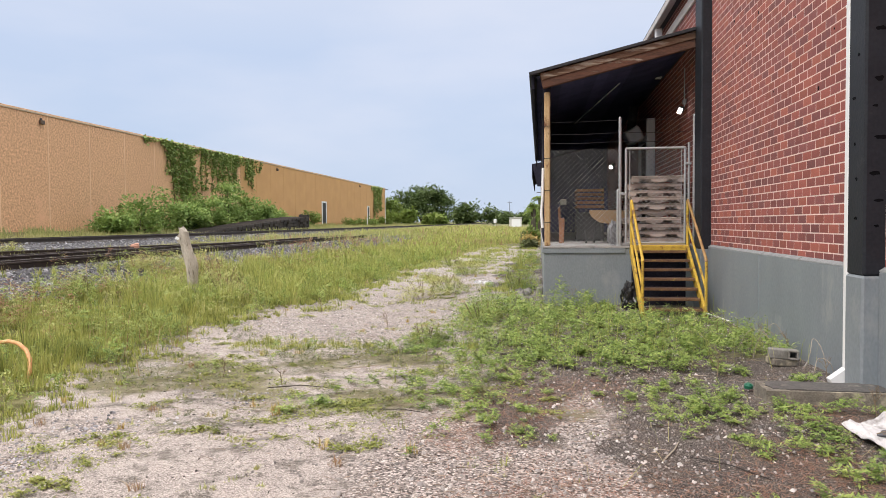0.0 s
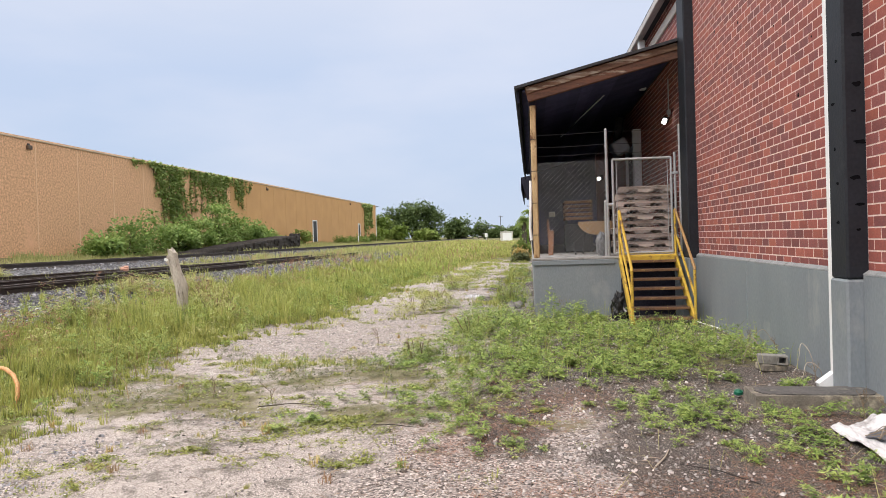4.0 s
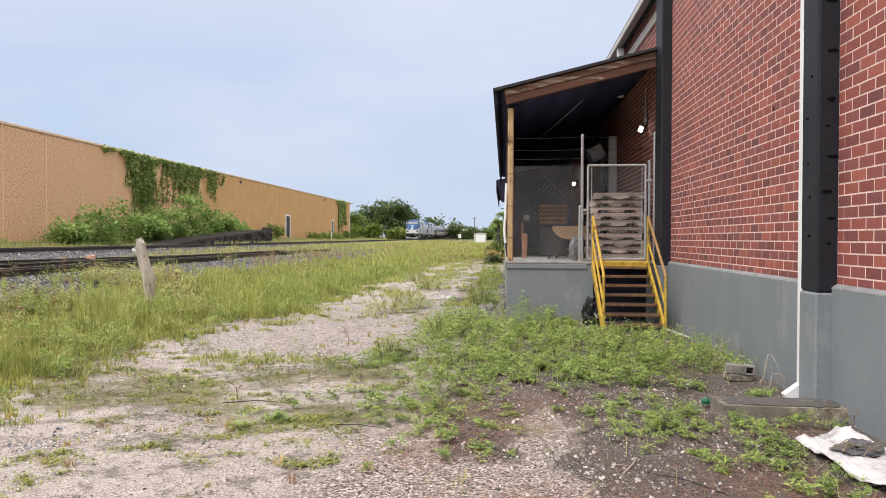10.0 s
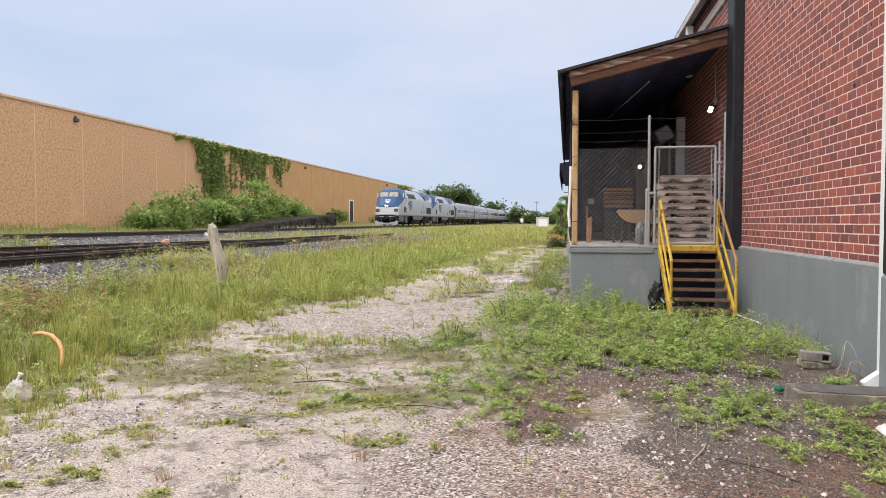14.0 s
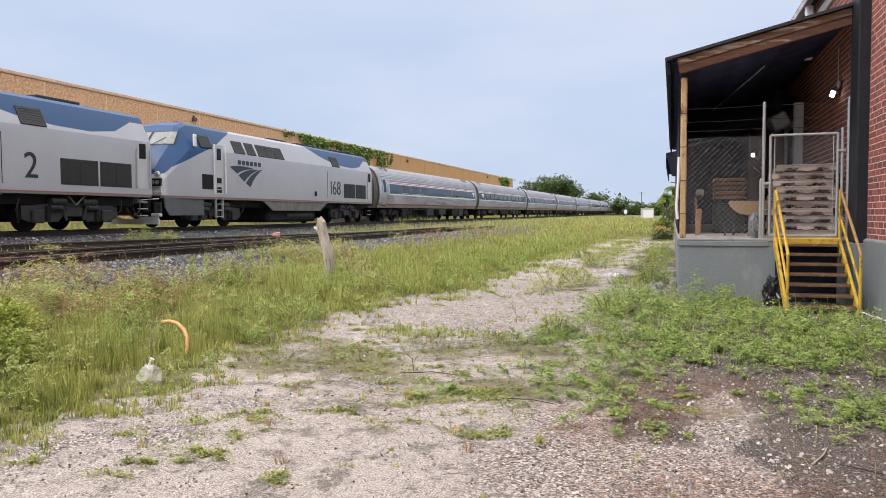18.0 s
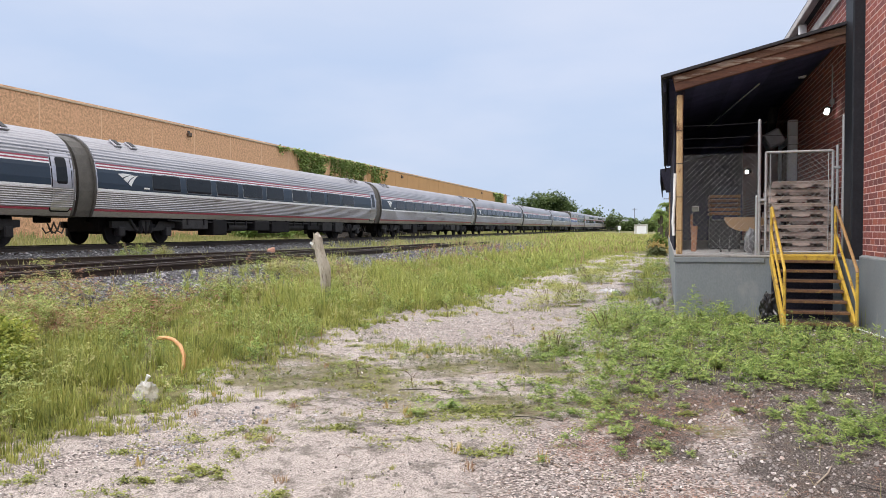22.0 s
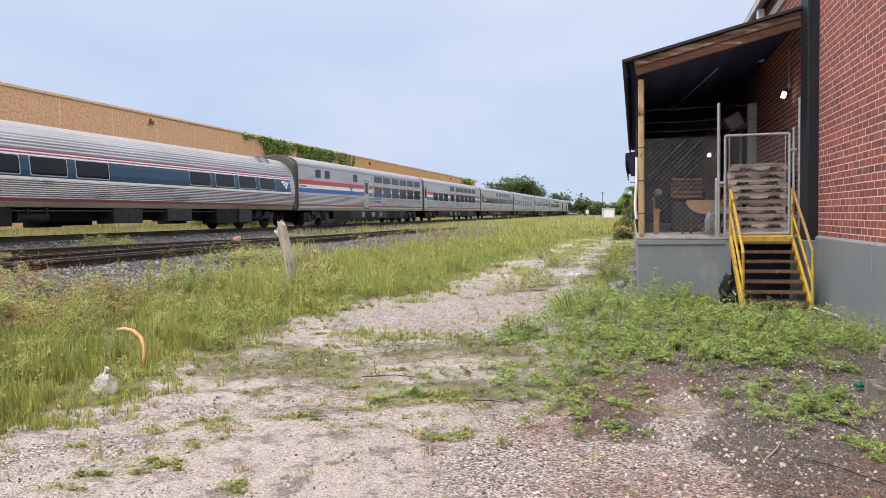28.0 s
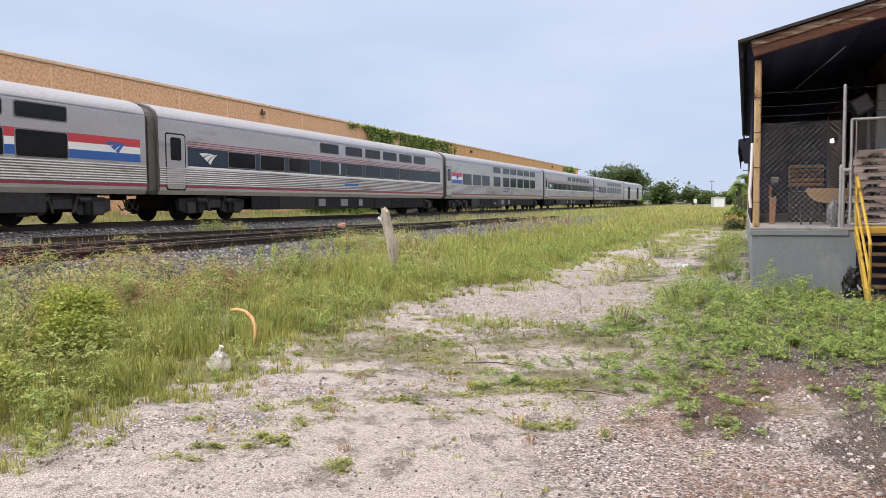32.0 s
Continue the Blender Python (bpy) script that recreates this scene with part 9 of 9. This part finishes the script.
# weeds on the tracks
def weed_clump(x, y, r, h, seed, material, label):
    rng = np.random.default_rng(seed)
    n = 46
    a, q = rng.random(n) * 6.283, r * np.sqrt(rng.random(n))
    px, py = q * np.cos(a), q * np.sin(a)
    t = thing("weed_clump", label, "weeds", pose(x, y, float(height(x, y))), group="weed clumps")
    v, f = ferns(px, py, np.zeros(n), h * (0.4 + 0.6 * rng.random(n)) * (1.1 - q / r * 0.6), np.full(n, 0.16 * h + 0.07), rng, 9, 5, 0.34)
    part("foliage", tri_mesh("foliage", v, f, material), None, t)
    g = Geo()
    for k in range(9):
        g.rod((px[k] * 0.4, py[k] * 0.4, -0.02), (px[k], py[k], h * 0.7), 0.006, 4)
    tagged(part("stalk_tuft", g, TWIG, t), kind="stuff")


for k, (x, y, r, h, m) in enumerate(((-16.9, 20.2, 0.55, 0.75, 0), (-16.4, 21.0, 0.35, 0.55, 1), (-16.5, 44.0, 0.6, 0.6, 1), (-8.6, 17.4, 0.45, 0.5, 1), (-9.0, 15.6, 0.5, 0.5, 1), (-7.0, 13.6, 0.4, 0.55, 1), (-7.9, 9.6, 0.35, 0.3, 0), (-13.4, 27.5, 0.5, 0.5, 1), (-12.9, 12.5, 0.3, 0.35, 1), (-7.4, 5.6, 0.5, 0.5, 0), (-6.9, 5.0, 0.45, 0.5, 0), (-8.4, 7.2, 0.5, 0.5, 1),
                                     (-2.45, 15.6, 0.6, 0.5, 1), (-2.0, 16.6, 0.45, 0.4, 0), (-3.2, 27.0, 0.5, 0.5, 0), (-0.5, 17.5, 0.4, 0.6, 0), (-6.9, 15.4, 0.55, 0.6, 1), (-7.6, 17.0, 0.6, 0.6, 1), (-6.2, 14.0, 0.4, 0.5, 1), (-8.0, 12.2, 0.45, 0.45, 0), (-2.5, 19.0, 0.5, 0.4, 1), (-2.2, 22.5, 0.5, 0.4, 0), (-2.6, 26.0, 0.6, 0.45, 1), (-2.3, 30.0, 0.6, 0.4, 0), (-0.9, 11.6, 0.35, 0.45, 0), (-1.5, 9.6, 0.25, 0.35, 0))):
    weed_clump(x, y, r, h, 800 + k, PALE_WEED if m else FEATHER, "pale flowering yellow-green weed clump" if m else "feathery light green weed clump")

# dense dark bush at the meadow's near edge
for k, (x, y, w, h) in enumerate(((-6.5, 5.6, 0.42, 0.52), (-6.95, 5.95, 0.42, 0.52), (-6.15, 5.2, 0.32, 0.36), (-5.75, 3.9, 0.34, 0.30))):
    tree("meadow_bush", "dense leafy bush with yellow-green top in the meadow", "bush", x, y, lumps_of(280 + k, 14, w, w * 0.8, 0.10, h, 0.12, 0.2), 0.034, 5200, SUNNY_LEAF, 380 + k, 0.012, "meadow bushes")

# the large round tree and the far line of woods
tree("oak_tree", "broad dark green round-crowned tree beyond the field", "tree", -28.3, 180, lumps_of(401, 44, 7.9, 6, 1.6, 9.3, 1.2, 2.4), 0.46, 17000, TREE_LEAF, 501, 0.35)
tree("field_tree", "light green small tree beside the broad oak", "tree", -35.5, 168, lumps_of(402, 14, 3.4, 3.0, 1.0, 5.6, 1.1, 1.8), 0.42, 6500, LIGHT_LEAF, 502, 0.2)
for k, (x, y, rx, h, n, mat) in enumerate(((-22, 235, 7, 6.0, 12, TREE_LEAF), (-9, 262, 5, 2.2, 12, TREE_LEAF), (-2, 330, 9, 2.4, 12, TREE_LEAF), (-16, 345, 8, 3.0, 12, TREE_LEAF), (-31, 165, 4, 2.2, 8, LIGHT_LEAF), (-24, 166, 3, 1.6, 8, LIGHT_LEAF),
                                           (10, 190, 7, 7.5, 12, TREE_LEAF), (5, 140, 4, 6.5, 12, TREE_LEAF), (22, 260, 12, 8, 12, TREE_LEAF), (45, 400, 30, 9, 14, TREE_LEAF))):
    tree("field_tree", "green tree on the far edge of the field", "tree", x, y, lumps_of(420 + k, n, rx, rx * 0.6, 0.8, h, rx * 0.22, rx * 0.4), 0.34 + 0.0025 * y, 2600, mat, 520 + k, 0.2, "far trees")


def palm(x, y, h, seed):
    rng = np.random.default_rng(seed)
    t = thing("palm", "green palm with drooping fronds beside the dock's far end", "palm", pose(x, y, float(height(x, y)) - 0.05), group="palms")
    part("trunk", Geo().tube([(0, 0, 0), (0.03, 0, h * 0.5), (0, 0.04, h)], [0.22, 0.17, 0.16], 9), BARK, t, smooth=True)
    vs, fs = [], []
    for k in range(34):
        a, el = rng.random() * 6.283, rng.uniform(-0.35, 1.3)
        L = rng.uniform(1.0, 1.5)
        for i in range(11):
            s = (i + 1) / 11
            px, pz = L * s * math.cos(el), L * s * math.sin(el) - 0.75 * s * s * L
            base = np.array([px * math.cos(a), px * math.sin(a), h + pz])
            for sd in (1, -1):
                b = a + sd * 1.0
                tip = base + np.array([math.cos(b), math.sin(b), -0.55]) * 0.42 * (1.15 - 0.6 * s)
                side = np.array([-math.sin(b), math.cos(b), 0]) * 0.035
                o = len(vs)
                vs += [base - side, base + side, tip]
                fs.append((o, o + 1, o + 2))
    part("crown", tri_mesh("crown", np.array(vs), np.array(fs), LIGHT_LEAF), None, t, "fan of drooping fronds")


for k, (x, y, h) in enumerate(((-0.6, 82, 3.0), (0.0, 84, 3.9), (-0.9, 90, 2.6), (0.5, 80, 2.2))):
    palm(x, y, h, 600 + k)
for k, (x, y, rx, h) in enumerate(((0.9, 92, 2.0, 5.4), (1.2, 86, 1.7, 4.2))):
    tree("shrub", "dark green scrub along the dock's far end", "shrub", x, y, lumps_of(630 + k, 14, rx, rx, 0.3, h, rx * 0.25, rx * 0.45), 0.22, 4200, BUSH_LEAF, 640 + k, 0.08, "scrub by the dock")


for k, (x, y, rx, h) in enumerate(((-0.7, 46, 0.4, 0.3), (-0.75, 52, 0.45, 0.6), (-0.7, 58, 0.5, 1.2), (-1.0, 64, 0.6, 0.7))):
    tree("dry_brush", "brown and green brush heaped against the dock's foot", "brush", x, y, lumps_of(650 + k, 12, rx, rx * 2.2, 0.1, h, 0.2, 0.4), 0.16, 1300, (DUSKY, OCHRE, LIGHT_LEAF, DUSKY)[k], 660 + k, 0.03, "dry brush by the dock")


# ---- ivy on the tan wall ----
def ivy(name, label, seed, runs, size, thick):
    """Vines that creep down from the coping; runs: (y from, y to, lowest, highest end, count, drift, spread)."""
    rng = np.random.default_rng(seed)
    t = thing(name, label, "ivy")
    ps, g = [], Geo()
    for y0, y1, lo, hi, count, drift, spread in runs:
        for k in range(count):
            y = y0 + (y1 - y0) * (k + rng.random()) / count
            top, end = FAR_TOP + 0.12, rng.uniform(lo, hi)
            m = max(3, int((top - end) / 0.45))
            line, lean = [], rng.normal(drift, 0.05)
            for i in range(m + 1):
                line.append((y, top + (end - top) * i / m))
                y += lean + rng.normal(0, 0.13)
            g.tube([(-FAR_U + 0.04, a, b) for a, b in line], 0.022, 4)
            for (ya, za), (yb, zb) in zip(line, line[1:]):
                n = int(math.hypot(yb - ya, zb - za) * thick * rng.uniform(0.35, 1.3))
                q = rng.random((n, 1))
                c = np.array([[0, ya, za]]) + q * np.array([[0, yb - ya, zb - za]])
                c[:, 0] = -FAR_U + 0.03 + 0.2 * rng.random(n)
                c[:, 1] += rng.normal(0, spread, n)
                c[:, 2] += rng.normal(0, 0.12, n)
                ps.append(c)
    p = np.concatenate(ps)
    p[:, 2] = np.minimum(p[:, 2], FAR_TOP + 0.10)
    v, f = leaves(p, size * (0.5 + rng.random(len(p))), rng, 0.5, 0.8, -0.4)
    part("foliage", tri_mesh("foliage", v, f, IVY_LEAF), None, t)
    tagged(part("stem_tangle", g, BARK, t), kind="stuff")


ivy("ivy", "green ivy hanging in ragged tongues over the tan wall", 701, [
    (57.0, 61.0, 8.6, 8.8, 9, 0.05, 0.25), (60.6, 61.8, 7.4, 8.2, 4, 0.08, 0.2), (61.4, 66.0, 3.0, 5.0, 17, 0.05, 0.24), (60.9, 62.0, 5.8, 6.6, 2, 0.0, 0.1),
    (66.0, 76.8, 7.8, 8.4, 24, 0.0, 0.24), (67.8, 69.6, 4.4, 5.2, 3, 0.07, 0.14), (69.8, 76.4, 5.2, 7.6, 15, 0.02, 0.24),
    (76.6, 78.0, 7.9, 8.4, 3, 0.0, 0.15), (78.2, 80.0, 5.5, 6.8, 5, 0.10, 0.13), (80.0, 81.4, 6.9, 7.6, 2, 0.18, 0.09), (83.0, 83.4, 7.3, 7.6, 1, -0.22, 0.08)], 0.25, 44)
ivy("ivy", "narrow green ivy column near the wall's end", 702, [(140.5, 150.0, 7.9, 8.4, 9, 0.0, 0.3), (141.6, 148.4, 2.6, 4.6, 12, 0.0, 0.28)], 0.36, 24)


# ---- far things ----
def cabinet():
    z = float(height(-4.5, 140))
    c = thing("utility_cabinet", "pale utility cabinet standing in the grass", "utility cabinet", pose(-4.5, 140, z))
    part("body", Geo().box((0, 0, 0.9), (2.3, 1.5, 1.9), ch=0.03), CREAM, c)
    part("lid", Geo().box((0, 0, 1.9), (2.5, 1.7, 0.12), ch=0.02), CREAM, c)
    part("side_door", Geo().box((-1.17, 0, 0.92), (0.02, 1.2, 1.5), ch=0.01), WHITE_PAINT, c)
    part("front_door", Geo().box((0.1, -0.77, 0.92), (1.7, 0.02, 1.5), ch=0.01), WHITE_PAINT, c)


cabinet()


def utility_pole(x, y, h, arm):
    p = thing("utility_pole", "thin wooden utility pole with a cross arm", "utility pole", pose(x, y, float(height(x, y))), group="utility poles")
    part("mast", Geo().rod((0, 0, 0), (0, 0, h), 0.15, 8, 0.11), BARK, p)
    a = part("cross_arm", Geo().box((0, 0, h - 0.5), (arm, 0.12, 0.12)), BARK, p)
    for s in (-0.45, -0.2, 0.2, 0.45):
        part("insulator", Geo().rod((s * arm, 0, h - 0.44), (s * arm, 0, h - 0.28), 0.05, 6), GALV, a)


for k, (x, y, h, arm) in enumerate(((-40.5, 190, 9.5, 2.0), (-24.7, 245, 7.6, 1.2), (1.0, 150, 7.5, 3.2), (-12, 300, 9, 2))):
    utility_pole(x, y, h, arm)


def rail_signal():
    s = thing("relay_box", "small white relay box beside the line", "relay box", pose(-9.0, 150, float(height(-9, 150))))
    part("body", Geo().box((0, 0, 1.2), (0.55, 0.5, 0.8), ch=0.04), WHITE_PAINT, s)
    part("leg", Geo().rod((0, 0, 0), (0, 0, 0.85), 0.08, 8), GALV, s)
    m = thing("marker_post", "thin white lineside marker post", "marker post", pose(-28.5, 120, float(height(-28.5, 120))))
    part("shaft", Geo().rod((0, 0, 0), (0, 0, 1.3), 0.06, 8), WHITE_PAINT, m)
    part("plate", Geo().box((0, 0, 1.2), (0.2, 0.05, 0.3)), WHITE_PAINT, m)


rail_signal()


def house_far(x, y, w, h, roof, mat, label):
    z = float(height(x, y))
    c = thing("distant_house", label, "house", pose(x, y, z), group="distant houses")
    part("wall", Geo().box((0, 0, h / 2), (w, 8, h)), mat, c)
    part("roof", Geo().prism([(-w / 2 - 0.4, h), (w / 2 + 0.4, h), (0, h + roof)], 8.8, "y", -4.4), UNDER_GREY, c)
    for s in (-0.25, 0.25):
        wdw = part("window", Geo().box((s * w, -4.02, h * 0.55), (w * 0.14, 0.06, h * 0.35)), WHITE_PAINT, c)
        part("pane", Geo().box((s * w, -4.06, h * 0.55), (w * 0.11, 0.04, h * 0.3)), DARK_GLASS, wdw)


house_far(-14.5, 330, 9, 3.2, 1.8, WHITE_PAINT, "small white house far down the line")
house_far(-4.0, 360, 10, 3.0, 1.8, CREAM, "small cream house behind the far trees")


# ---- the bricks ----
def brick_mesh(length):
    h, d = COURSE - 0.014, 0.09
    e = 0.001
    g2 = Geo()
    y, z = (length - 0.017) / 2, h / 2
    g2.add([(-d / 2, -y + e, -z + e), (-d / 2, y - e, -z + e), (-d / 2, y - e, z - e), (-d / 2, -y + e, z - e),
            (-d / 2 + e, -y, -z), (-d / 2 + e, y, -z), (-d / 2 + e, y, z), (-d / 2 + e, -y, z), (d / 2, -y, -z), (d / 2, y, -z), (d / 2, y, z), (d / 2, -y, z)],
           [(0, 3, 2, 1), (0, 1, 5, 4), (1, 2, 6, 5), (2, 3, 7, 6), (3, 0, 4, 7), (4, 5, 9, 8), (5, 6, 10, 9), (6, 7, 11, 10), (7, 4, 8, 11)])
    return g2


def lay_bricks():
    rng = random.Random(77)
    full = mesh_of("brick", brick_mesh(LENGTH), BRICK)
    proto = brick_mesh(LENGTH)
    rest = Geo()
    made = 0
    for (ya, yb, z_top) in ((-15.9, NEAR_Y0, 11.9), (NEAR_Y1, PIER_Y0, 11.9), (PIER_Y1, DOCK_END, 6.5)):
        z, row = BASE_Z + COURSE / 2 + 0.01, 0
        while z < z_top:
            y = ya + LENGTH / 2 - (LENGTH / 2 if row % 2 else 0)
            while y < yb + LENGTH / 2 - 0.01:
                a, b = max(y - LENGTH / 2, ya + 0.003), min(y + LENGTH / 2, yb - 0.003)
                if b - a > 0.04:
                    k = (b - a) / LENGTH
                    x = WALL_X + 0.045 + 0.0012 + rng.uniform(-0.0012, 0.0012)
                    near = (6.0 < a < NEAR_Y0 and z < 2.7) or (NEAR_Y1 <= a < 9.7 and z < 3.1)
                    if near and made < 300:
                        o = part("brick", full, None, house, at=Matrix.Translation((x, (a + b) / 2, z)) @ Matrix.Diagonal((1, k, 1, 1)))
                        made += 1
                    else:
                        seen = 4.0 < a < 24.0 and z < 7.2
                        rest.add([(x + p, (a + b) / 2 + q * k, z + r) for p, q, r in proto.v[:8 if seen else 4]], proto.f[:5 if seen else 1])
                y += LENGTH
            z += COURSE
            row += 1
    me = bpy.data.meshes.new("brickwork")
    me.from_pydata(rest.v, [], rest.f)
    me.materials.append(BRICK)
    o = part("brickwork", me, None, house, "red brickwork with pale joints")
    o["kind"] = "stuff"


lay_bricks()


motions()
